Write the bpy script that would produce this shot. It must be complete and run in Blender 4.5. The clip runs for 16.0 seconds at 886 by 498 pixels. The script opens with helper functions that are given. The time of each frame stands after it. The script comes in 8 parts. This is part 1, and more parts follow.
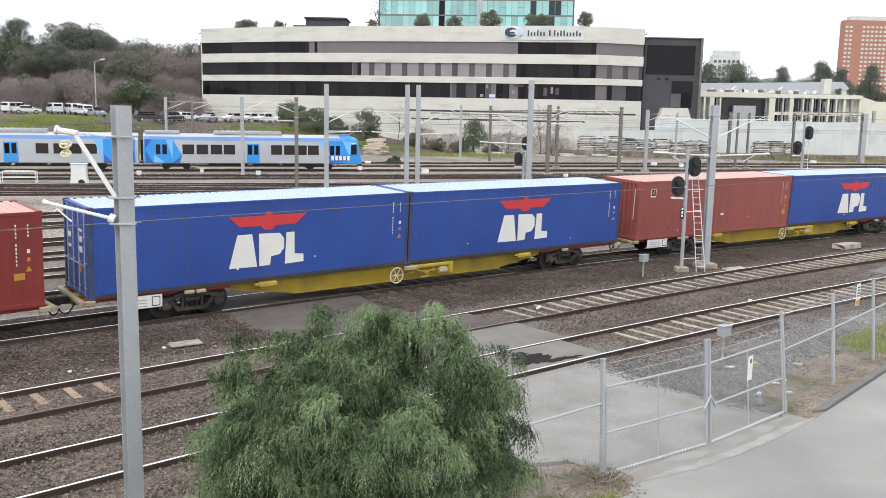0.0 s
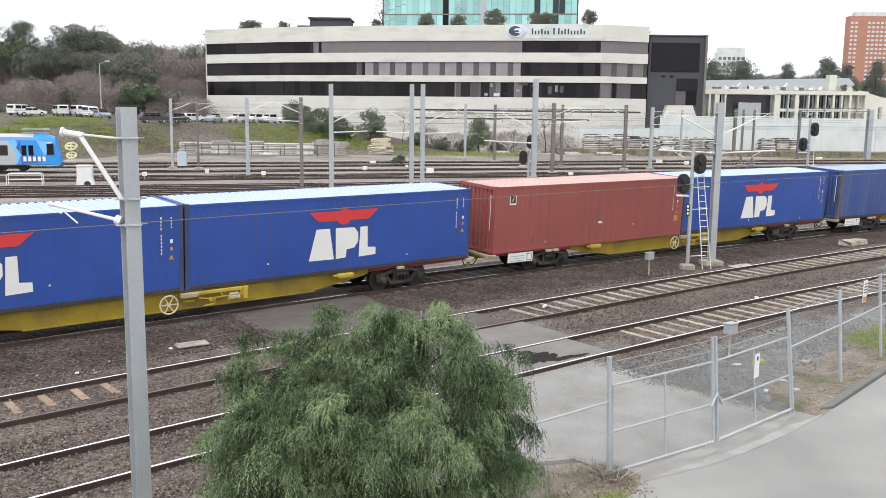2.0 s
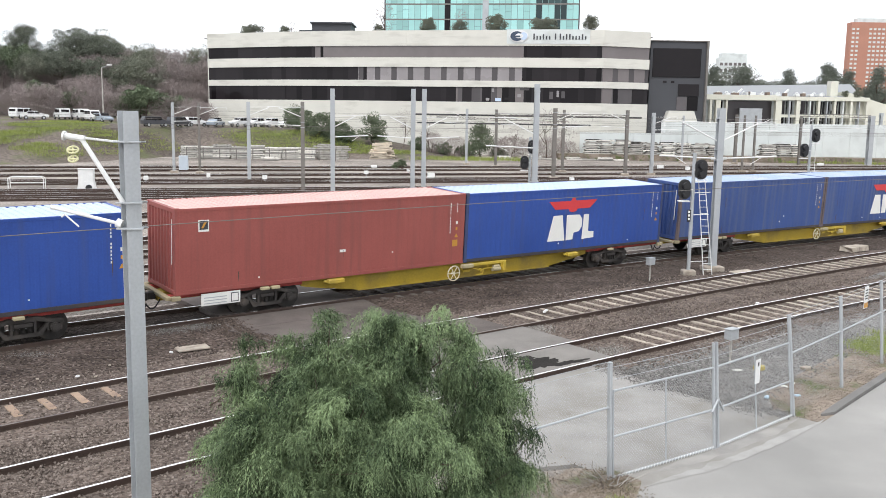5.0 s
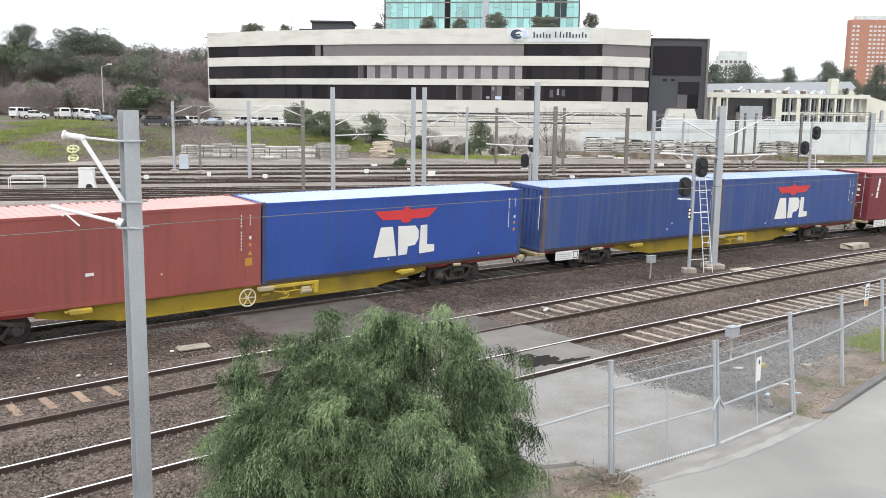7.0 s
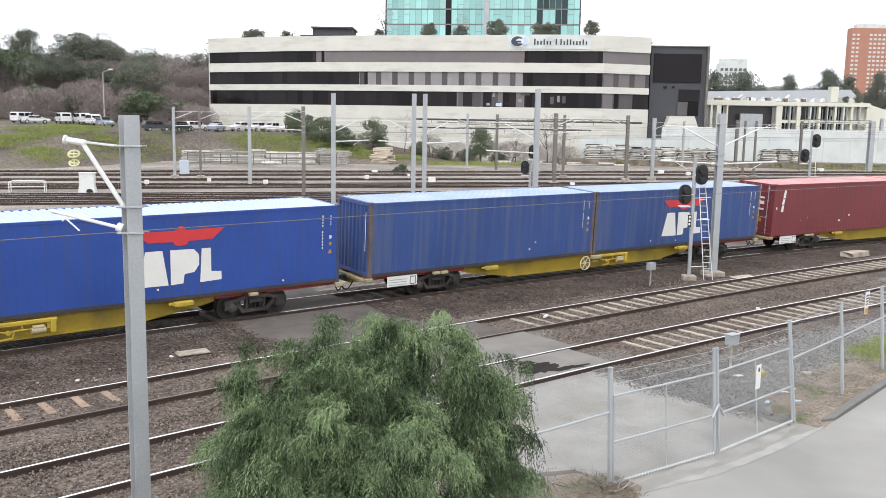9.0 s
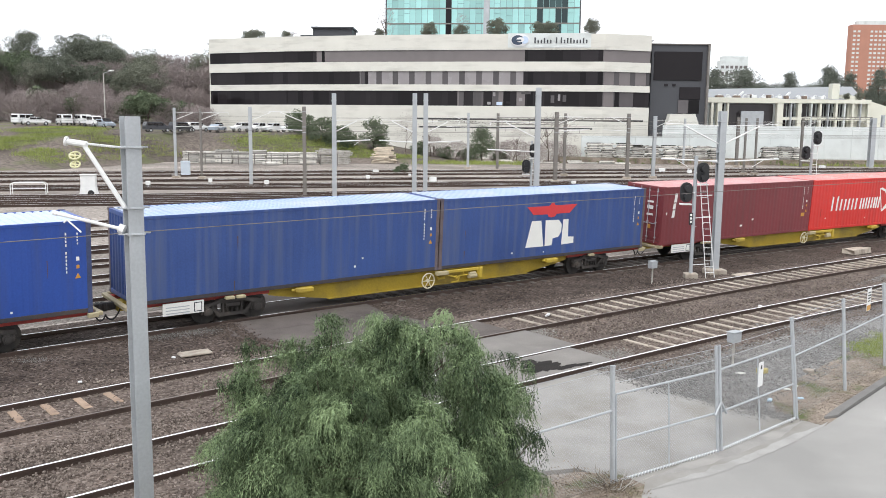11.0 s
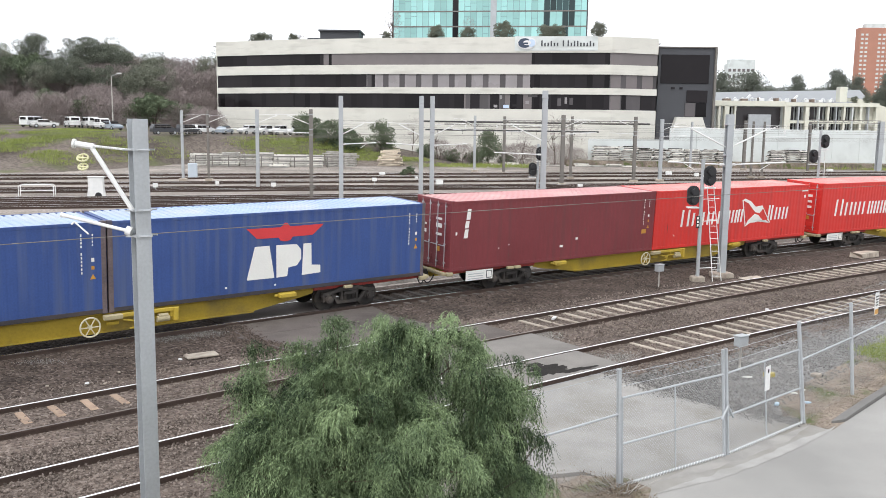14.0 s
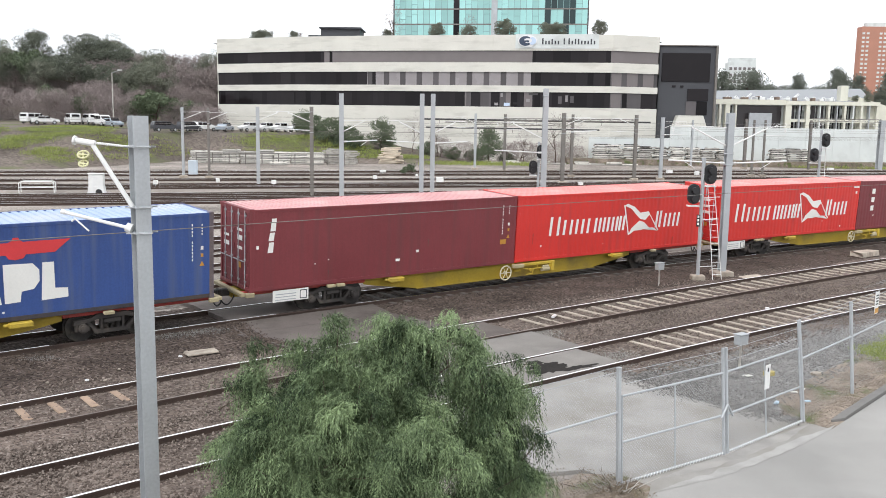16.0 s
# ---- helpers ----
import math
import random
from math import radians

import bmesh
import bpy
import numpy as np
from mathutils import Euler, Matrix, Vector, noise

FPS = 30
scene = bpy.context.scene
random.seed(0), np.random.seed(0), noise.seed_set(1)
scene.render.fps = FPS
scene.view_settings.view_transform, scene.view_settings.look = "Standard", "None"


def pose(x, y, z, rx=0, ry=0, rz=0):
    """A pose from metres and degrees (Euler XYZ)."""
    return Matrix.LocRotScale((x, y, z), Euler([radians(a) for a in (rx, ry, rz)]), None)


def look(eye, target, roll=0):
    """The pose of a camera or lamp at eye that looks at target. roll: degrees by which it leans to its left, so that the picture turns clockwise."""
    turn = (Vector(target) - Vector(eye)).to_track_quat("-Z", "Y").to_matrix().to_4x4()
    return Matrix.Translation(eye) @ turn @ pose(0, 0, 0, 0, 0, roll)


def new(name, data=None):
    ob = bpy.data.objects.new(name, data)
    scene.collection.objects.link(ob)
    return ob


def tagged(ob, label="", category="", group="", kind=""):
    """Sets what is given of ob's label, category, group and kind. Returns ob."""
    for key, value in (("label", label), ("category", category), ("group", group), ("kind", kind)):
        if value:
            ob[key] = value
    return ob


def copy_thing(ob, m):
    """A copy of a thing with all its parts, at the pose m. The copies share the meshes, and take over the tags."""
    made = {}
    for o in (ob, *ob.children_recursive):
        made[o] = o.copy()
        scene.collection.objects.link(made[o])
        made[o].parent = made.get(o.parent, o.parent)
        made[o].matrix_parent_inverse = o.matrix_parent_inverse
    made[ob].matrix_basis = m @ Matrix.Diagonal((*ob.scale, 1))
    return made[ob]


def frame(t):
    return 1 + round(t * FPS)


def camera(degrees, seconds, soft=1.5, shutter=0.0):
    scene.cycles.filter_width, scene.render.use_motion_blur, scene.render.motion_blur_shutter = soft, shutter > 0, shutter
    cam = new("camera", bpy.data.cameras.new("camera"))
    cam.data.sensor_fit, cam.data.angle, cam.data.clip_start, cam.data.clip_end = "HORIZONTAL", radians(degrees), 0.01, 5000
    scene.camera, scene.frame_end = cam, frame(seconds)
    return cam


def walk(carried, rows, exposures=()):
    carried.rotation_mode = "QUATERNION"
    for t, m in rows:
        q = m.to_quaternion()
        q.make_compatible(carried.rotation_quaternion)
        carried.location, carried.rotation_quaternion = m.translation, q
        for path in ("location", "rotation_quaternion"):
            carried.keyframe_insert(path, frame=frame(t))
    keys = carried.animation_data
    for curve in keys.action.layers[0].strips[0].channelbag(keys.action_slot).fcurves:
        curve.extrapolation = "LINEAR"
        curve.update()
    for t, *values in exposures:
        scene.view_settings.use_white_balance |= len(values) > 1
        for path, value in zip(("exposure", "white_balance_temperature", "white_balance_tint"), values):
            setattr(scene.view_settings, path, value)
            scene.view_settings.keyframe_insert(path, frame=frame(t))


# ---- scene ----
cam = camera(53.09, 16.0, soft=0.86)
EYE = (0.0, 0.0, 6.79)
PATH = [
    (0, 81.339, -1.118, 0.179),
    (0.5, 81.336, -1.110, 0.288),
    (1, 81.266, -0.936, 0.458),
    (1.5, 81.300, -0.950, 0.363),
    (2, 81.283, -0.698, 0.470),
    (2.5, 81.316, -0.732, 0.623),
    (3, 81.361, -0.787, 0.571),
    (3.5, 81.415, -0.826, 0.681),
    (4, 81.585, -0.894, 0.570),
    (6.5, 81.576, -0.826, 0.579),
    (7, 81.483, -0.747, 0.573),
    (7.5, 81.540, -0.715, 0.613),
    (8, 81.715, -0.861, 0.634),
    (8.5, 81.754, -0.902, 0.683),
    (9, 81.889, -0.980, 0.605),
    (11.5, 81.840, -0.407, 0.822),
    (12, 81.867, -0.222, 1.121),
    (12.5, 81.871, -0.440, 1.137),
    (13, 81.894, -0.685, 1.048),
    (13.5, 82.009, -0.687, 1.224),
    (14, 82.020, -0.705, 1.076),
    (14.5, 82.004, -0.760, 1.140),
    (15, 81.917, -0.649, 1.072),
    (15.5, 81.796, -0.789, 1.030),
    (16, 81.876, -0.859, 1.115),
]
walk(cam, [(t, pose(*EYE, rx, ry, rz)) for t, rx, ry, rz in PATH], exposures=[(0.0, 0.5), (3.5, 0.59), (8.0, 0.62), (13.0, 0.62), (16.0, 0.59)])

# ---- overcast daylight ----
SUN_EL, SUN_AZ = 55.0, 200.0
world = bpy.data.worlds.new("overcast_sky")
scene.world = world
world.use_nodes = True
wn, wl = world.node_tree.nodes, world.node_tree.links
sky = wn.new("ShaderNodeTexSky")
sky.sky_type, sky.sun_disc = "NISHITA", False
sky.sun_elevation, sky.sun_rotation = radians(SUN_EL), radians(SUN_AZ)
sky.air_density, sky.dust_density, sky.ozone_density = 1.0, 4.0, 1.0
grey = wn.new("ShaderNodeHueSaturation")
grey.inputs["Saturation"].default_value = 0.12
cloud = wn.new("ShaderNodeMix")
cloud.data_type = "RGBA"
cloud.inputs["Factor"].default_value = 0.72
cloud.inputs["B"].default_value = (8.25, 8.6, 9.15, 1)
wl.new(sky.outputs["Color"], grey.inputs["Color"])
wl.new(grey.outputs["Color"], cloud.inputs["A"])
wl.new(cloud.outputs["Result"], wn["Background"].inputs["Color"])
wn["Background"].inputs["Strength"].default_value = 0.125
sun = new("sun", bpy.data.lights.new("sun", "SUN"))
sun.data.energy, sun.data.angle, sun.data.color = 0.9, radians(25), (1.0, 0.985, 0.955)
a, e = radians(SUN_AZ), radians(SUN_EL)
sun.matrix_world = look((math.sin(a) * math.cos(e) * 50, math.cos(a) * math.cos(e) * 50, math.sin(e) * 50), (0, 0, 0))

# ---- materials ----
def nodes_of(m):
    return m.node_tree.nodes, m.node_tree.links


def surface(name, base, rough=0.7, metal=0.0, vary=0.25, scale=3.0, fine=40.0, bump=0.3, dirt=None, dirt_amount=0.0,
            streak=0.0, per_object=0.0, specular=0.5, hard=0.78, patch_scale=None):
    """A painted, stony or earthy surface: two scales of noise in colour, fine relief, optional dirt patches and vertical streaks."""
    m = bpy.data.materials.new(name)
    m.use_nodes = True
    n, l = nodes_of(m)
    b = n["Principled BSDF"]
    b.inputs["Metallic"].default_value = metal
    b.inputs["Specular IOR Level"].default_value = specular
    co = n.new("ShaderNodeTexCoord")
    big = n.new("ShaderNodeTexNoise")
    big.inputs["Scale"].default_value, big.inputs["Detail"].default_value = scale, 6
    small = n.new("ShaderNodeTexNoise")
    small.inputs["Scale"].default_value, small.inputs["Detail"].default_value = fine, 4
    l.new(co.outputs["Object"], big.inputs["Vector"])
    l.new(co.outputs["Object"], small.inputs["Vector"])
    mix = n.new("ShaderNodeMath")
    mix.operation = "MULTIPLY_ADD"
    l.new(big.outputs["Fac"], mix.inputs[0])
    mix.inputs[1].default_value = 0.6
    half = n.new("ShaderNodeMath")
    half.operation = "MULTIPLY"
    l.new(small.outputs["Fac"], half.inputs[0])
    half.inputs[1].default_value = 0.4
    l.new(half.outputs[0], mix.inputs[2])
    ramp = n.new("ShaderNodeValToRGB")
    ramp.color_ramp.elements[0].position, ramp.color_ramp.elements[1].position = 0.3, 0.7
    lo = [max(0, c * (1 - vary)) for c in base]
    hi = [min(1, c * (1 + vary)) for c in base]
    ramp.color_ramp.elements[0].color = (*lo, 1)
    ramp.color_ramp.elements[1].color = (*hi, 1)
    l.new(mix.outputs[0], ramp.inputs["Fac"])
    colour = ramp.outputs["Color"]
    if dirt:
        patch = n.new("ShaderNodeTexNoise")
        patch.inputs["Scale"].default_value, patch.inputs["Detail"].default_value = patch_scale or scale * 0.7, 8
        mp = n.new("ShaderNodeMapping")
        mp.inputs["Scale"].default_value = (1, 1, 1 - streak)
        mp.inputs["Location"].default_value = (3.1, 7.7, 1.3)
        l.new(co.outputs["Object"], mp.inputs["Vector"])
        l.new(mp.outputs["Vector"], patch.inputs["Vector"])
        cut = n.new("ShaderNodeValToRGB")
        cut.color_ramp.elements[0].position, cut.color_ramp.elements[1].position = 0.62 - 0.25 * dirt_amount, hard
        l.new(patch.outputs["Fac"], cut.inputs["Fac"])
        mx = n.new("ShaderNodeMix")
        mx.data_type = "RGBA"
        l.new(cut.outputs["Color"], mx.inputs["Factor"])
        l.new(colour, mx.inputs["A"])
        mx.inputs["B"].default_value = (*dirt, 1)
        colour = mx.outputs["Result"]
    if per_object:
        info = n.new("ShaderNodeObjectInfo")
        hs = n.new("ShaderNodeHueSaturation")
        mr = n.new("ShaderNodeMapRange")
        mr.inputs["To Min"].default_value, mr.inputs["To Max"].default_value = 1 - per_object, 1 + per_object
        l.new(info.outputs["Random"], mr.inputs["Value"])
        l.new(mr.outputs["Result"], hs.inputs["Value"])
        l.new(colour, hs.inputs["Color"])
        colour = hs.outputs["Color"]
    l.new(colour, b.inputs["Base Color"])
    rr = n.new("ShaderNodeMapRange")
    rr.inputs["To Min"].default_value, rr.inputs["To Max"].default_value = max(0.02, rough - 0.12), min(1, rough + 0.12)
    l.new(big.outputs["Fac"], rr.inputs["Value"])
    l.new(rr.outputs["Result"], b.inputs["Roughness"])
    if bump:
        bp = n.new("ShaderNodeBump")
        bp.inputs["Strength"].default_value, bp.inputs["Distance"].default_value = bump, 0.02
        l.new(small.outputs["Fac"], bp.inputs["Height"])
        l.new(bp.outputs["Normal"], b.inputs["Normal"])
    return m


def gravel(name, colours, size=0.06, moss=None, bump=1.0, patch=0.25):
    """Loose stones: a cell pattern of several stone colours with broad stains between them."""
    m = bpy.data.materials.new(name)
    m.use_nodes = True
    n, l = nodes_of(m)
    b = n["Principled BSDF"]
    b.inputs["Roughness"].default_value = 0.95
    b.inputs["Specular IOR Level"].default_value = 0.15
    co = n.new("ShaderNodeTexCoord")
    cell = n.new("ShaderNodeTexVoronoi")
    cell.inputs["Scale"].default_value = 1 / size
    l.new(co.outputs["Object"], cell.inputs["Vector"])
    sep = n.new("ShaderNodeSeparateColor")
    l.new(cell.outputs["Color"], sep.inputs["Color"])
    ramp = n.new("ShaderNodeValToRGB")
    r = ramp.color_ramp
    while len(r.elements) < len(colours):
        r.elements.new(0.5)
    for i, c in enumerate(colours):
        r.elements[i].position = i / (len(colours) - 1)
        r.elements[i].color = (*c, 1)
    l.new(sep.outputs["Red"], ramp.inputs["Fac"])
    broad = n.new("ShaderNodeTexNoise")
    broad.inputs["Scale"].default_value, broad.inputs["Detail"].default_value = patch, 7
    l.new(co.outputs["Object"], broad.inputs["Vector"])
    shade = n.new("ShaderNodeMapRange")
    shade.inputs["From Min"].default_value, shade.inputs["From Max"].default_value = 0.3, 0.7
    shade.inputs["To Min"].default_value, shade.inputs["To Max"].default_value = 0.65, 1.3
    l.new(broad.outputs["Fac"], shade.inputs["Value"])
    hs = n.new("ShaderNodeHueSaturation")
    l.new(shade.outputs["Result"], hs.inputs["Value"])
    l.new(ramp.outputs["Color"], hs.inputs["Color"])
    colour = hs.outputs["Color"]
    if moss:
        green = n.new("ShaderNodeTexNoise")
        green.inputs["Scale"].default_value, green.inputs["Detail"].default_value = patch * 1.7, 9
        mp = n.new("ShaderNodeMapping")
        mp.inputs["Location"].default_value = (11, 5, 0)
        l.new(co.outputs["Object"], mp.inputs["Vector"])
        l.new(mp.outputs["Vector"], green.inputs["Vector"])
        cut = n.new("ShaderNodeMapRange")
        cut.inputs["From Min"].default_value, cut.inputs["From Max"].default_value = 0.52, 0.66
        l.new(green.outputs["Fac"], cut.inputs["Value"])
        mx = n.new("ShaderNodeMix")
        mx.data_type = "RGBA"
        l.new(cut.outputs["Result"], mx.inputs["Factor"])
        l.new(colour, mx.inputs["A"])
        mx.inputs["B"].default_value = (*moss, 1)
        colour = mx.outputs["Result"]
    l.new(colour, b.inputs["Base Color"])
    bp = n.new("ShaderNodeBump")
    bp.inputs["Strength"].default_value, bp.inputs["Distance"].default_value = bump, size * 0.5
    l.new(cell.outputs["Distance"], bp.inputs["Height"])
    bp.invert = True
    l.new(bp.outputs["Normal"], b.inputs["Normal"])
    return m


def glass_front(name, base, rough=0.05, spec=0.16, varied=0.0):
    return surface(name, base, rough, 0.0, 0.12, 0.12, 0.6, 0.0, specular=spec, per_object=varied)


BALLAST = gravel("brown ballast", [(0.065, 0.05, 0.043), (0.125, 0.097, 0.082), (0.185, 0.148, 0.127), (0.09, 0.07, 0.06), (0.25, 0.208, 0.182)], 0.07, None, 1.0, 0.45)
BALLAST_OILY = gravel("oily dark ballast", [(0.028, 0.021, 0.018), (0.07, 0.053, 0.045), (0.115, 0.09, 0.077), (0.046, 0.035, 0.03), (0.19, 0.155, 0.135)], 0.07, None, 1.0, 0.5)
BALLAST_FAR = gravel("grey brown yard ballast", [(0.16, 0.138, 0.12), (0.28, 0.247, 0.22), (0.39, 0.35, 0.318), (0.215, 0.187, 0.165)], 0.12, None, 0.6, 0.12)
BALLAST_MID = gravel("grey brown ballast beyond the goods line", [(0.12, 0.105, 0.092), (0.19, 0.168, 0.148), (0.26, 0.232, 0.208), (0.15, 0.132, 0.117)], 0.08, None, 0.8, 0.3)
BLUE_METAL = gravel("grey crushed stone", [(0.085, 0.081, 0.078), (0.17, 0.164, 0.158), (0.28, 0.268, 0.255), (0.12, 0.116, 0.11), (0.38, 0.366, 0.35)], 0.05)
DIRT = gravel("dry brown dirt", [(0.15, 0.12, 0.095), (0.24, 0.2, 0.16), (0.3, 0.25, 0.21), (0.2, 0.16, 0.13)], 0.05, (0.1, 0.12, 0.05), 0.5, 0.8)
BANK = gravel("grassy earth", [(0.1, 0.083, 0.071), (0.145, 0.121, 0.104), (0.19, 0.16, 0.14), (0.12, 0.1, 0.088)], 0.3, (0.12, 0.135, 0.06), 0.4, 0.09)
ASPHALT = surface("worn grey asphalt", (0.135, 0.116, 0.107), 0.9, 0, 0.25, 0.6, 60, 0.5, (0.085, 0.073, 0.066), 0.6, specular=0.2, hard=0.62)
APRON = surface("stained concrete apron", (0.315, 0.302, 0.286), 0.9, 0, 0.2, 1.0, 70, 0.4, (0.24, 0.225, 0.2), 0.7, specular=0.2, hard=0.7)
APRON_DARK = surface("damp dark concrete edge", (0.292, 0.28, 0.265), 0.9, 0, 0.25, 1.5, 70, 0.4, (0.34, 0.325, 0.305), 0.6, specular=0.2, hard=0.65)
ASPHALT_PALE = surface("faded sandy asphalt", (0.22, 0.205, 0.19), 0.9, 0, 0.22, 0.8, 60, 0.5, (0.13, 0.118, 0.108), 0.5, specular=0.2)
KERB_PALE = surface("pale worn concrete edge", (0.352, 0.342, 0.327), 0.9, 0, 0.2, 2, 60, 0.3, (0.27, 0.26, 0.24), 0.6, specular=0.2)
ROAD_DARK = surface("grey road asphalt", (0.342, 0.331, 0.315), 0.9, 0, 0.2, 0.3, 90, 0.35, (0.27, 0.262, 0.25), 0.7, specular=0.2, hard=0.66)
KERB_MAT = surface("dark concrete kerb", (0.17, 0.163, 0.155), 0.9, 0, 0.2, 2, 40, 0.4)
DARK_PATCH = surface("black oil-stained asphalt", (0.035, 0.032, 0.03), 0.9, 0, 0.3, 1.5, 50, 0.4, specular=0.05)
RAIL_SIDE = surface("rusty rail steel", (0.075, 0.05, 0.04), 0.8, 0.2, 0.3, 2, 40, 0.3)
# near-white base colour carries the sky's glint on the worn steel
RAIL_HEAD = surface("rail head whitened for sky glint", (0.9, 0.9, 0.9), 0.5, 0.35, 0.08, 2, 40, 0.0)
RAIL_MIRROR = surface("smooth dark rail head", (0.6, 0.59, 0.58), 0.2, 1.0, 0.15, 2, 40, 0.0)
RAIL_DULL = surface("dull rusty rail head", (0.3, 0.26, 0.23), 0.5, 0.7, 0.3, 0.4, 20, 0.1, (0.09, 0.065, 0.05), 0.7)
GRIME = surface("grimy container rail paint", (0.045, 0.04, 0.045), 0.75, 0, 0.3, 1.0, 20, 0.2, (0.09, 0.065, 0.05), 0.4)
RUST = surface("brown rust streak", (0.12, 0.075, 0.06), 0.85, 0, 0.3, 2, 30, 0.2)
SLEEPER = surface("concrete sleeper", (0.4, 0.35, 0.29), 0.9, 0, 0.25, 4, 40, 0.4, (0.2, 0.16, 0.13), 0.5, per_object=0.2)
GALV = surface("galvanised steel", (0.43, 0.448, 0.465), 0.55, 0.35, 0.14, 1.2, 25, 0.1)
GALV_DARK = surface("weathered brown steel", (0.2, 0.185, 0.17), 0.7, 0.3, 0.25, 1.5, 25, 0.2)
WHITE_STEEL = surface("white painted steel", (0.74, 0.74, 0.73), 0.5, 0, 0.1, 2, 25, 0.05)
BLACK_STEEL = surface("black painted steel", (0.018, 0.018, 0.02), 0.5, 0, 0.2, 2, 25, 0.05)
BLUE = surface("blue container paint", (0.026, 0.074, 0.32), 0.42, 0, 0.18, 0.5, 18, 0.12, (0.045, 0.075, 0.22), 0.3, 0.95, patch_scale=2.5)
BLUE_DULL = surface("faded blue container paint", (0.035, 0.075, 0.24), 0.5, 0, 0.2, 0.5, 18, 0.15, (0.085, 0.115, 0.22), 0.55, 0.95, patch_scale=3.5)
BROWN_RED = surface("red-brown container paint", (0.3, 0.078, 0.066), 0.5, 0, 0.16, 0.5, 18, 0.12, (0.22, 0.07, 0.06), 0.3, 0.94, patch_scale=2.5)
MAROON = surface("maroon container paint", (0.185, 0.034, 0.04), 0.5, 0, 0.18, 0.5, 18, 0.12, (0.14, 0.04, 0.042), 0.3, 0.94, patch_scale=2.5)
RED = surface("bright red container paint", (0.62, 0.035, 0.028), 0.42, 0, 0.1, 0.5, 18, 0.1, (0.46, 0.04, 0.035), 0.3, 0.92, patch_scale=2.5)
CRIMSON = surface("dark red container paint", (0.22, 0.032, 0.028), 0.5, 0, 0.16, 0.5, 18, 0.12, (0.16, 0.035, 0.03), 0.3, 0.94, patch_scale=2.5)
MARK_WHITE = surface("white container marking", (0.80, 0.79, 0.75), 0.55, 0, 0.06, 1, 20, 0.0)
MARK_RED = surface("red emblem paint", (0.62, 0.045, 0.05), 0.5, 0, 0.08, 1, 20, 0.0)
HANDWHEEL = surface("cream wheel paint", (0.62, 0.56, 0.4), 0.6, 0, 0.15, 2, 20, 0.05)
MARK_AMBER = surface("amber warning label", (0.55, 0.27, 0.04), 0.5, 0, 0.08, 1, 20, 0.0)
WAGON_TAN = surface("grimy tan wagon fittings", (0.4, 0.34, 0.21), 0.6, 0, 0.25, 1.0, 15, 0.15, (0.16, 0.13, 0.09), 0.4)
GRIMY_BLUE = surface("grimy dark blue post paint", (0.045, 0.062, 0.14), 0.7, 0, 0.3, 1.5, 20, 0.2, (0.12, 0.09, 0.08), 0.35)
RUSTY_BLUE = surface("rust-streaked blue post paint", (0.13, 0.1, 0.1), 0.7, 0, 0.35, 1.5, 20, 0.2, (0.05, 0.06, 0.13), 0.4)
WAGON_YELLOW = surface("dirty yellow wagon paint", (0.34, 0.238, 0.02), 0.6, 0, 0.25, 1.0, 15, 0.15, (0.12, 0.09, 0.04), 0.45)
WAGON_BRIGHT = surface("worn bright yellow wagon fittings", (0.52, 0.37, 0.045), 0.55, 0, 0.22, 1.5, 20, 0.12, (0.2, 0.15, 0.06), 0.4)
WAGON_RED = surface("faded red wagon paint", (0.38, 0.05, 0.04), 0.6, 0, 0.25, 1.0, 15, 0.15, (0.1, 0.05, 0.04), 0.4)
BOGIE = surface("oily black cast steel", (0.028, 0.025, 0.023), 0.7, 0.2, 0.3, 3, 20, 0.3, (0.08, 0.065, 0.05), 0.3)
BOGIE_FRAME = surface("dusty dark cast steel", (0.045, 0.04, 0.037), 0.7, 0.2, 0.3, 3, 20, 0.3, (0.12, 0.1, 0.085), 0.4)
STONE = surface("cream stone cladding", (0.64, 0.625, 0.57), 0.8, 0, 0.08, 0.3, 8, 0.1, (0.5, 0.485, 0.44), 0.35, -4.0)
DARK_CLAD = surface("charcoal metal cladding", (0.062, 0.064, 0.072), 0.6, 0.1, 0.12, 0.3, 6, 0.1)
GLASS_DARK = glass_front("dark tinted window glass", (0.017, 0.0145, 0.016), varied=0.6)
GLASS_MID = glass_front("mid window glass greyed for reflections", (0.085, 0.077, 0.08), 0.15, 0.3, 0.25)
# lighter reflections are put into the base colour of the grey glass
GLASS_GREY = glass_front("window glass greyed for reflections", (0.17, 0.15, 0.15), 0.2, 0.4)
GLASS_PALE = glass_front("pale grey window glass", (0.27, 0.25, 0.255), 0.25, 0.4)
GLASS_TEAL = glass_front("teal curtain-wall glass", (0.33, 0.6, 0.575), 0.08, 0.5, 0.22)
GLASS_TEAL_DEEP = glass_front("deep teal glass for painted reflection", (0.03, 0.06, 0.062), 0.08, 0.4, 0.5)
WHITE_WALL = surface("white painted wall", (0.62, 0.65, 0.64), 0.85, 0, 0.1, 0.4, 10, 0.1, (0.45, 0.47, 0.46), 0.4)
BRICK_ORANGE = surface("orange brick tower", (0.43, 0.21, 0.15), 0.85, 0, 0.1, 0.2, 3, 0.1)
CAR_WHITE = surface("white car paint", (0.72, 0.72, 0.72), 0.3, 0, 0.04, 1, 10, 0)
CAR_DARK = surface("dark grey car paint", (0.05, 0.052, 0.06), 0.3, 0, 0.1, 1, 10, 0)
RUBBER = surface("black rubber", (0.02, 0.02, 0.02), 0.85, 0, 0.2, 5, 30, 0.1)
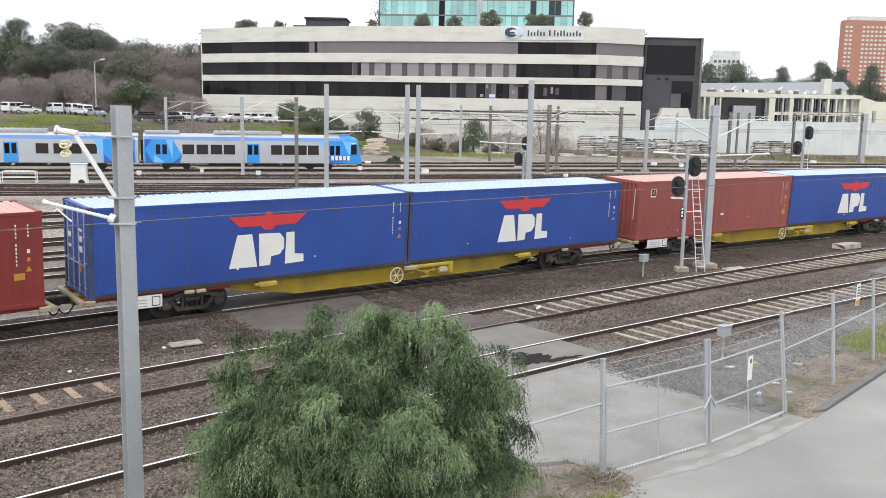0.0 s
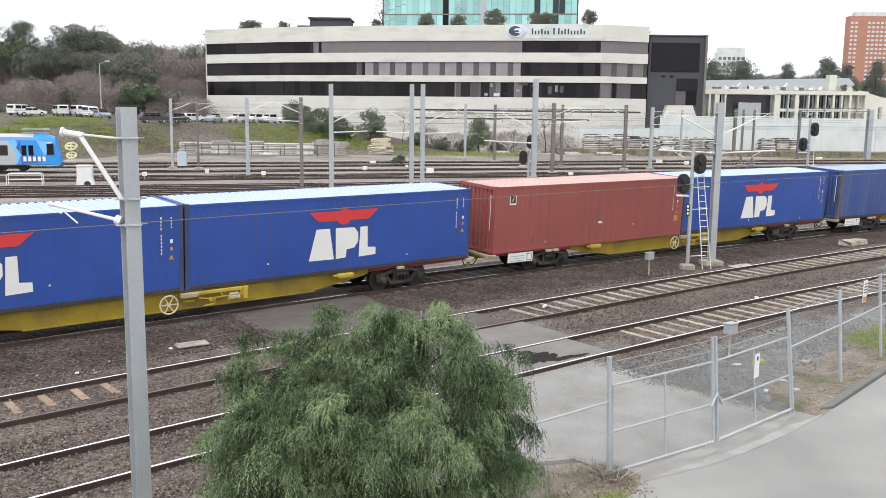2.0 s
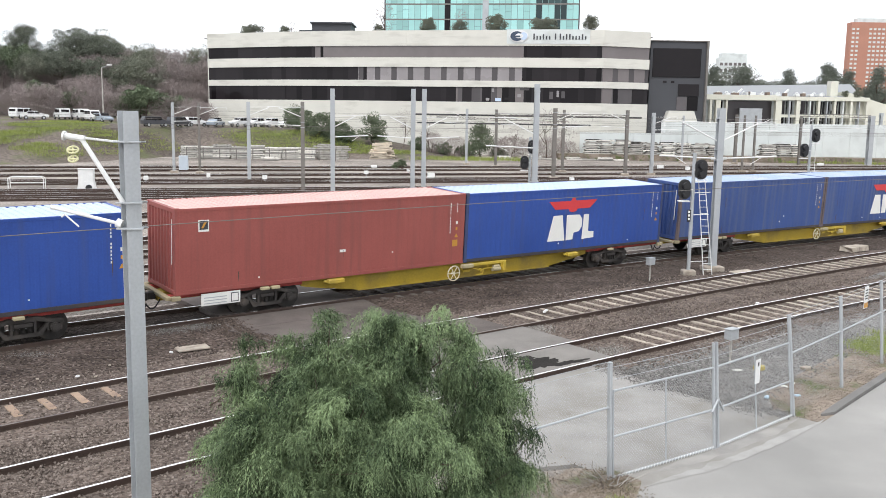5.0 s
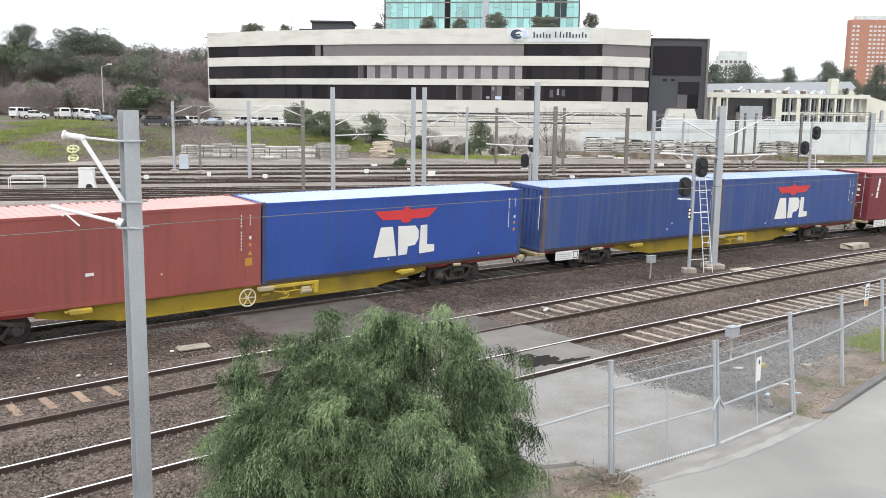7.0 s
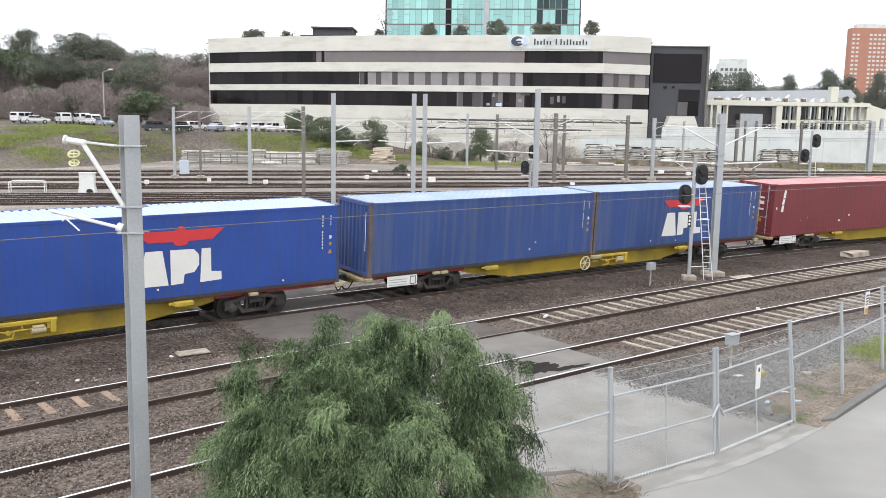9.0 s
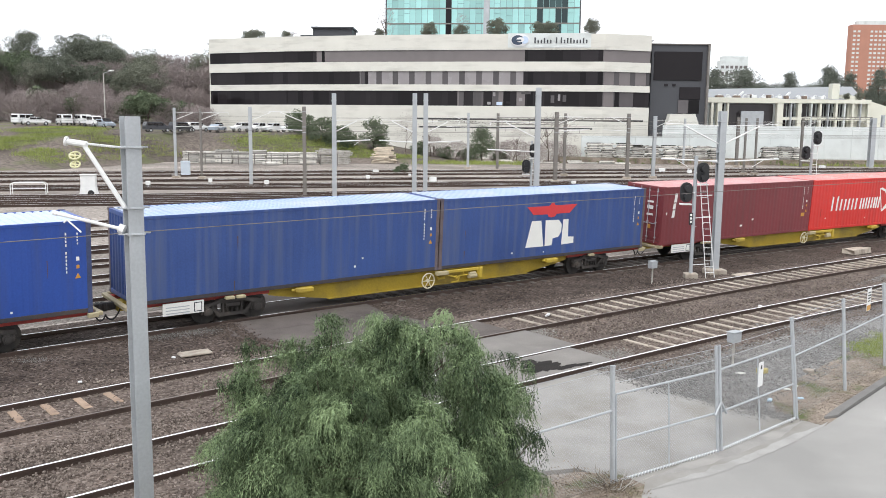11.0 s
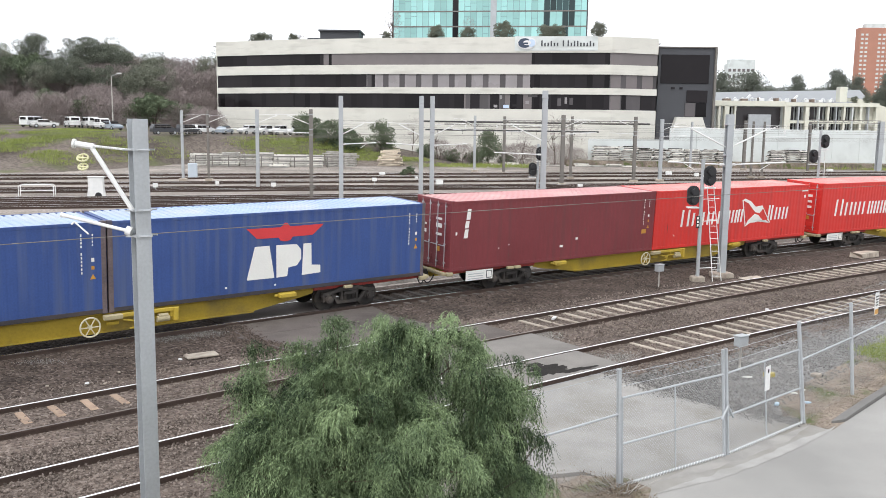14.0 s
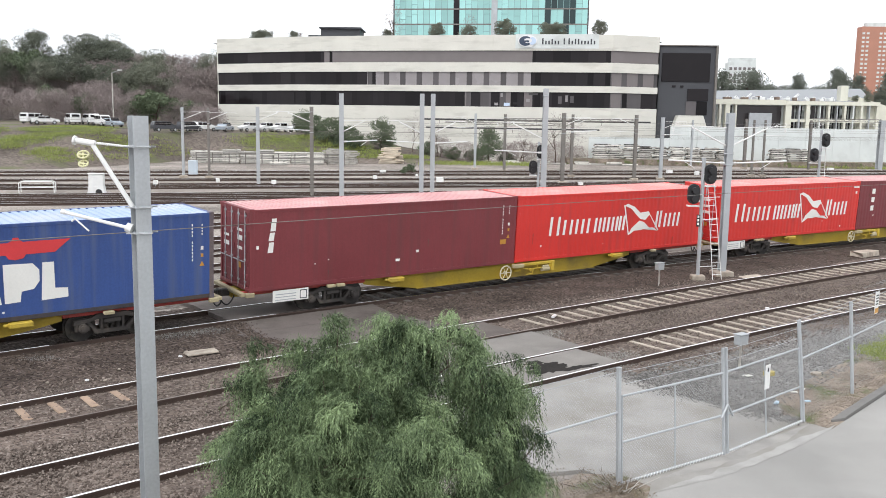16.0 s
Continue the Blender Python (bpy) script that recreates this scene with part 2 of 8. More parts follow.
TIMBER = surface("weathered grey timber", (0.42, 0.40, 0.37), 0.9, 0, 0.2, 2, 20, 0.3, (0.2, 0.18, 0.16), 0.4, per_object=0.15)
BARK = surface("brown bark", (0.09, 0.065, 0.05), 0.95, 0, 0.3, 4, 30, 0.8)


def leaf_mat(name, dark, light, scale=1.2, single=0.5, cut=(0.25, 0.8), per_object=0.0):
    m = bpy.data.materials.new(name)
    m.use_nodes = True
    n, l = nodes_of(m)
    b = n["Principled BSDF"]
    b.inputs["Roughness"].default_value = 0.65
    b.inputs["Specular IOR Level"].default_value = 0.25
    geo = n.new("ShaderNodeNewGeometry")
    co = n.new("ShaderNodeTexCoord")
    noi = n.new("ShaderNodeTexNoise")
    noi.inputs["Scale"].default_value, noi.inputs["Detail"].default_value = scale, 3
    l.new(co.outputs["Object"], noi.inputs["Vector"])
    add = n.new("ShaderNodeMath")
    add.operation = "MULTIPLY_ADD"
    add.inputs[1].default_value = single
    l.new(geo.outputs["Random Per Island"], add.inputs[0])
    sub = n.new("ShaderNodeMath")
    sub.operation = "MULTIPLY"
    sub.inputs[1].default_value = 1 - single
    l.new(noi.outputs["Fac"], sub.inputs[0])
    l.new(sub.outputs[0], add.inputs[2])
    ramp = n.new("ShaderNodeValToRGB")
    ramp.color_ramp.elements[0].position, ramp.color_ramp.elements[1].position = cut
    ramp.color_ramp.elements[0].color, ramp.color_ramp.elements[1].color = (*dark, 1), (*light, 1)
    shade = add.outputs[0]
    if per_object:
        info = n.new("ShaderNodeObjectInfo")
        whole = n.new("ShaderNodeMath")
        whole.operation = "MULTIPLY_ADD"
        l.new(info.outputs["Random"], whole.inputs[0])
        whole.inputs[1].default_value = per_object
        l.new(shade, whole.inputs[2])
        less = n.new("ShaderNodeMath")
        less.operation = "SUBTRACT"
        l.new(whole.outputs[0], less.inputs[0])
        less.inputs[1].default_value = per_object / 2
        shade = less.outputs[0]
    l.new(shade, ramp.inputs["Fac"])
    l.new(ramp.outputs["Color"], b.inputs["Base Color"])
    b.inputs["Subsurface Weight"].default_value = 0.0
    return m


PEPPER_LEAF = leaf_mat("feathery green leaves", (0.015, 0.032, 0.012), (0.265, 0.355, 0.18), 2.6, 0.38, (0.24, 0.84), 0.5)
# olive leaves and bare twigs: distance haze is mixed into their colours
OLIVE_LEAF = leaf_mat("olive leaves paled for haze", (0.13, 0.14, 0.108), (0.21, 0.22, 0.165), 0.3, 0.3)
DARK_LEAF = leaf_mat("deep green hill leaves", (0.088, 0.1, 0.078), (0.165, 0.178, 0.135), 0.35, 0.3)
SHRUB_LEAF = leaf_mat("dark green shrub leaves", (0.075, 0.1, 0.06), (0.165, 0.2, 0.12), 0.5)
BARE_TWIG = leaf_mat("grey-brown twigs paled for haze", (0.235, 0.195, 0.186), (0.35, 0.295, 0.285), 0.16, 0.25)
GRASS = leaf_mat("green grass", (0.16, 0.2, 0.045), (0.36, 0.41, 0.12), 0.5)


# ---- mesh helpers ----
def box(bm, x0, x1, y0, y1, z0, z1, bevel=0.0, m=None):
    r = bmesh.ops.create_cube(bm, size=1.0)
    vs = r["verts"]
    bmesh.ops.scale(bm, vec=(x1 - x0, y1 - y0, z1 - z0), verts=vs)
    bmesh.ops.translate(bm, vec=((x0 + x1) / 2, (y0 + y1) / 2, (z0 + z1) / 2), verts=vs)
    if bevel:
        es = {e for v in vs for e in v.link_edges}
        out = bmesh.ops.bevel(bm, geom=list(es), offset=bevel, segments=1, affect="EDGES")
        vs = list({v for f in out["faces"] for v in f.verts} | {v for v in vs if v.is_valid})
    if m is not None:
        bmesh.ops.transform(bm, matrix=m, verts=vs)
    return vs


def rod(bm, p0, p1, r, seg=8, r2=None):
    p0, p1 = Vector(p0), Vector(p1)
    d = p1 - p0
    out = bmesh.ops.create_cone(bm, cap_ends=True, segments=seg, radius1=r, radius2=r if r2 is None else r2, depth=d.length)
    m = Matrix.Translation((p0 + p1) / 2) @ d.to_track_quat("Z", "Y").to_matrix().to_4x4()
    bmesh.ops.transform(bm, matrix=m, verts=out["verts"])
    return out["verts"]


def poly_prism(bm, pts, y0, y1):
    """Extrude an outline in x, z from y0 to y1."""
    a = [bm.verts.new((x, y0, z)) for x, z in pts]
    b = [bm.verts.new((x, y1, z)) for x, z in pts]
    bm.faces.new(a)
    bm.faces.new(b[::-1])
    for i in range(len(pts)):
        j = (i + 1) % len(pts)
        bm.faces.new((a[j], a[i], b[i], b[j]))


def mesh_of(name, bm, material, smooth=False):
    bmesh.ops.recalc_face_normals(bm, faces=bm.faces)
    me = bpy.data.meshes.new(name)
    bm.to_mesh(me)
    bm.free()
    me.materials.append(material)
    if smooth:
        for f in me.polygons:
            f.use_smooth = True
    return me


def part(name, bm, material, parent=None, label="", smooth=False, m=None):
    ob = new(name, mesh_of(name, bm, material, smooth))
    if parent is not None:
        ob.parent = parent
    if m is not None:
        ob.matrix_basis = m
    if label:
        ob["label"] = label
    return ob


def piece(name, mesh, parent, m):
    ob = new(name, mesh)
    ob.parent = parent
    ob.matrix_basis = m
    return ob


def group_at(name, m=None):
    ob = new(name)
    ob.empty_display_size = 0.2
    if m is not None:
        ob.matrix_basis = m
    return ob


def strip(bm, pts_l, pts_r, z0, z1):
    """A slab between two plan lines, with sides."""
    n = len(pts_l)
    top = [(bm.verts.new((*a, z1)), bm.verts.new((*b, z1))) for a, b in zip(pts_l, pts_r)]
    bot = [(bm.verts.new((*a, z0)), bm.verts.new((*b, z0))) for a, b in zip(pts_l, pts_r)]
    for i in range(n - 1):
        bm.faces.new((top[i][0], top[i + 1][0], top[i + 1][1], top[i][1]))
        bm.faces.new((top[i][0], bot[i][0], bot[i + 1][0], top[i + 1][0]))
        bm.faces.new((top[i][1], top[i + 1][1], bot[i + 1][1], bot[i][1]))
    bm.faces.new((top[0][0], top[0][1], bot[0][1], bot[0][0]))
    bm.faces.new((top[-1][1], top[-1][0], bot[-1][0], bot[-1][1]))


# ---- plan: the curved tracks ----
PX, PY, HEAD, CURVE = -27.9136, 12.6455, 0.77583, -0.0030163
CANT = 0.0492
GROUND_Z = -0.19


def on_line(s, off=0.0):
    """Place and heading at s metres along the goods line, off metres to its far side."""
    a = HEAD + CURVE * s
    x = PX + (math.sin(a) - math.sin(HEAD)) / CURVE
    y = PY - (math.cos(a) - math.cos(HEAD)) / CURVE
    return x - off * math.sin(a), y + off * math.cos(a), a


def off_b(s):
    return -7.22 + 0.00031 * min(max(s - 6, 0), 70) ** 2


def off_a(s):
    return -11.74 + 0.009 * min(max(s, 0), 70)


def off_f(s):
    return -0.1


def yard(s, off):
    """The back tracks: a straight fan 17 degrees off the picture's plane."""
    c, q = math.cos(radians(17)), math.sin(radians(17))
    return -10.3 + s * c - off * q, 106.9 + s * q + off * c


GAUGE = 0.93
S_RANGE = [-45 + 2.5 * i for i in range(70)]

# ground sheet out to the horizon
def build_ground():
    bm = bmesh.new()
    xs = [-2500, -900, -400, -200, -120, -80, -50, -30, -20, -10, 0, 10, 20, 30, 50, 80, 120, 200, 400, 900, 2500]
    ys = [-300, -60, -20, 0, 10, 20, 30, 40, 50, 60, 80, 100, 120, 140, 200, 400, 900, 1800, 3200]
    g = [[bm.verts.new((x, y, GROUND_Z - 0.02)) for x in xs] for y in ys]
    for j in range(len(ys) - 1):
        for i in range(len(xs) - 1):
            bm.faces.new((g[j][i], g[j][i + 1], g[j + 1][i + 1], g[j + 1][i]))
    ob = part("ground", bm, BALLAST_FAR)
    tagged(ob, "flat railway yard ground of grey brown ballast", "ground", kind="structure")


build_ground()


def rail_mesh(name, pts, parent, material, zlo, zhi, w):
    bm = bmesh.new()
    left, right = [], []
    for i, (x, y) in enumerate(pts):
        x0, y0 = pts[max(i - 1, 0)]
        x1, y1 = pts[min(i + 1, len(pts) - 1)]
        d = math.hypot(x1 - x0, y1 - y0)
        nx, ny = -(y1 - y0) / d, (x1 - x0) / d
        left.append((x + nx * w, y + ny * w))
        right.append((x - nx * w, y - ny * w))
    strip(bm, left, right, zlo, zhi)
    return part(name, bm, material, parent)


def track(line, label, half=GAUGE, near=None, far=None):
    """Two rails with foot, web and bright head along a plan line; line(s, off) gives the place."""
    t = group_at("railway_track")
    tagged(t, label, "railway track", kind="structure")
    for side in (-half, half):
        pts = [line(s, side) for s in S_RANGE]
        head = (near if side < 0 else far) or RAIL_HEAD
        r = rail_mesh("rail", pts, t, RAIL_SIDE, GROUND_Z - 0.01, -0.16, 0.075)
        rail_mesh("rail_web", pts, r, RAIL_SIDE, -0.16, -0.045, 0.012)
        rail_mesh("rail_head", pts, r, RAIL_SIDE, -0.045, -0.005, 0.036)
        rail_mesh("running_band", pts, r, head, -0.005, 0.0, 0.03)
    return t


def line_f(s, o):
    return on_line(s, off_f(s) + o)[:2]


def line_b(s, o):
    return on_line(s, off_b(s) + o)[:2]


def line_a(s, o):
    return on_line(s, off_a(s) + o)[:2]


track_goods = track(line_f, "goods line with dark rails on oily ballast", 0.98, RAIL_MIRROR, RAIL_MIRROR)
track_b = track(line_b, "broad gauge track with half-buried concrete sleepers", 0.95, RAIL_DULL)
track_a = track(line_a, "broad gauge track beside the chain-link fence", 0.95)


def yard_line(off):
    return lambda s, o: yard(s * 1.8 - 40, off + o)


for off in (-28.5, -24.5, -20.5, -12, -8, 0.0, 9.0, 16.0):
    track(yard_line(off), "rusty back track in the railway yard", 0.8)
# ---- containers ----
C_LEN, C_WID, C_HIGH = 12.192, 2.438, 2.884


def corrugated(bm, length, z0, z1, y, depth=0.006, pitch=0.28, along="x", flip=1):
    """A trapezoid-ribbed steel sheet of a given length, standing at y, ribs vertical."""
    n = int(length / pitch)
    pitch = length / n
    prof = []
    for i in range(n):
        a = -length / 2 + i * pitch
        prof += [(a, 0), (a + pitch * 0.36, 0), (a + pitch * 0.5, depth), (a + pitch * 0.86, depth)]
    prof.append((length / 2, 0))
    lo, hi = [], []
    for u, d in prof:
        yy = y - flip * d
        p = (u, yy) if along == "x" else (yy, u)
        lo.append(bm.verts.new((*p, z0)))
        hi.append(bm.verts.new((*p, z1)))
    for i in range(len(prof) - 1):
        bm.faces.new((lo[i], lo[i + 1], hi[i + 1], hi[i]))


def roof_sheet(bm, length, width, z):
    n = 46
    p = length / n
    rows = []
    for i in range(n):
        a = -length / 2 + i * p
        rows += [(a, 0), (a + p * 0.55, 0), (a + p * 0.65, 0.035), (a + p * 0.9, 0.035)]
    rows.append((length / 2, 0))
    e = [(bm.verts.new((u, -width / 2, z - d)), bm.verts.new((u, width / 2, z - d))) for u, d in rows]
    for i in range(len(e) - 1):
        bm.faces.new((e[i][0], e[i + 1][0], e[i + 1][1], e[i][1]))


def flat_shape(name, pts, y, material, parent, label=""):
    """A thin painted shape on the near side wall, outline in x, z."""
    bm = bmesh.new()
    poly_prism(bm, pts, y - 0.004, y)
    return part(name, bm, material, parent, label)


def rect(x0, x1, z0, z1):
    return [(x0, z0), (x1, z0), (x1, z1), (x0, z1)]


def emblem_blue(c, y):
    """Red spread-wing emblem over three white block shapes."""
    wing = [(-1.48, 2.33), (-1.09, 1.97), (-0.27, 1.96), (-0.2, 1.85), (-0.02, 1.81), (0.2, 1.85), (0.27, 1.96), (1.07, 1.97), (1.52, 2.34),
            (0.2, 2.33), (0.12, 2.38), (0.08, 2.46), (-0.06, 2.46), (-0.1, 2.38), (-0.2, 2.32)]
    flat_shape("wing_emblem", wing, y, MARK_RED, c, "red spread-wing emblem")
    flat_shape("emblem_block", [(-1.47, 0.56), (-0.42, 0.55), (-0.62, 1.7), (-1.17, 1.7)], y, MARK_WHITE, c)
    flat_shape("emblem_block", [(-0.34, 0.55), (0.08, 0.57), (0.12, 0.87), (0.46, 0.92), (0.62, 1.14), (0.62, 1.48), (0.44, 1.68), (-0.36, 1.7)], y, MARK_WHITE, c)
    flat_shape("emblem_block", [(0.66, 0.55), (1.42, 0.58), (1.41, 0.86), (1.05, 0.89), (1.03, 1.68), (0.71, 1.68)], y, MARK_WHITE, c)


def emblem_red(c, y, k=1.0):
    """White lettering turned into plain bars either side of a pale kite-and-bird shape."""
    def shape(name, pts):
        flat_shape(name, [(x * k, 1.5 + (z - 1.5) * k) for x, z in pts], y, MARK_WHITE, c)

    bars = [(-4.23, 0.6, 0.83), (-3.42, 0.55, 0.66), (-2.68, 1.02, 0.66), (-1.5, 0.42, 0.66), (-0.96, 0.42, 0.66), (-0.4, 0.42, 0.66), (0.08, 0.4, 0.68),
            (2.6, 0.4, 0.8), (3.2, 0.46, 0.66), (3.84, 0.46, 0.66)]
    for x, w, h in bars:
        for u in ((0.0, 0.36, 0.72) if w > 0.9 else (0.0, w - 0.15)):
            shape("word_bar", [(x + u, 1.05), (x + u + 0.14, 1.05), (x + u + 0.22, 1.05 + h), (x + u + 0.08, 1.05 + h)])
    shape("bird_wing", [(0.4, 2.2), (0.62, 2.28), (1.1, 2.12), (1.52, 1.82), (2.1, 1.86), (2.2, 1.72), (1.9, 1.46), (1.55, 1.52), (1.2, 1.78), (0.92, 2.02), (0.6, 2.14)])
    shape("bird_wing", [(0.78, 0.78), (1.0, 1.12), (1.5, 1.44), (1.82, 1.36), (2.2, 1.08), (2.86, 0.88), (2.5, 1.06), (2.0, 1.04), (1.6, 0.98), (1.2, 0.98)])
    shape("kite_line", [(0.38, 2.22), (0.46, 2.22), (0.84, 0.84), (0.78, 0.8)])
    shape("kite_line", [(2.12, 1.76), (2.2, 1.72), (2.9, 0.92), (2.8, 0.92)])


# faded roof paints, lightened further: the sky's sheen on top is in the colour
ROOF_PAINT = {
    BLUE.name: surface("blue roof paint paled for sky sheen", (0.46, 0.55, 0.72), 0.5, 0, 0.12, 0.6, 14, 0.1, (0.5, 0.54, 0.6), 0.4),
    BLUE_DULL.name: surface("dusty blue roof paint paled for sky sheen", (0.34, 0.43, 0.6), 0.55, 0, 0.14, 0.6, 14, 0.1, (0.5, 0.5, 0.48), 0.45),
    BROWN_RED.name: surface("pink roof paint paled for sky sheen", (0.6, 0.38, 0.35), 0.55, 0, 0.12, 0.6, 14, 0.1, (0.6, 0.44, 0.4), 0.4),
    MAROON.name: surface("rose roof paint paled for sky sheen", (0.55, 0.28, 0.28), 0.55, 0, 0.12, 0.6, 14, 0.1, (0.6, 0.42, 0.4), 0.4),
    CRIMSON.name: surface("brick roof paint paled for sky sheen", (0.58, 0.33, 0.3), 0.55, 0, 0.12, 0.6, 14, 0.1, (0.6, 0.42, 0.4), 0.4),
    RED.name: surface("coral roof paint paled for sky sheen", (0.72, 0.24, 0.22), 0.5, 0, 0.1, 0.6, 14, 0.1, (0.7, 0.4, 0.36), 0.35),
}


def container(paint, label, doors=True, emblem=None, seed=0):
    rnd = random.Random(seed)
    c = group_at("shipping_container")
    tagged(c, label, "shipping container", "containers on the goods train")
    L, W, H = C_LEN, C_WID, C_HIGH
    for side in (-1, 1):
        bm = bmesh.new()
        corrugated(bm, L - 0.3, 0.15, H - 0.1, side * (W / 2 - 0.012), flip=side)
        part("side_panel", bm, paint, c)
        bm = bmesh.new()
        box(bm, -L / 2 + 0.16, L / 2 - 0.16, side * (W / 2 - 0.09), side * (W / 2 - 0.002), 0.02, 0.155, 0.006)
        part("bottom_rail", bm, GRIME if paint in (BLUE, BLUE_DULL) else paint, c)
        bm = bmesh.new()
        box(bm, -L / 2 + 0.16, L / 2 - 0.16, side * (W / 2 - 0.07), side * (W / 2 - 0.004), H - 0.12, H - 0.02, 0.008)
        part("top_rail", bm, paint, c)
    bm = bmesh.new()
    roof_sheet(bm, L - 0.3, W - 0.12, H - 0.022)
    part("roof", bm, ROOF_PAINT[paint.name], c, "faded dusty roof coloured pale for sky sheen")
    bm = bmesh.new()
    box(bm, -L / 2 + 0.1, L / 2 - 0.1, -W / 2 + 0.1, W / 2 - 0.1, 0.06, 0.14)
    part("floor_frame", bm, BOGIE, c)
    for sx in (-1, 1):
        for sy in (-1, 1):
            bm = bmesh.new()
            x, y = sx * (L / 2 - 0.09), sy * (W / 2 - 0.075)
            box(bm, x - 0.075, x + 0.075, y - 0.072, y + 0.072, 0.1, H - 0.1, 0.01)
            for z in (0.0, H - 0.118):
                box(bm, sx * L / 2 - sx * 0.178, sx * L / 2, sy * W / 2 - sy * 0.162, sy * W / 2, z, z + 0.118, 0.012)
            part("corner_post", bm, RUSTY_BLUE if paint is BLUE_DULL else GRIMY_BLUE if paint is BLUE else paint, c)
        for nm, z0 in (("end_header", H - 0.16), ("end_sill", 0.015)):
            bm = bmesh.new()
            box(bm, *sorted((sx * (L / 2 - 0.14), sx * (L / 2 - 0.01))), -W / 2 + 0.15, W / 2 - 0.15, z0, z0 + 0.14, 0.008)
            part(nm, bm, paint, c)
    xl = -L / 2
    if doors:
        for k, (a, b) in enumerate(((-W / 2 + 0.15, -0.005), (0.005, W / 2 - 0.15))):
            bm = bmesh.new()
            box(bm, xl + 0.05, xl + 0.09, a, b, 0.17, H - 0.17, 0.006)
            for i in range(5):
                z = 0.35 + i * 0.5
                box(bm, xl + 0.03, xl + 0.055, a + 0.08, b - 0.08, z, z + 0.24, 0.01)
            d = part("door", bm, paint, c)
            for f in (0.25, 0.75):
                bm = bmesh.new()
                y = a + (b - a) * f
                rod(bm, (xl + 0.015, y, 0.08), (xl + 0.015, y, H - 0.08), 0.019, 6)
                for z in (0.3, 1.05, 1.9, 2.6):
                    box(bm, xl, xl + 0.05, y - 0.05, y + 0.05, z, z + 0.06)
                part("locking_bar", bm, GALV, d)
                bm = bmesh.new()
                box(bm, xl - 0.012, xl + 0.008, y, y + 0.42, 1.0, 1.035)
                part("door_handle", bm, GALV, d)
            for i in range(3 if k == 0 else 2):
                bm = bmesh.new()
                z = 1.4 + i * 0.32
                box(bm, xl + 0.022, xl + 0.028, a + 0.5, a + 0.9, z, z + rnd.uniform(0.08, 0.18))
                part("door_marking", bm, MARK_WHITE, d)
            if k == 0:
                bm = bmesh.new()
                box(bm, xl + 0.022, xl + 0.028, a + 0.6, a + 0.8, 0.75, 0.95)
                part("door_label", bm, MARK_AMBER, d)
    else:
        bm = bmesh.new()
        corrugated(bm, W - 0.3, 0.15, H - 0.15, xl + 0.02, 0.075, 0.25, "y", -1)
        part("end_panel", bm, paint, c)
        bm = bmesh.new()
        box(bm, xl + 0.012, xl + 0.018, -W / 2 + 0.3, -W / 2 + 0.34, 1.0, 2.5)
        part("end_marking", bm, MARK_WHITE, c)
    bm = bmesh.new()
    corrugated(bm, W - 0.3, 0.15, H - 0.15, -xl - 0.02, 0.045, 0.25, "y", 1)
    part("end_panel", bm, paint, c)
    # small markings at the far end of the side
    y = -W / 2 + 0.006
    ex = L / 2
    if emblem != "red":
        for i in range(11):
            z = 2.45 - i * 0.115
            if i in (4,):
                continue
            flat_shape("code_bar", rect(ex - 0.78, ex - 0.74, z, z + 0.075), y, MARK_WHITE, c)
        for i in range(4):
            z = 2.45 - i * 0.1
            flat_shape("code_bar", rect(ex - 0.44, ex - 0.405, z, z + 0.06), y, MARK_WHITE, c)
        flat_shape("label_plate", rect(ex - 0.47, ex - 0.38, 1.66, 1.78), y, MARK_WHITE, c)
        flat_shape("label_plate", rect(ex - 0.47, ex - 0.38, 1.42, 1.53), y, MARK_AMBER, c, "amber warning label")
        flat_shape("warning_triangle", [(ex - 0.52, 1.12), (ex - 0.34, 1.12), (ex - 0.43, 1.28)], y, MARK_AMBER, c, "amber warning triangle")
    else:
        flat_shape("label_plate", rect(ex - 0.62, ex - 0.1, 2.5, 2.58), y, MARK_WHITE, c)
        flat_shape("label_plate", rect(ex - 0.4, ex - 0.25, 2.15, 2.3), y, MARK_WHITE, c)
    for k in range(2):
        x, z = rnd.uniform(-5.5, 4.5), rnd.uniform(0.25, 0.9)
        w = rnd.uniform(0.04, 0.1)
        rx, rz0 = rnd.uniform(-5.6, 5.4), rnd.uniform(0.5, 2.4)
        rh, rw = rnd.uniform(0.2, 0.6), rnd.uniform(0.02, 0.05)
        flat_shape("rust_streak", [(rx, rz0), (rx + rw * 0.4, rz0 - rh), (rx + rw * 0.7, rz0 - rh * 0.8), (rx + rw, rz0)], y, RUST, c)
        flat_shape("scuffed_sticker", rect(x, x + w, z, z + w * 0.9), y, MARK_WHITE, c)
    if emblem == "blue":
        emblem_blue(c, y)
    elif emblem == "red":
        emblem_red(c, y, 1.14 if doors else 1.0)
    elif emblem == "square":
        flat_shape("badge", rect(-5.3, -4.93, 2.08, 2.47), y, MARK_WHITE, c, "white and navy square badge")
        flat_shape("badge_field", rect(-5.26, -4.97, 2.15, 2.44), y - 0.004, CAR_DARK, c)
        flat_shape("badge_stripe", [(-5.2, 2.2), (-5.13, 2.2), (-5.01, 2.4), (-5.1, 2.4)], y - 0.008, MARK_AMBER, c)
        flat_shape("label_plate", rect(ex - 0.62, ex - 0.35, 0.75, 1.02), y, MARK_AMBER, c)
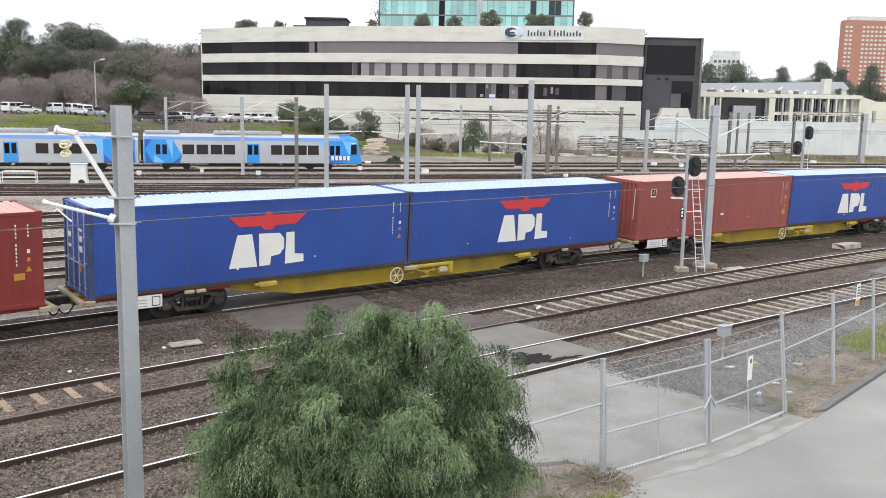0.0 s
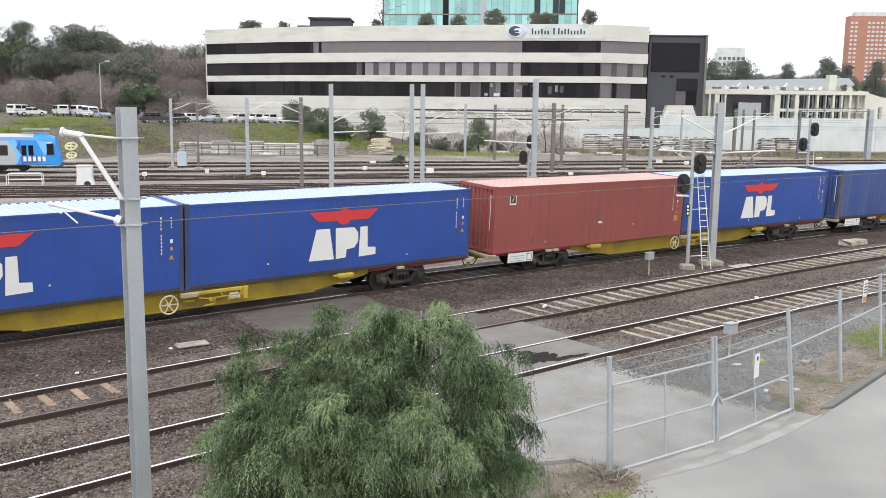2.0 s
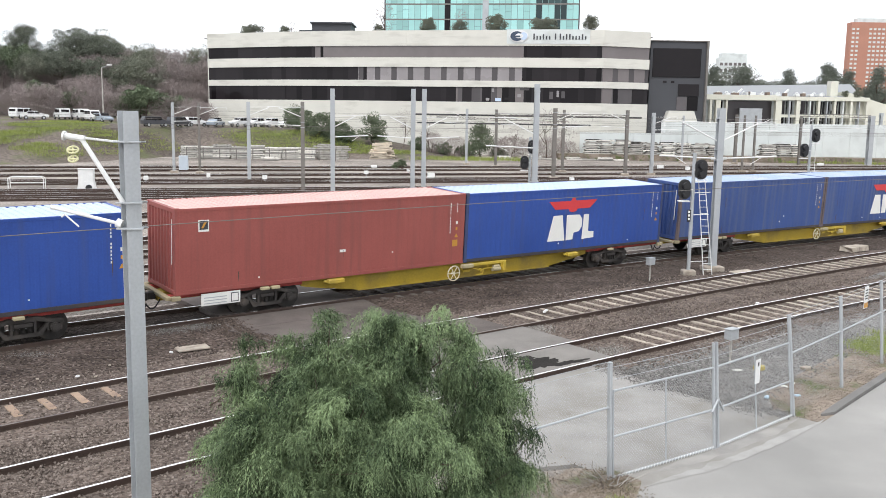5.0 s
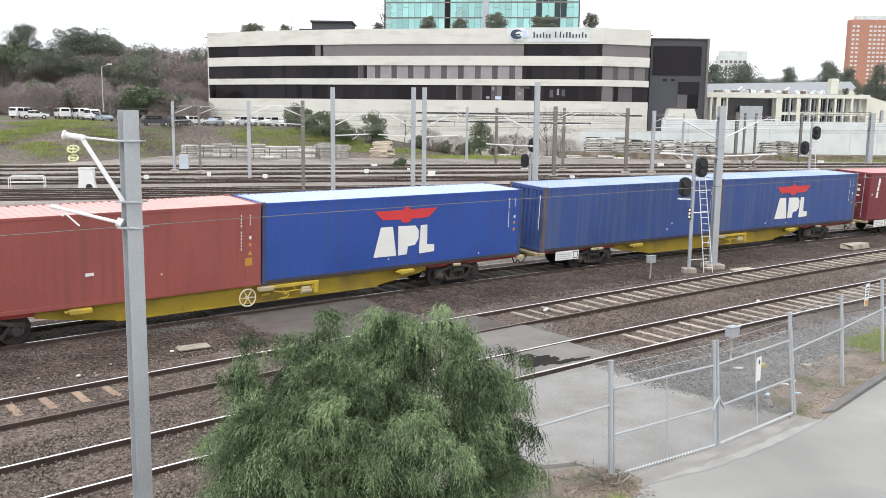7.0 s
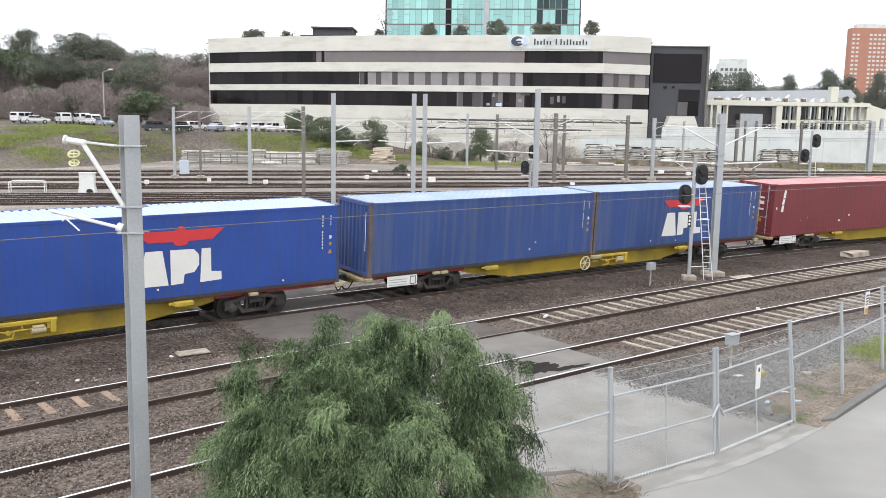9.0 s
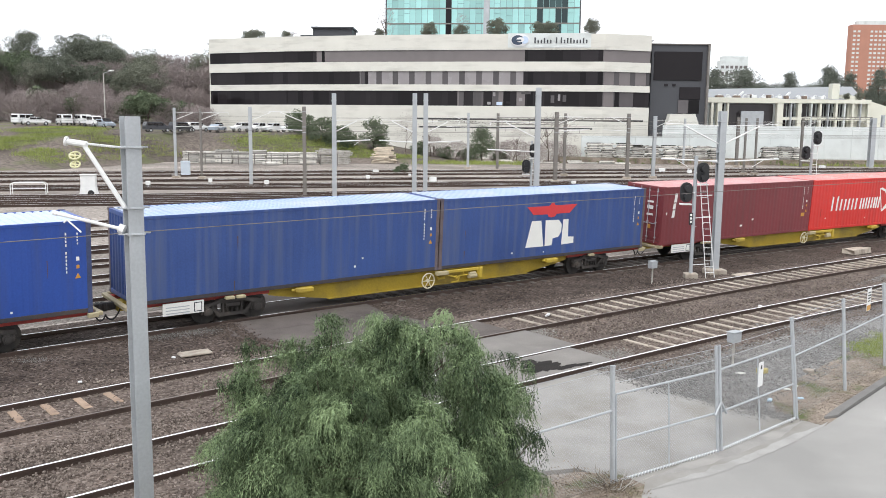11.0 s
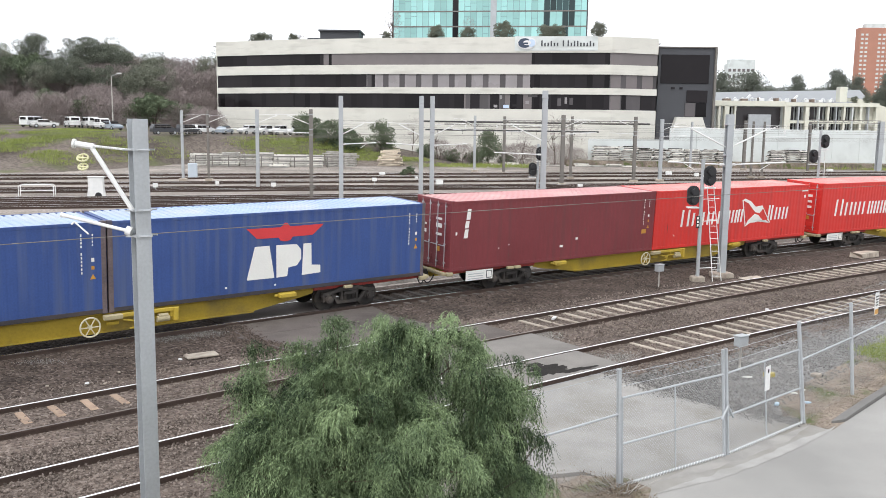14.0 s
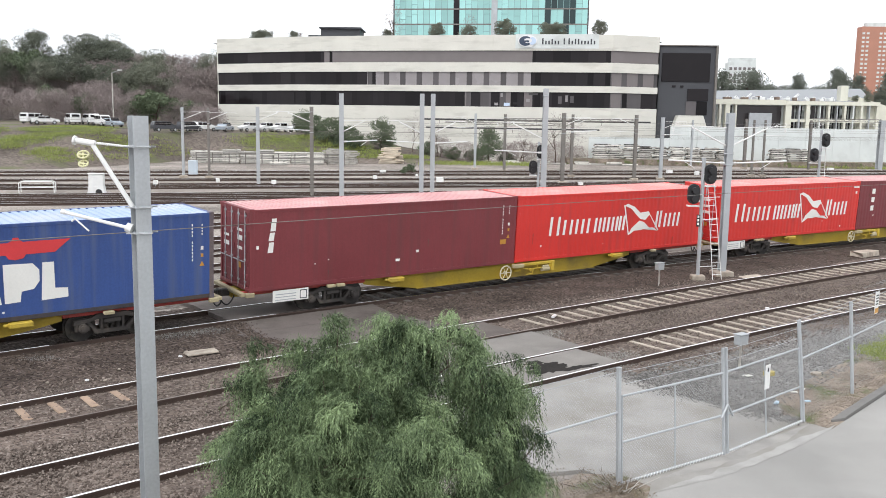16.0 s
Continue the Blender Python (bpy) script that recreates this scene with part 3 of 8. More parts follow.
        flat_shape("label_plate", rect(0.15, 0.4, 0.95, 1.05), y, MARK_WHITE, c)
    elif emblem == "stack":
        for z, h, x in ((2.1, 0.44, -5.33), (1.76, 0.29, -5.4), (1.35, 0.36, -5.43)):
            flat_shape("word_bar", [(x, z), (x + 0.2, z), (x + 0.24, z + h), (x + 0.06, z + h)], y, MARK_WHITE, c)
        flat_shape("label_plate", rect(ex - 0.85, ex - 0.54, 0.88, 1.08), y, MARK_AMBER, c)
        flat_shape("label_plate", rect(-0.05, 0.14, 0.6, 0.7), y, MARK_WHITE, c)
        flat_shape("label_plate", rect(0.9, 1.04, 0.88, 0.98), y, MARK_WHITE, c)
        flat_shape("label_plate", rect(-5.85, -5.76, 1.5, 1.62), y, MARK_WHITE, c)
    elif emblem == "blocks":
        for z in (2.1, 1.6, 1.1):
            flat_shape("word_bar", rect(-4.9, -4.6, z, z + 0.3), y, MARK_WHITE, c)
    return c


# ---- flat wagons ----
def hand_wheel():
    bm = bmesh.new()
    r, n = 0.3, 20
    pts = [(r * math.cos(6.2832 * i / n), 0, r * math.sin(6.2832 * i / n)) for i in range(n)]
    for i in range(n):
        rod(bm, pts[i], pts[(i + 1) % n], 0.026, 5)
    for i in range(6):
        a = math.pi / 3 * i
        rod(bm, (0, 0, 0), (r * math.cos(a), 0, r * math.sin(a)), 0.018, 5)
    rod(bm, (0, -0.03, 0), (0, 0.1, 0), 0.06, 8)
    return bm


def wheelset_mesh():
    bm = bmesh.new()
    rod(bm, (0, -0.85, 0), (0, 0.85, 0), 0.085, 10)
    for s in (-0.76, 0.76):
        rod(bm, (0, s - 0.065, 0), (0, s + 0.065, 0), 0.46, 28)
        rod(bm, (0, s - 0.075, 0), (0, s + 0.075, 0), 0.16, 12)
        rod(bm, (0, s - 0.09 * (1 if s > 0 else -1), 0), (0, s - 0.05 * (1 if s > 0 else -1), 0), 0.49, 28)
        for i in range(4):
            a = math.pi / 2 * i
            box(bm, -0.04, 0.04, s - 0.075, s + 0.075, 0.22, 0.36, 0, Matrix.Rotation(a, 4, "Y"))
    return bm


WHEEL_MESH = mesh_of("wheelset", wheelset_mesh(), BOGIE)
SPINNING = []


def bogie(w, x):
    b = group_at("bogie")
    b.parent = w
    b.matrix_basis = pose(x, 0, 0)
    for s in (-1, 1):
        # cast side frame: arched top bar, dipped tie, columns and pedestal jaws round open windows
        bm = bmesh.new()
        y0, y1 = s * 0.98 - 0.08, s * 0.98 + 0.08
        poly_prism(bm, [(-1.18, 0.56), (-1.14, 0.7), (-0.7, 0.74), (-0.45, 0.84), (0.45, 0.84), (0.7, 0.74), (1.14, 0.7), (1.18, 0.56), (0.74, 0.62), (0.45, 0.7), (-0.45, 0.7), (-0.74, 0.62)], y0, y1)
        poly_prism(bm, [(-0.76, 0.6), (-0.66, 0.6), (-0.44, 0.36), (0.44, 0.36), (0.66, 0.6), (0.76, 0.6), (0.52, 0.24), (-0.52, 0.24)], y0, y1)
        for x in (-0.36, 0.3):
            box(bm, x, x + 0.08, y0, y1, 0.3, 0.76, 0.01)
        for ax in (-0.9, 0.9):
            for k in (-0.22, 0.15):
                box(bm, ax + k, ax + k + 0.07, y0, y1, 0.36, 0.66, 0.01)
        part("side_frame", bm, BOGIE_FRAME, b)
        for ax in (-0.9, 0.9):
            bm = bmesh.new()
            rod(bm, (ax, s * 0.88, 0.46), (ax, s * 1.14, 0.46), 0.15, 14)
            rod(bm, (ax, s * 1.14, 0.46), (ax, s * 1.18, 0.46), 0.1, 12)
            part("axle_box", bm, BOGIE_FRAME, b)
        for k in (-0.18, 0, 0.18):
            bm = bmesh.new()
            rod(bm, (k, s * 1.0, 0.36), (k, s * 1.0, 0.56), 0.05, 8)
            for i in range(5):
                rod(bm, (k, s * 1.0, 0.36 + 0.04 * i), (k, s * 1.0, 0.378 + 0.04 * i), 0.085, 10)
            part("spring", bm, BOGIE, b)
        bm = bmesh.new()
        box(bm, -0.26, 0.26, s * 1.02 - 0.09, s * 1.02 + 0.09, 0.56, 0.68, 0.015)
        part("bolster_end", bm, BOGIE_FRAME, b)
    bm = bmesh.new()
    box(bm, -0.2, 0.2, -0.95, 0.95, 0.55, 0.86, 0.02)
    part("bolster", bm, BOGIE, b)
    for ax in (-0.9, 0.9):
        ob = new("wheelset", WHEEL_MESH)
        ob.parent = b
        ob.matrix_basis = pose(ax, 0, 0.46)
        SPINNING.append((ob, ax))
    return b


def wagon():
    w = group_at("container_wagon")
    tagged(w, "yellow and red skeletal container wagon on black bogies", "goods wagon", "wagons of the goods train")
    half = 12.75
    zt = 0.94
    for s in (-1, 1):
        bm = bmesh.new()
        y = s * 0.82
        poly_prism(bm, [(-7.4, zt), (-7.4, 0.72), (-6.9, 0.62), (-5.0, 0.34), (5.0, 0.34), (6.9, 0.62), (7.4, 0.72), (7.4, zt)], y - 0.02, y + 0.02)
        box(bm, -7.4, 7.4, y - 0.12, y + 0.12, zt - 0.03, zt, 0.005)
        box(bm, -5.0, 5.0, y - 0.12, y + 0.12, 0.32, 0.35, 0.005)
        part("side_girder", bm, WAGON_YELLOW, w)
        for e in (-1, 1):
            bm = bmesh.new()
            a, b = sorted((e * 7.4, e * (half - 0.35)))
            box(bm, a, b, y - 0.1, y + 0.1, zt - 0.13, zt - 0.01, 0.008)
            part("solebar", bm, WAGON_RED, w)
    bm = bmesh.new()
    box(bm, -half + 0.3, half - 0.3, -0.25, 0.25, 0.62, 0.92, 0.01)
    part("centre_sill", bm, WAGON_YELLOW, w)
    for e in (-1, 1):
        bm = bmesh.new()
        a, b = sorted((e * (half - 0.42), e * (half - 0.24)))
        box(bm, a, b, -1.2, 1.2, 0.83, 0.95, 0.015)
        part("end_beam", bm, WAGON_TAN, w)
        for s in (-1, 1):
            bm = bmesh.new()
            a, b = sorted((e * (half - 0.72), e * (half - 0.4)))
            box(bm, a, b, s * 1.2 - 0.08, s * 1.2 + 0.08, 0.8, 0.95, 0.02)
            part("twist_lock", bm, WAGON_TAN, w)
        bm = bmesh.new()
        a, b = sorted((e * (half - 0.3), e * (half + 0.12)))
        box(bm, a, b, -0.1, 0.1, 0.66, 0.9, 0.02)
        box(bm, *sorted((e * (half - 0.02), e * (half + 0.14))), -0.17, 0.17, 0.64, 0.92, 0.04)
        part("coupler", bm, BOGIE, w)
        bm = bmesh.new()
        p = Vector((e * (half - 0.3), -0.5, 0.75))
        for i in range(6):
            q = Vector((e * (half - 0.3 + 0.075 * (i + 1)), -0.5 + 0.02 * i, 0.75 - 0.32 * math.sin(math.pi * (i + 1) / 7)))
            rod(bm, p, q, 0.025, 6)
            p = q
        part("brake_hose", bm, RUBBER, w)
    for x in (-6.15, 6.15):
        for s in (-1, 1):
            bm = bmesh.new()
            box(bm, x - 0.33, x + 0.33, s * 1.18 - 0.1, s * 1.18 + 0.1, 0.79, 0.94, 0.02)
            box(bm, x - 0.45, x - 0.3, s * 1.1 - 0.06, s * 1.1 + 0.06, 0.82, 0.9, 0.02)
            box(bm, x - 0.15, x + 0.15, min(s * 0.9, s * 1.1), max(s * 0.9, s * 1.1), 0.72, 0.9)
            part("outrigger", bm, WAGON_BRIGHT, w, "bright yellow container bracket")
    for s in (-1, 1):
        bm = bmesh.new()
        box(bm, -0.22, 0.36, s * 1.17 - 0.09, s * 1.17 + 0.09, 0.78, 0.93, 0.02)
        part("outrigger", bm, WAGON_TAN, w)
        bm = bmesh.new()
        box(bm, 0.36, 2.2, s * 1.14 - 0.05, s * 1.14 + 0.05, 0.82, 0.93, 0.01)
        box(bm, 2.0, 2.16, s * 1.16 - 0.07, s * 1.16 + 0.07, 0.5, 0.93, 0.02)
        box(bm, 1.9, 2.04, s * 1.08 - 0.07, s * 1.08 + 0.07, 0.62, 0.82, 0.02)
        part("brake_frame", bm, WAGON_BRIGHT, w, "bright yellow brake gear frame")
        bm = bmesh.new()
        rod(bm, (1.46, s * 1.16, 0.6), (1.86, s * 1.16, 0.6), 0.1, 12)
        rod(bm, (1.5, s * 1.16, 0.7), (1.82, s * 1.16, 0.7), 0.07, 10)
        part("brake_cylinder", bm, WAGON_TAN, w)
        bm = bmesh.new()
        box(bm, -0.1, 0.26, s * 1.1 - 0.06, s * 1.1 + 0.06, 0.6, 0.7, 0.01)
        part("lever_box", bm, WAGON_YELLOW, w)
        bm = bmesh.new()
        for p, q in (((0.4, 0.72), (0.85, 0.62)), ((0.85, 0.62), (1.05, 0.66)), ((1.05, 0.66), (1.46, 0.66)), ((1.0, 0.66), (0.95, 0.45)), ((0.95, 0.45), (0.6, 0.42)), ((1.25, 0.66), (1.2, 0.8))):
            rod(bm, (p[0], s * 1.14, p[1]), (q[0], s * 1.14, q[1]), 0.026, 6)
        rod(bm, (0.84, s * 1.08, 0.62), (0.84, s * 1.18, 0.62), 0.07, 8)
        part("brake_rod", bm, WAGON_BRIGHT, w)
    for x in (-9.0, -8.6, 8.7):
        bm = bmesh.new()
        box(bm, x - 0.16, x + 0.16, -1.26, -1.1, 0.84, 0.94, 0.015)
        part("twist_lock", bm, WAGON_TAN, w)
    part("hand_brake_wheel", hand_wheel(), HANDWHEEL, w, "cream spoked hand brake wheel", m=pose(-0.63, -1.2, 0.62))
    bm = bmesh.new()
    box(bm, -11.3, -9.9, -1.16, -1.13, 0.5, 0.92, 0.01)
    pl = part("placard", bm, MARK_WHITE, w, "white data placard with faint lettering")
    for z in (0.76, 0.66, 0.56):
        bm = bmesh.new()
        box(bm, -11.2, -10.4, -1.164, -1.158, z, z + 0.03)
        part("word_bar", bm, GALV, pl)
    bm = bmesh.new()
    box(bm, -10.25, -9.97, -1.164, -1.158, 0.55, 0.87)
    part("placard_sign", bm, CAR_DARK, pl)
    bm = bmesh.new()
    box(bm, -10.22, -10.0, -1.168, -1.163, 0.58, 0.84)
    part("placard_sign", bm, MARK_WHITE, pl)
    for x in (-8.85, 8.85):
        bogie(w, x)
    return w


S0, PITCH, GAP = 22.12, 25.798, 0.0736
CARGO = [
    (CRIMSON, "dark red steel shipping container on a yellow wagon", True, None),
    (CRIMSON, "dark red steel shipping container with amber labels", True, "stack"),
    (BLUE, "blue steel shipping container with red wing emblem and rod-locked doors", True, "blue"),
    (BLUE, "blue steel shipping container with red wing emblem", False, "blue"),
    (BROWN_RED, "red-brown steel shipping container with small square badge", False, "square"),
    (BLUE, "blue steel shipping container with red wing emblem", True, "blue"),
    (BLUE_DULL, "plain faded blue steel shipping container with rusty posts", False, None),
    (BLUE_DULL, "grimy blue steel shipping container with red wing emblem", False, "blue"),
    (MAROON, "maroon steel shipping container with white upright word bars", True, "stack"),
    (RED, "bright red steel shipping container with white kite emblem", False, "red"),
    (RED, "bright red steel shipping container with white kite emblem", True, "red"),
    (MAROON, "dark maroon steel shipping container with white block marks", True, "blocks"),
]
TRAIN = []
for i, (paint, label, doors, emblem) in enumerate(CARGO):
    k = i - 2
    start = (k // 2) * PITCH + (k % 2) * (C_LEN + GAP)
    TRAIN.append((container(paint, label, doors, emblem, i), start, start + C_LEN, 0.955))
for k in range(-1, 5):
    start = k * PITCH
    TRAIN.append((wagon(), start, start + 2 * C_LEN + GAP, 0.0))


def goods_pose(a, b, lift):
    x0, y0, _ = on_line(a)
    x1, y1, _ = on_line(b)
    return pose((x0 + x1) / 2, (y0 + y1) / 2, 0, 0, 0, math.degrees(math.atan2(y1 - y0, x1 - x0))) @ pose(0, 0, 0, math.degrees(CANT)) @ pose(0, 0, lift)


def travel(t):
    return S0 - 4.71 * t + 0.0110 * t * t


# ---- near ground: crossing, road, fence ----
def smooth(f):
    f = min(1, max(0, f))
    return f * f * (3 - 2 * f)


# the boundary fence bends and leans towards the tracks: distance along it, foot, heading, lean at the top
FENCE = [(-12.0, -6.04, 8.75, 39.8, 0.1), (0.0, 3.18, 16.43, 37.4, 0.11), (3.18, 5.79, 18.25, 38.3, 0.19), (6.52, 8.28, 20.47, 44.7, 0.27), (9.81, 10.49, 22.91, 47.9, 0.2), (60.0, 44.1, 60.2, 47.9, 0.2)]


def fence_row(u):
    for a, b in zip(FENCE[:-1], FENCE[1:]):
        if u <= b[0] or b is FENCE[-1]:
            f = (u - a[0]) / (b[0] - a[0])
            return [p + (q - p) * f for p, q in zip(a, b)]


def fence_line(u, off=0.0):
    """A plan point u along the chain-link fence from its gate post; off to the far side."""
    _, x, y, head, _ = fence_row(u)
    return x - off * math.sin(radians(head)), y + off * math.cos(radians(head))


def fence_at(u, z, off=0.0):
    return Vector((*fence_line(u, off + fence_row(u)[4] * (z + 0.13) / 2.3), z))


def sheet(name, material, pts_l, pts_r, z, label, category):
    bm = bmesh.new()
    strip(bm, pts_l, pts_r, GROUND_Z - 0.05, z)
    return tagged(part(name, bm, material), label, category, kind="structure")


def ballast_bed(name, line, z, half, material, label, wob, seed):
    """An uneven heap of stones along a track, its surface a fine grid."""
    rnd = random.Random(seed)
    bm = bmesh.new()
    ns, nw = 230, 15
    rows = []
    for i in range(ns):
        s = -10 + i * 0.5
        row = []
        for j in range(nw):
            o = (j / (nw - 1) * 2 - 1) * half
            x, y = line(s, o)
            edge = min(1, (half - abs(o)) / 0.6)
            h = noise.noise((x * 1.7, y * 1.7, seed)) * wob + noise.noise((x * 0.3, y * 0.3, seed + 5)) * wob
            row.append(bm.verts.new((x, y, (GROUND_Z - 0.04) * (1 - edge) + (z + h) * edge)))
        rows.append(row)
    for i in range(ns - 1):
        for j in range(nw - 1):
            bm.faces.new((rows[i][j], rows[i + 1][j], rows[i + 1][j + 1], rows[i][j + 1]))
    return tagged(part(name, bm, material, smooth=True), label, "track ballast", kind="structure")


ballast_bed("ballast_goods", lambda s, o: line_f(s, o - 1.2), -0.15, 4.0, BALLAST_OILY, "dark oily ballast under the goods line", 0.03, 1)
ballast_bed("ballast_middle", lambda s, o: line_b(s, o), -0.145, 2.6, BALLAST, "brown stone ballast round the middle track", 0.03, 2)
ballast_bed("ballast_near", lambda s, o: line_a(s, o + 0.1), -0.145, 2.4, BALLAST, "brown stone ballast round the near track", 0.03, 3)

ballast_bed("ballast_beyond", lambda s, o: line_f(s, o + 10.5), -0.16, 7.9, BALLAST_MID, "grey brown ballast of the tracks beyond the goods line", 0.03, 4)
for off in (4.6, 9.6, 14.1, 18.9, 25.6, 30.9):
    track(lambda s, o, k=off: on_line(s, k + o)[:2], "bright-railed track on grey brown ballast beyond the goods line", 0.85)
US = [1.5 + 2 * i for i in range(34)]
UR = [-30 + 3 * i for i in range(44)]
sheet("stone_verge", BLUE_METAL, [fence_line(u, 5.2) for u in US], [fence_line(u, 0.6) for u in US], -0.155, "grey crushed stone strip behind the fence", "gravel")
DU = [-9 + 0.22 * i for i in range(44)]
sheet("gate_dirt", DIRT, [fence_line(u, 0.75 * min(1.0, (0.75 - u) * 1.2) + 0.35 * noise.noise((u * 1.4, 0, 1))) for u in DU], [fence_line(u, -0.95 * min(1.0, (0.85 - u) * 0.9) + 0.3 * noise.noise((u * 1.2, 5, 1))) for u in DU], -0.113, "brown dirt and debris at the gate post", "dirt strip")
sheet("pavement_dirt", DIRT, [fence_line(u, 1.3 if u > 6.5 else 0.1) for u in [6.0 + 2 * i for i in range(30)]], [fence_line(u, -0.9) for u in [6.0 + 2 * i for i in range(30)]], -0.147, "dry brown dirt strip along the fence", "dirt strip")
UR = sorted(UR + [0.05, 0.1, 6.5, 6.55])
sheet("road", ROAD_DARK, [fence_line(u, -0.5 if 0.08 < u < 6.52 else -0.68) for u in UR], [fence_line(u, -9) for u in UR], -0.1285, "grey worn asphalt service road", "road")

# the asphalt crossing runs from the gate over all three tracks
def slab(name, quad, z, material, parent, n=10, label=""):
    """A thin paved slab with slightly wavering edges, from four plan corners."""
    bm = bmesh.new()
    (ax, ay), (bx, by), (cx, cy), (dx, dy) = quad
    left, right = [], []
    for i in range(n + 1):
        f = i / n
        w = 0.07 * noise.noise((ax + f * 9, ay, f * 7))
        left.append((ax + (dx - ax) * f + w, ay + (dy - ay) * f + w))
        right.append((bx + (cx - bx) * f - w, by + (cy - by) * f + w))
    strip(bm, left, right, GROUND_Z - 0.05, z)
    return part(name, bm, material, parent, label)


cross = group_at("level_crossing")
tagged(cross, "worn grey asphalt service crossing over the tracks", "level crossing", kind="structure")


def quad_on(line, s0, s1, o0, o1, shear=0.0):
    return [line(s0, o0), line(s1, o0), line(s1 + shear, o1), line(s0 + shear, o1)]


bm = bmesh.new()
apron = [line_a(26.2, -1.02), line_a(29.0, -1.02), line_a(32.4, -1.02), (4.6, 24.2), (5.5, 22.9), (6.1, 22.0), (6.6, 21.5), (7.2, 21.15), (7.7, 20.85), (8.05, 20.72), fence_line(6.48, -0.62), fence_line(4.8, -0.62), fence_line(3.0, -0.62), fence_line(1.5, -0.62), fence_line(0.12, -0.62), fence_line(0.1, -0.1), (2.6, 17.2), (1.2, 16.8), (-1.6, 17.4), (-2.6, 19.5)]
low = [bm.verts.new((*p, -0.21)) for p in apron]
high = [bm.verts.new((*p, -0.125)) for p in apron]
bm.faces.new(high[::-1])
for i in range(len(apron)):
    j = (i + 1) % len(apron)
    bm.faces.new((low[i], low[j], high[j], high[i]))
bmesh.ops.triangulate(bm, faces=[f for f in bm.faces if len(f.verts) > 4])
part("apron", bm, APRON, cross, "pale grey concrete apron behind the gate")
# thin worn bands of dirt and dust along the gate, with ragged edges
for seed, o0, o1, u0, u1, mt, z in ((1, -0.06, -0.36, 0.7, 6.5, APRON_DARK, -0.1225), (2, -0.5, -0.74, 0.2, 6.9, KERB_PALE, -0.1225)):
    bm = bmesh.new()
    us = [u0 + (u1 - u0) * i / 60 for i in range(61)]
    rows = []
    for i, u in enumerate(us):
        k = min(1.0, i / 14, (60 - i) / 14)
        mid = (o0 + o1) / 2 + 0.05 * noise.noise((u * 0.7, seed, 3))
        rows.append([bm.verts.new((*fence_line(u, mid + e * k * ((o0 - o1) / 2 + 0.1 * noise.noise((u * 2.3, seed + 4 * e, 0)))), z)) for e in (1, -1)])
    for p, q in zip(rows[:-1], rows[1:]):
        bm.faces.new((p[0], p[1], q[1], q[0]))
    part("edge_strip", bm, mt, cross, "worn ragged paving edge")
slab("asphalt_panel", quad_on(line_a, 26.6, 33.4, -0.86, 0.86), -0.012, ASPHALT_PALE, cross)
slab("asphalt_panel", quad_on(line_a, 26.6, 34.0, 1.02, 3.5), -0.06, ASPHALT_PALE, cross)
slab("asphalt_panel", quad_on(line_b, 26.4, 33.4, -0.86, 0.86), -0.012, ASPHALT, cross)
slab("asphalt_panel", quad_on(line_b, 26.5, 32.4, 1.02, 4.4, -0.7), -0.095, ASPHALT, cross)
slab("asphalt_panel", quad_on(line_f, 25.9, 31.8, -2.75, -1.06, 0.3), -0.09, ASPHALT, cross)
slab("asphalt_panel", quad_on(line_f, 26.3, 31.8, -0.88, 0.88), -0.014, ASPHALT, cross)
slab("asphalt_panel", quad_on(line_f, 26.3, 31.8, 1.06, 4.5), -0.03, ASPHALT, cross)


def stain(cx, cy, rx, ry, rz, z, seed):
    """An irregular dark patch lying on the paving."""
    bm = bmesh.new()
    n = 60
    pts = []
    for i in range(n):
        a = 6.2832 * i / n
        r = 1 + 0.5 * noise.noise((math.cos(a) * 1.6, math.sin(a) * 1.6, seed)) + 0.4 * noise.noise((math.cos(a) * 5, math.sin(a) * 5, seed))
        pts.append(bm.verts.new((math.cos(a) * rx * r, math.sin(a) * ry * r, 0)))
    mid = bm.verts.new((0, 0, 0.002))
    for i in range(n):
        bm.faces.new((pts[i], pts[(i + 1) % n], mid))
    part("tar_patch", bm, DARK_PATCH, cross, m=pose(cx, cy, z, 0, 0, rz))


stain(2.62, 24.3, 0.75, 0.4, 40, -0.007, 1)
stain(3.35, 24.35, 0.7, 0.16, 35, -0.006, 4)
stain(2.25, 24.75, 0.3, 0.2, 60, -0.0065, 12)
stain(1.0, 23.0, 1.6, 0.12, 36, -0.116, 7)

# gate and chain-link fence
def mesh_panel(bm, u0, u1, z0, z1, off=0.0, step=0.072, r=0.0017):
    """Chain-link wire: two sets of slanting strands between two posts."""
    n = int((u1 - u0 + (z1 - z0)) / step)
    for i in range(n):
        for d in (1, -1):
            a = u0 - (z1 - z0) + i * step
            pts = []
            for f in (0.0, 1.0):
                u = a + f * (z1 - z0)
                pts.append((u, z0 + (z1 - z0) * f if d > 0 else z1 - (z1 - z0) * f))
            (ua, za), (ub, zb) = pts
            if ub <= u0 or ua >= u1:
                continue
            k = (zb - za) / (ub - ua)
            if ua < u0:
                za, ua = za + k * (u0 - ua), u0
            if ub > u1:
                zb, ub = zb - k * (ub - u1), u1
            pa, pb = fence_at(ua, za, off), fence_at(ub, zb, off)
            d3 = (pb - pa).normalized()
            up = Vector((-d3.x * d3.z, -d3.y * d3.z, 1)).normalized() * r
            bm.faces.new([bm.verts.new(p) for p in (pa + up, pb + up, pb - up, pa - up)])


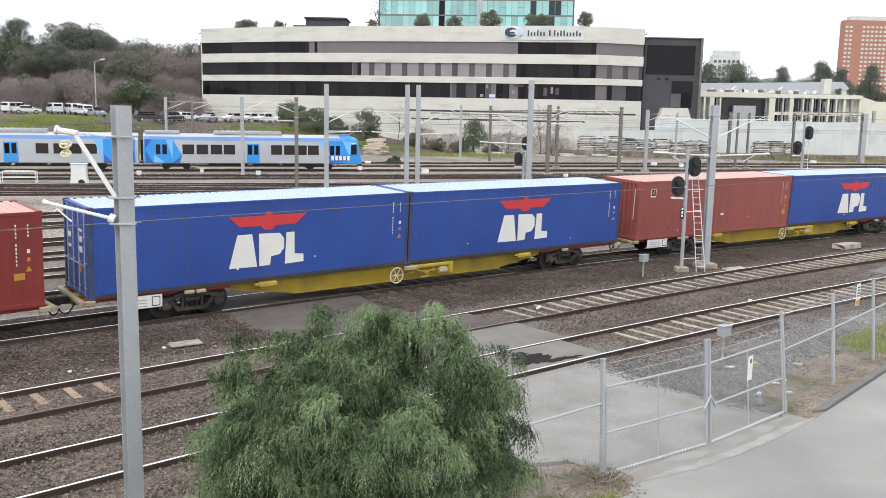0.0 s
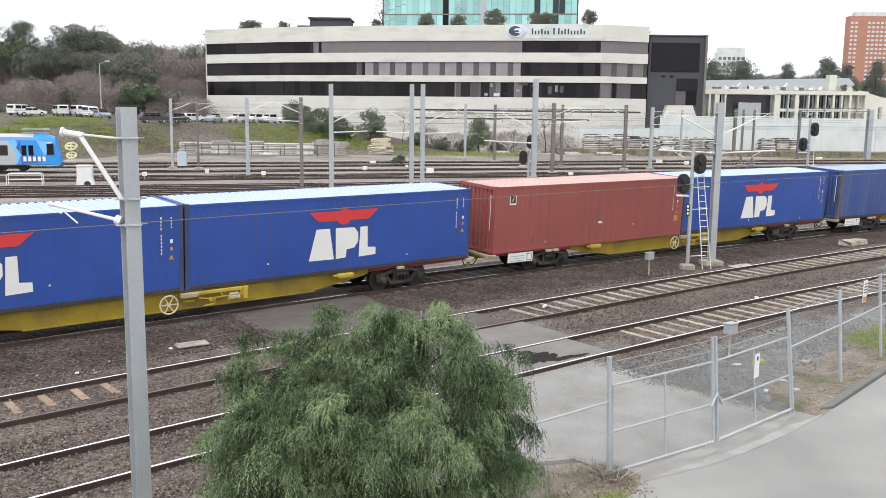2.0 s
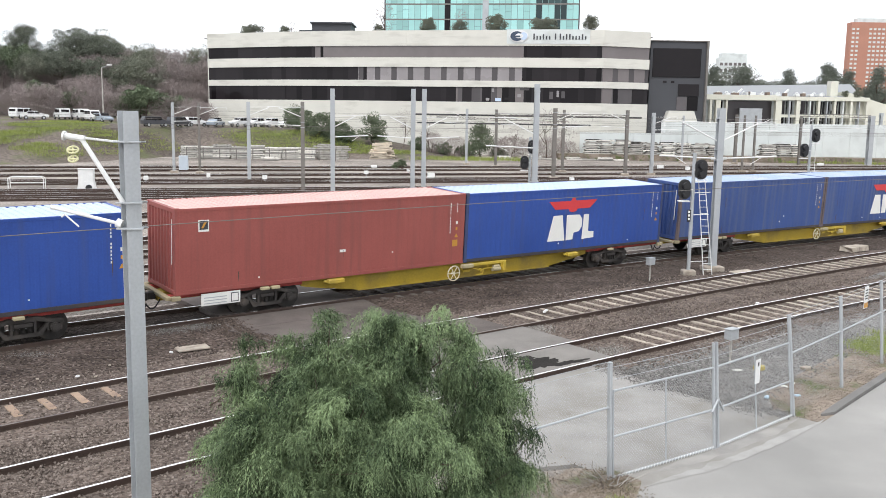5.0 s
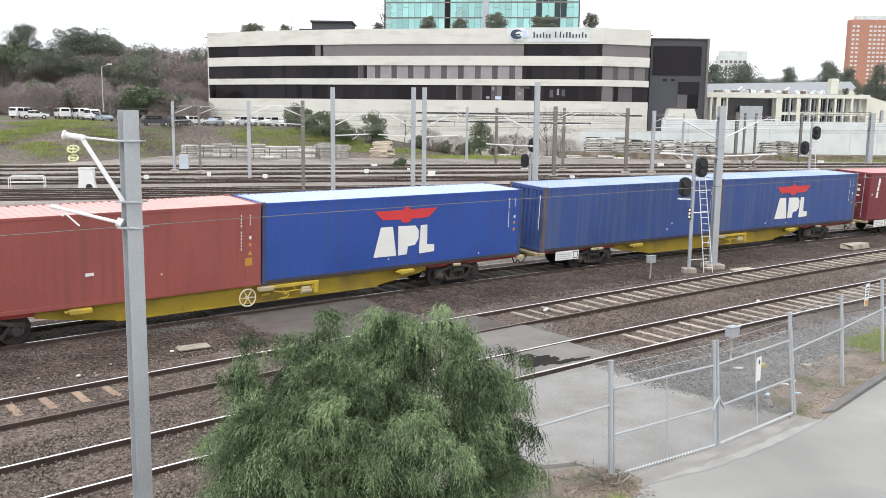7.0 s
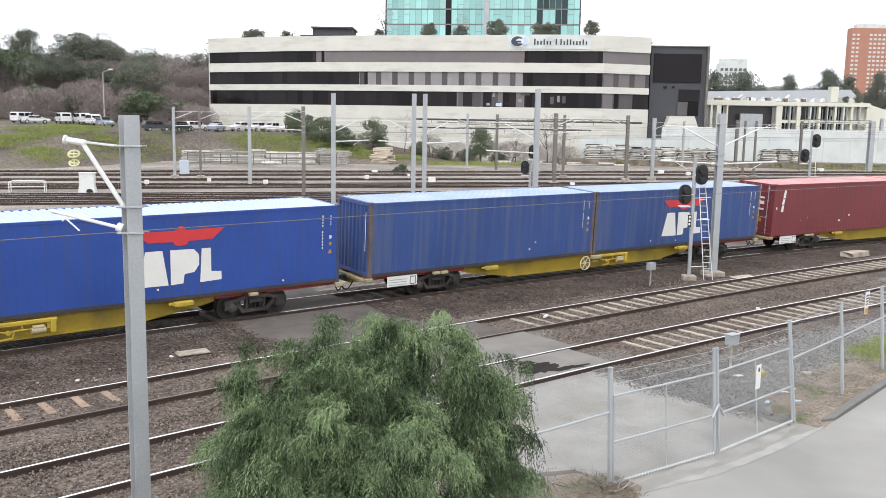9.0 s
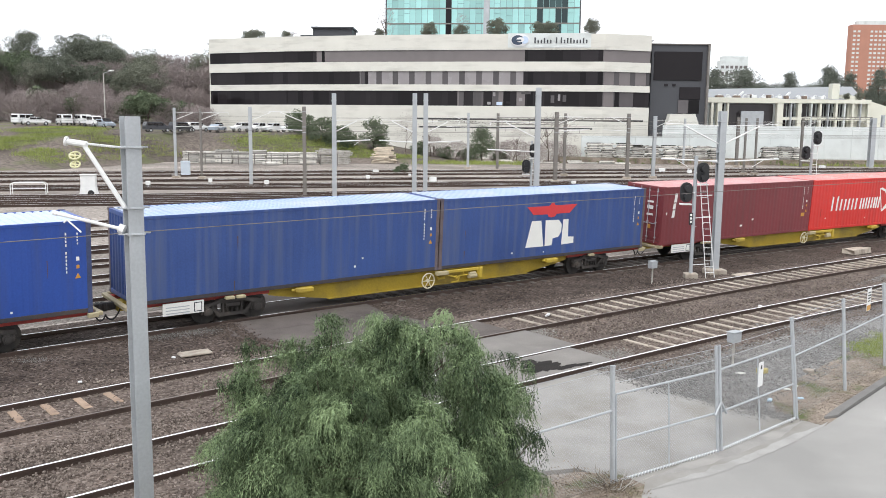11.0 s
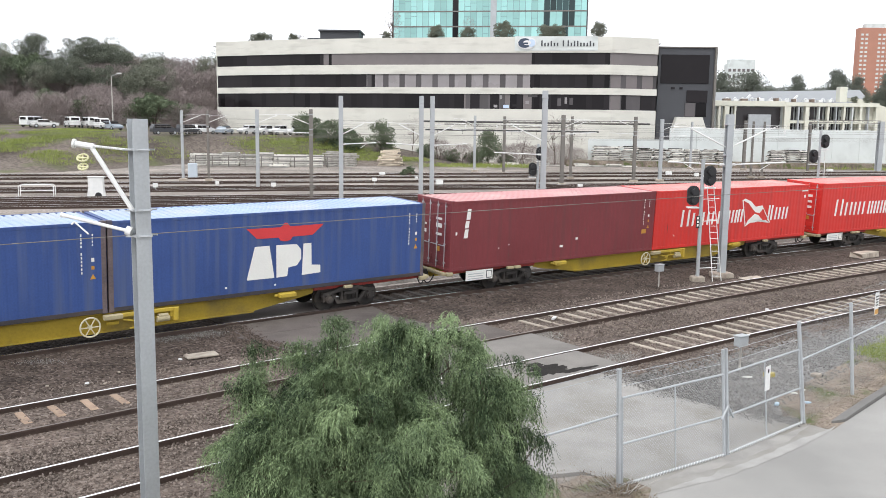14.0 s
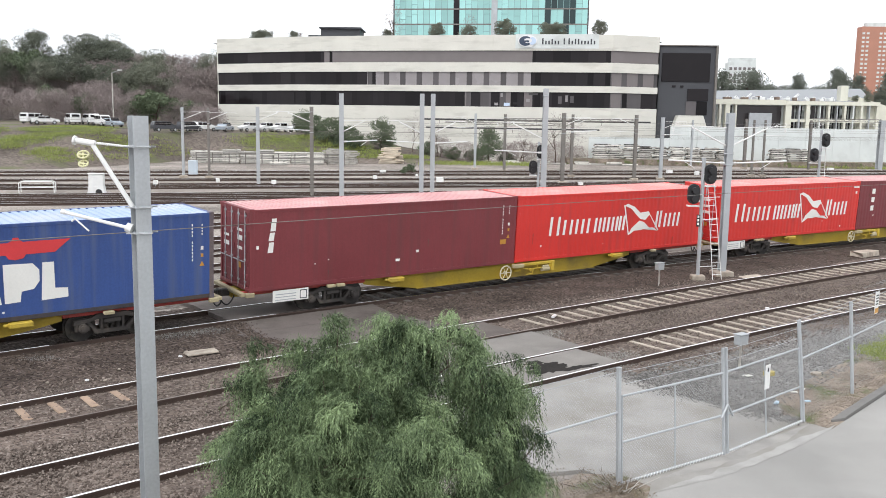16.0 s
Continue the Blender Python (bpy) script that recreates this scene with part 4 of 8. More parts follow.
def fence_rod(bm, u0, z0, u1, z1, r, off=0.0):
    n = max(1, int(abs(u1 - u0) / 1.6))
    for i in range(n):
        f, g = i / n, (i + 1) / n
        rod(bm, fence_at(u0 + (u1 - u0) * f, z0 + (z1 - z0) * f, off), fence_at(u0 + (u1 - u0) * g, z0 + (z1 - z0) * g, off), r, 8)


def chain_fence(u0, u1, posts, rails, height, label):
    f = group_at("chain_link_fence")
    tagged(f, label, "fence", "railway boundary fence")
    for u in posts:
        bm = bmesh.new()
        fence_rod(bm, u, GROUND_Z - 0.1, u, height, 0.048)
        fence_rod(bm, u, height, u, height + 0.03, 0.055)
        part("post", bm, GALV, f)
    for z in rails:
        for a, b in zip(posts[:-1], posts[1:]):
            bm = bmesh.new()
            rod(bm, fence_at(a, z), fence_at(b, z), 0.024, 8)
            part("rail", bm, GALV, f)
    bm = bmesh.new()
    mesh_panel(bm, u0, u1, -0.1, height - 0.05)
    part("chain_mesh", bm, GALV, f)
    for z in (height + 0.12, height + 0.02):
        bm = bmesh.new()
        fence_rod(bm, u0, z - 0.08, u1, z - 0.08, 0.005)
        part("strand_wire", bm, GALV, f)
    return f


def gate(u0, u1, hinge, label):
    g = group_at("chain_link_gate")
    tagged(g, label, "gate", "railway boundary fence")
    lo, hi = -0.09, 1.63
    for u in (u0, u1):
        bm = bmesh.new()
        fence_rod(bm, u, lo - 0.04, u, hi if u == hinge else 2.16, 0.022 if u == hinge else 0.034)
        part("stile", bm, GALV, g)
    for z in (lo, 0.72, hi):
        bm = bmesh.new()
        fence_rod(bm, u0, z, u1, z, 0.024)
        part("gate_rail", bm, GALV, g)
    bm = bmesh.new()
    fence_rod(bm, (u0 + u1) / 2, lo, (u0 + u1) / 2, hi, 0.016)
    part("stay", bm, GALV, g)
    for z in (1.86, 2.1):
        bm = bmesh.new()
        fence_rod(bm, u0, z, u1, z, 0.005)
        part("strand_wire", bm, GALV, g)
    bm = bmesh.new()
    mesh_panel(bm, u0, u1, lo, hi)
    part("chain_mesh", bm, GALV, g)
    # mesh ties laced along the bottom rail
    for i in range(int((u1 - u0) / 0.09)):
        u = u0 + 0.05 + i * 0.09
        bm = bmesh.new()
        rod(bm, fence_at(u, lo - 0.03, -0.03), fence_at(u + 0.03, lo + 0.035, -0.03), 0.009, 5)
        part("mesh_tie", bm, WHITE_STEEL, g)
    return g


chain_fence(-4.6, -0.06, [-4.5, 0.0], [1.33], 2.18, "galvanised chain-link fence behind the pepper tree")
gate(0.09, 3.12, 0.09, "galvanised chain-link gate leaf on the service road")
gate(3.24, 6.44, 6.44, "galvanised chain-link gate leaf with white sign plate")
chain_fence(6.52, 32.0, [6.52, 9.81, 13.2, 16.6, 20.0, 23.4, 26.8, 30.2], [1.37], 2.26, "galvanised chain-link fence along the road kerb")
bm = bmesh.new()
fence_rod(bm, 3.18, 0.1, 3.18, 0.95, 0.02, -0.06)
fence_rod(bm, 2.98, 0.7, 3.18, 0.95, 0.026, -0.06)
fence_rod(bm, 3.18, 0.95, 3.38, 0.68, 0.026, -0.06)
tagged(part("gate_latch", bm, GALV), "rusty steel latch chained across the gate", "latch")


def on_fence(u, off, z):
    return pose(*fence_at(u, z, off), 0, 0, fence_row(u)[3])


bm = bmesh.new()
box(bm, -0.1, 0.1, -0.006, 0.006, 0, 0.56, 0.004)
sign = part("fence_sign", bm, WHITE_STEEL, m=on_fence(4.82, -0.05, 0.98))
tagged(sign, "white upright sign plate wired to the gate", "sign")
for z in (0.4,):
    bm = bmesh.new()
    box(bm, -0.025, 0.03, -0.012, -0.007, z, z + 0.09)
    part("word_bar", bm, BLACK_STEEL, sign)
bm = bmesh.new()
box(bm, -0.16, 0.16, -0.006, 0.006, 0, 0.62, 0.004)
sign = part("fence_sign", bm, WHITE_STEEL, m=on_fence(11.6, -0.05, 1.72))
tagged(sign, "white and yellow notice plate on the fence", "sign")
bm = bmesh.new()
box(bm, -0.15, 0.15, -0.012, -0.007, 0.02, 0.16)
part("yellow_band", bm, MARK_AMBER, sign)
for z in (0.5, 0.42, 0.34, 0.26):
    bm = bmesh.new()
    box(bm, -0.1, 0.1, -0.012, -0.007, z, z + 0.035)
    part("word_bar", bm, BLACK_STEEL, sign)

# kerb
bm = bmesh.new()
ks = [7.05, 7.2, 7.4] + [7.7 + i * 1.2 for i in range(24)]
strip(bm, [fence_line(u, -0.46) for u in ks], [fence_line(u, -0.66 + max(0.0, 7.4 - u) * 0.5) for u in ks], GROUND_Z, -0.045)
for v in bm.verts:
    if v.co.z > -0.1 and v.co.y < 21.2:
        v.co.z -= 0.06 * (21.2 - v.co.y)
tagged(part("kerb", bm, KERB_MAT), "dark concrete kerb along the road", "kerb", kind="structure")

sticks = group_at("dry_sticks", pose(*fence_line(-0.25, -0.1), -0.12))
tagged(sticks, "heap of grey dry sticks at the gate post", "sticks")
rnd = random.Random(12)
for i in range(26):
    bm = bmesh.new()
    x, y = rnd.gauss(0, 0.25), rnd.gauss(0, 0.18)
    a, l, up = rnd.uniform(0, 6.28), rnd.uniform(0.15, 0.5), rnd.uniform(0.0, 0.8)
    rod(bm, (x, y, 0.0), (x + l * math.cos(a), y + l * math.sin(a) * 0.6, 0.03 + l * up), 0.008, 5, 0.004)
    part("stick", bm, TIMBER if i % 2 else BARK, sticks)

# meter box on a post behind the gate
jb = group_at("trackside_box", pose(8.2, 25.1, 0, 0, 0, 35))
tagged(jb, "small grey trackside cabinet on a short post", "cabinet")
bm = bmesh.new()
box(bm, -0.19, 0.19, -0.12, 0.12, 0.58, 0.88, 0.02)
box(bm, -0.21, 0.21, -0.14, 0.14, 0.88, 0.9, 0.01)
part("cabinet", bm, GALV, jb)
bm = bmesh.new()
rod(bm, (0, 0, GROUND_Z - 0.1), (0, 0, 0.6), 0.035, 8)
part("post", bm, TIMBER, jb)
jb2 = copy_thing(jb, pose(8.85, 38.6, -0.05, 0, 0, 35))
jb2["label"] = "small grey trackside cabinet beside the goods line"

# ---- masts and signals ----
def h_column(bm, h, w, z0=GROUND_Z - 0.1):
    """One rolled H section, stood up."""
    a, t = w / 2, 0.018
    out = [(-a, -a), (a, -a), (a, -a + t), (t / 2, -a + t), (t / 2, a - t), (a, a - t), (a, a), (-a, a), (-a, a - t), (-t / 2, a - t), (-t / 2, -a + t), (-a, -a + t)]
    lo = [bm.verts.new((x, y, z0)) for x, y in out]
    hi = [bm.verts.new((x, y, h)) for x, y in out]
    bm.faces.new(lo[::-1])
    bm.faces.new(hi)
    for i in range(12):
        j = (i + 1) % 12
        bm.faces.new((lo[i], lo[j], hi[j], hi[i]))


def insulator(bm, p, d, n=3, r=0.07):
    p, d = Vector(p), Vector(d).normalized()
    for i in range(n):
        rod(bm, p + d * (0.07 * i), p + d * (0.07 * i + 0.025), r, 10)
    rod(bm, p, p + d * (0.07 * n), 0.02, 6)


def mast(x, y, h, w, rz, material, label, arm=0, reach=2.6, footing=False, zt=None, zb=None, both=False):
    m = group_at("catenary_mast", pose(x, y, 0, 0, 0, rz))
    tagged(m, label, "mast", "overhead line masts")
    bm = bmesh.new()
    h_column(bm, h, w)
    part("column", bm, material, m)
    for z in (h - 0.5, h - 1.9, h - 2.4):
        bm = bmesh.new()
        box(bm, -w / 2 - 0.02, w / 2 + 0.02, -w / 2 - 0.02, w / 2 + 0.02, z, z + 0.05, 0.005)
        part("clamp", bm, GALV, m)
    if footing:
        bm = bmesh.new()
        box(bm, -0.45, 0.45, -0.4, 0.4, GROUND_Z - 0.1, 0.08, 0.04)
        part("footing", bm, SLEEPER, m)
    zt, zb = zt or h - 0.55, zb or h - 2.2
    for s in ((-1, 1) if both else (arm,) if arm else ()):
        bm = bmesh.new()
        rod(bm, (s * w / 2, 0, zb + 0.5 * (zt - zb)), (s * reach * 0.64, 0, zt), 0.035, 8)
        part("bracket_arm", bm, WHITE_STEEL, m)
        bm = bmesh.new()
        rod(bm, (s * w / 2, 0, zt), (s * reach * 0.95, 0, zt + 0.08), 0.02, 6)
        part("tie_rod", bm, WHITE_STEEL, m)
        bm = bmesh.new()
        rod(bm, (s * w / 2, 0, zb), (s * reach, 0, zb + 0.12), 0.035, 8)
        part("registration_arm", bm, WHITE_STEEL, m)
        bm = bmesh.new()
        rod(bm, (s * reach * 0.75, 0, zb + 0.08), (s * reach * 0.55, 0, zb - 0.25), 0.015, 6)
        part("steady_arm", bm, WHITE_STEEL, m)
        for p, d in (((s * (w / 2 + 0.05), 0, zb), (s, 0, 0.05)), ((s * reach * 0.95, 0, zt), (0, 0, -1))):
            bm = bmesh.new()
            insulator(bm, p, d)
            part("insulator", bm, WHITE_STEEL, m)
    return m


# the nearest mast with its bracket
def near_mast():
    m = group_at("catenary_mast", pose(-4.675, 12.9, 0))
    tagged(m, "grey galvanised steel mast with white bracket arms", "mast", "overhead line masts")
    bm = bmesh.new()
    h_column(bm, 6.82, 0.225)
    bmesh.ops.rotate(bm, verts=bm.verts, cent=(0, 0, 0), matrix=Matrix.Rotation(radians(40), 3, "Z"))
    part("column", bm, GALV, m)
    for z in (6.36, 5.48, 5.1):
        bm = bmesh.new()
        box(bm, -0.13, 0.13, -0.13, 0.13, z, z + 0.03, 0.005, Matrix.Rotation(radians(40), 4, "Z"))
        part("clamp", bm, GALV, m)
        for s in (-0.13, 0.13):
            bm = bmesh.new()
            rod(bm, (-0.18, s, z + 0.015), (0.2, s, z + 0.015), 0.012, 6)
            part("clamp_bolt", bm, GALV, m)
    bm = bmesh.new()
    rod(bm, (-0.1, -0.05, 5.5), (-0.66, -0.05, 6.4), 0.035, 10)
    rod(bm, (-0.62, -0.05, 6.41), (-0.9, -0.05, 6.45), 0.045, 10)
    rod(bm, (-0.9, -0.05, 6.45), (-0.93, -0.05, 6.455), 0.07, 10)
    part("bracket_arm", bm, WHITE_STEEL, m)
    bm = bmesh.new()
    for i in range(16):
        a, b = i / 16, (i + 0.75) / 16
        rod(bm, (-0.62 + 0.52 * a, -0.05, 6.42 - 0.05 * a), (-0.62 + 0.52 * b, -0.05, 6.42 - 0.05 * b), 0.018, 6)
    part("tie_rod", bm, WHITE_STEEL, m)
    bm = bmesh.new()
    rod(bm, (-0.14, -0.05, 5.18), (-1.1, -0.05, 5.4), 0.026, 10)
    rod(bm, (-0.12, -0.05, 5.17), (-0.2, -0.05, 5.2), 0.07, 10)
    rod(bm, (-1.1, -0.05, 5.4), (-1.16, -0.05, 5.415), 0.036, 8)
    part("registration_arm", bm, WHITE_STEEL, m)
    bm = bmesh.new()
    rod(bm, (-1.01, -0.05, 5.27), (-0.96, -0.05, 5.31), 0.013, 6)
    rod(bm, (-0.96, -0.05, 5.31), (-0.76, -0.05, 5.13), 0.013, 6)
    part("steady_arm", bm, WHITE_STEEL, m)
    bm = bmesh.new()
    for z, big in ((6.25, 0.07), (6.12, 0.06)):
        ring = [Vector((-0.8 + 1.15 * big * math.cos(6.2832 * i / 20), -0.05 + 0.5 * big * math.sin(6.2832 * i / 20), z + 0.7 * big * math.sin(6.2832 * i / 20))) for i in range(21)]
        for p, q in zip(ring[:-1], ring[1:]):
            rod(bm, p, q, 0.014, 8)
        rod(bm, (-0.8, -0.05, z - 0.06), (-0.8, -0.05, z + 0.05), 0.012, 8)
        rod(bm, (-0.86, -0.05, z), (-0.74, -0.05, z), 0.02, 8, 0.008)
    part("insulator", bm, surface("cream glazed porcelain", (0.62, 0.6, 0.36), 0.25, 0, 0.2, 4, 20, 0), m)


near_mast()


def ladder(bm, p0, p1, width, rungs):
    p0, p1 = Vector(p0), Vector(p1)
    w = Vector((width / 2, 0, 0))
    rod(bm, p0 - w, p1 - w * 0.7, 0.02, 6)
    rod(bm, p0 + w, p1 + w * 0.7, 0.02, 6)
    for i in range(rungs):
        f = (i + 1) / (rungs + 1)
        q = p0.lerp(p1, f)
        k = w * (1 - 0.3 * f)
        rod(bm, q - k, q + k, 0.013, 5)


def signal_head(bm, x, y, z, h=0.9, w=0.54):
    poly_prism(bm, [(x + w / 2 * math.cos(a), z + (w / 2 if a > 3.2 else h - w / 2) + w / 2 * math.sin(a)) for a in [6.2832 * (i + 0.5) / 20 for i in range(20)]], y - 0.05, y + 0.1)
    for i in range(2):
        rod(bm, (x, y - 0.34, z + h * (0.28 + 0.42 * i)), (x, y, z + h * (0.28 + 0.42 * i)), 0.14, 12)


def signal_mast(x, y, rz, top, heads, label, lad=(0.35, 0.9)):
    m = group_at("railway_signal", pose(x, y, 0, 0, 0, rz))
    tagged(m, label, "railway signal", "colour light signals")
    bm = bmesh.new()
    rod(bm, (0, 0, GROUND_Z), (0, 0, top), 0.085, 10)
    part("post", bm, GALV, m)
    bm = bmesh.new()
    box(bm, -0.3, 0.3, -0.25, 0.25, GROUND_Z - 0.1, 0.08, 0.04)
    part("footing", bm, SLEEPER, m)
    for hx, hz in heads:
        bm = bmesh.new()
        signal_head(bm, hx, -0.1, hz)
        part("signal_head", bm, BLACK_STEEL, m)
        bm = bmesh.new()
        box(bm, min(0, hx), max(0, hx), -0.1, -0.04, hz + 0.4, hz + 0.46)
        part("head_bracket", bm, WHITE_STEEL, m)
        bm = bmesh.new()
        box(bm, hx - 0.25, hx + 0.25, -0.25, 0.15, hz - 0.12, hz - 0.06, 0.01)
        part("head_shelf", bm, WHITE_STEEL, m)
    bm = bmesh.new()
    ladder(bm, (lad[1], 0, GROUND_Z), (lad[0], 0, top - 1.0), 0.4, 15)
    part("ladder", bm, WHITE_STEEL, m)
    for z in (0.45, 2.6, 3.6):
        bm = bmesh.new()
        rod(bm, (0, 0, z), (lad[0] + 0.45, 0, z + 0.05), 0.018, 6)
        part("ladder_stay", bm, WHITE_STEEL, m)
    return m


sm = signal_mast(10.95, 40.15, 0, 5.4, [(-0.4, 3.32), (0.3, 4.22)], "two-headed colour light signal with white ladder")
bm = bmesh.new()
box(bm, -0.22, -0.06, -0.12, -0.1, 2.3, 2.85, 0.01)
np_ = part("number_plate", bm, BLACK_STEEL, sm)
for z in (2.38, 2.54, 2.7):
    bm = bmesh.new()
    box(bm, -0.18, -0.1, -0.127, -0.122, z, z + 0.1)
    part("plate_bar", bm, MARK_WHITE, np_)
mast(12.4, 41.4, 7.42, 0.3, 10, GALV, "tall galvanised mast beside the signal on a concrete footing", both=True, reach=2.9, footing=True, zt=6.75, zb=5.12)

YARD_MASTS = [
    (-33.0, 105.7, 8.1, 0.3, GALV, 1), (-29.8, 105.3, 8.1, 0.26, GALV_DARK, 1), (-21.7, 95.5, 8.15, 0.36, GALV, 1), (-13.9, 83.4, 8.06, 0.34, GALV_DARK, -1),
    (-8.05, 60.5, 8.62, 0.3, GALV, 1), (-2.6, 60.5, 8.68, 0.28, GALV, -1), (-1.86, 60.5, 8.68, 0.28, GALV, 1), (2.3, 135.2, 8.2, 0.34, GALV, -1),
    (6.5, 130.1, 8.1, 0.36, GALV_DARK, 1), (12.2, 105.8, 8.1, 0.42, GALV_DARK, 1), (15.0, 119.9, 8.1, 0.32, GALV_DARK, 1), (22.4, 114.5, 8.1, 0.38, GALV_DARK, -1),
    (26.2, 116.5, 7.85, 0.4, GALV, 1), (39.6, 153.4, 7.8, 0.3, GALV, 0), (48.3, 152.2, 8.1, 0.45, GALV_DARK, 0), (41.7, 127.9, 7.8, 0.25, GALV_DARK, 0),
    (43.4, 128.3, 7.8, 0.25, GALV_DARK, 1), (56.6, 145.6, 8.0, 0.35, GALV_DARK, 1), (69.6, 149.2, 8.2, 0.8, GALV, -1), (78.8, 165.3, 8.9, 0.5, GALV, 0)]
for x, y, h, w, mt, arm in YARD_MASTS:
    mast(x, y, h, w, 8, mt, "galvanised overhead line mast in the back yard" if mt is GALV else "weathered brown overhead line mast in the back yard",
         arm=arm, reach=2.4 if y < 70 else 3.4, footing=(y > 100), zt=6.8 if y < 70 else None, zb=5.4 if y < 70 else None)
signal_mast(5.3, 60, 0, 5.6, [(-0.36, 3.45), (0.12, 4.5)], "black-headed signal on a white ladder post in the yard", (0.2, 0.2))
mast(5.475, 58.0, 9.04, 0.325, 5, GALV, "tall galvanised signal gantry mast", arm=-1, reach=3.25, zt=6.8, zb=4.94)
signal_mast(24.05, 60, 0, 6.7, [(-0.42, 4.56), (0.28, 5.56)], "two-headed yard signal with black hoods", (0.2, 0.3))


# ---- overhead wires ----
def tube(bm, pts, r, seg=5):
    """One continuous tube through a run of points."""
    rings = []
    for i, p in enumerate(pts):
        d = (pts[min(i + 1, len(pts) - 1)] - pts[max(i - 1, 0)]).normalized()
        u = d.cross(Vector((0, 0, 1))).normalized()
        v = u.cross(d)
        rings.append([bm.verts.new(p + (u * math.cos(6.2832 * k / seg) + v * math.sin(6.2832 * k / seg)) * r) for k in range(seg)])
    for a, b in zip(rings[:-1], rings[1:]):
        for k in range(seg):
            j = (k + 1) % seg
            bm.faces.new((a[k], a[j], b[j], b[k]))


def wire(pts, r, label):
    bm = bmesh.new()
    tube(bm, pts, r)
    return tagged(part("overhead_wire", bm, GALV_DARK), label, "wire", "overhead wires")


def over_track(line, s0, s1, z, d, label, off=0.0, r=0.009, n=24):
    pts = []
    for i in range(n + 1):
        f = i / n
        x, y = line(s0 + (s1 - s0) * f, off)
        pts.append(Vector((x, y, z - d * 4 * f * (1 - f))))
    wire(pts, r, label)


over_track(line_a, 8, 90, 4.6, 0.0, "contact wire above the near track")
for off, z in ((-24.5, 6.0), (-12, 6.4), (-8, 5.4), (0, 5.4), (0, 6.6), (9, 5.4), (9, 6.8), (16, 5.5), (16, 7.3), (20, 7.4)):
    over_track(lambda s, o, k=off: yard(s, k + o), -60, 120, z, 0.2, "thin overhead wire across the yard", 0.0, 0.011)
# ---- suburban train on the back track ----
METRO_BLUE = surface("bright blue train livery", (0.04, 0.30, 0.74), 0.4, 0, 0.06, 0.5, 10, 0)
METRO_PALE = surface("light blue livery facet", (0.2, 0.52, 0.88), 0.4, 0, 0.06, 0.5, 10, 0)
METRO_NAVY = surface("dark blue livery facet", (0.045, 0.13, 0.45), 0.4, 0, 0.06, 0.5, 10, 0)
METRO_GREY = surface("pale silver train body", (0.5, 0.525, 0.55), 0.4, 0.2, 0.06, 0.5, 10, 0)
METRO_STRIPE = surface("pale blue roof edge", (0.22, 0.38, 0.78), 0.4, 0, 0.06, 0.5, 10, 0)
METRO_FRAME = surface("dark window band", (0.05, 0.05, 0.06), 0.3, 0, 0.1, 1, 10, 0)
METRO_GLASS = glass_front("brown-grey train window glass", (0.045, 0.038, 0.036), 0.08, 0.4)
METRO = []
M_LEN = 24.65


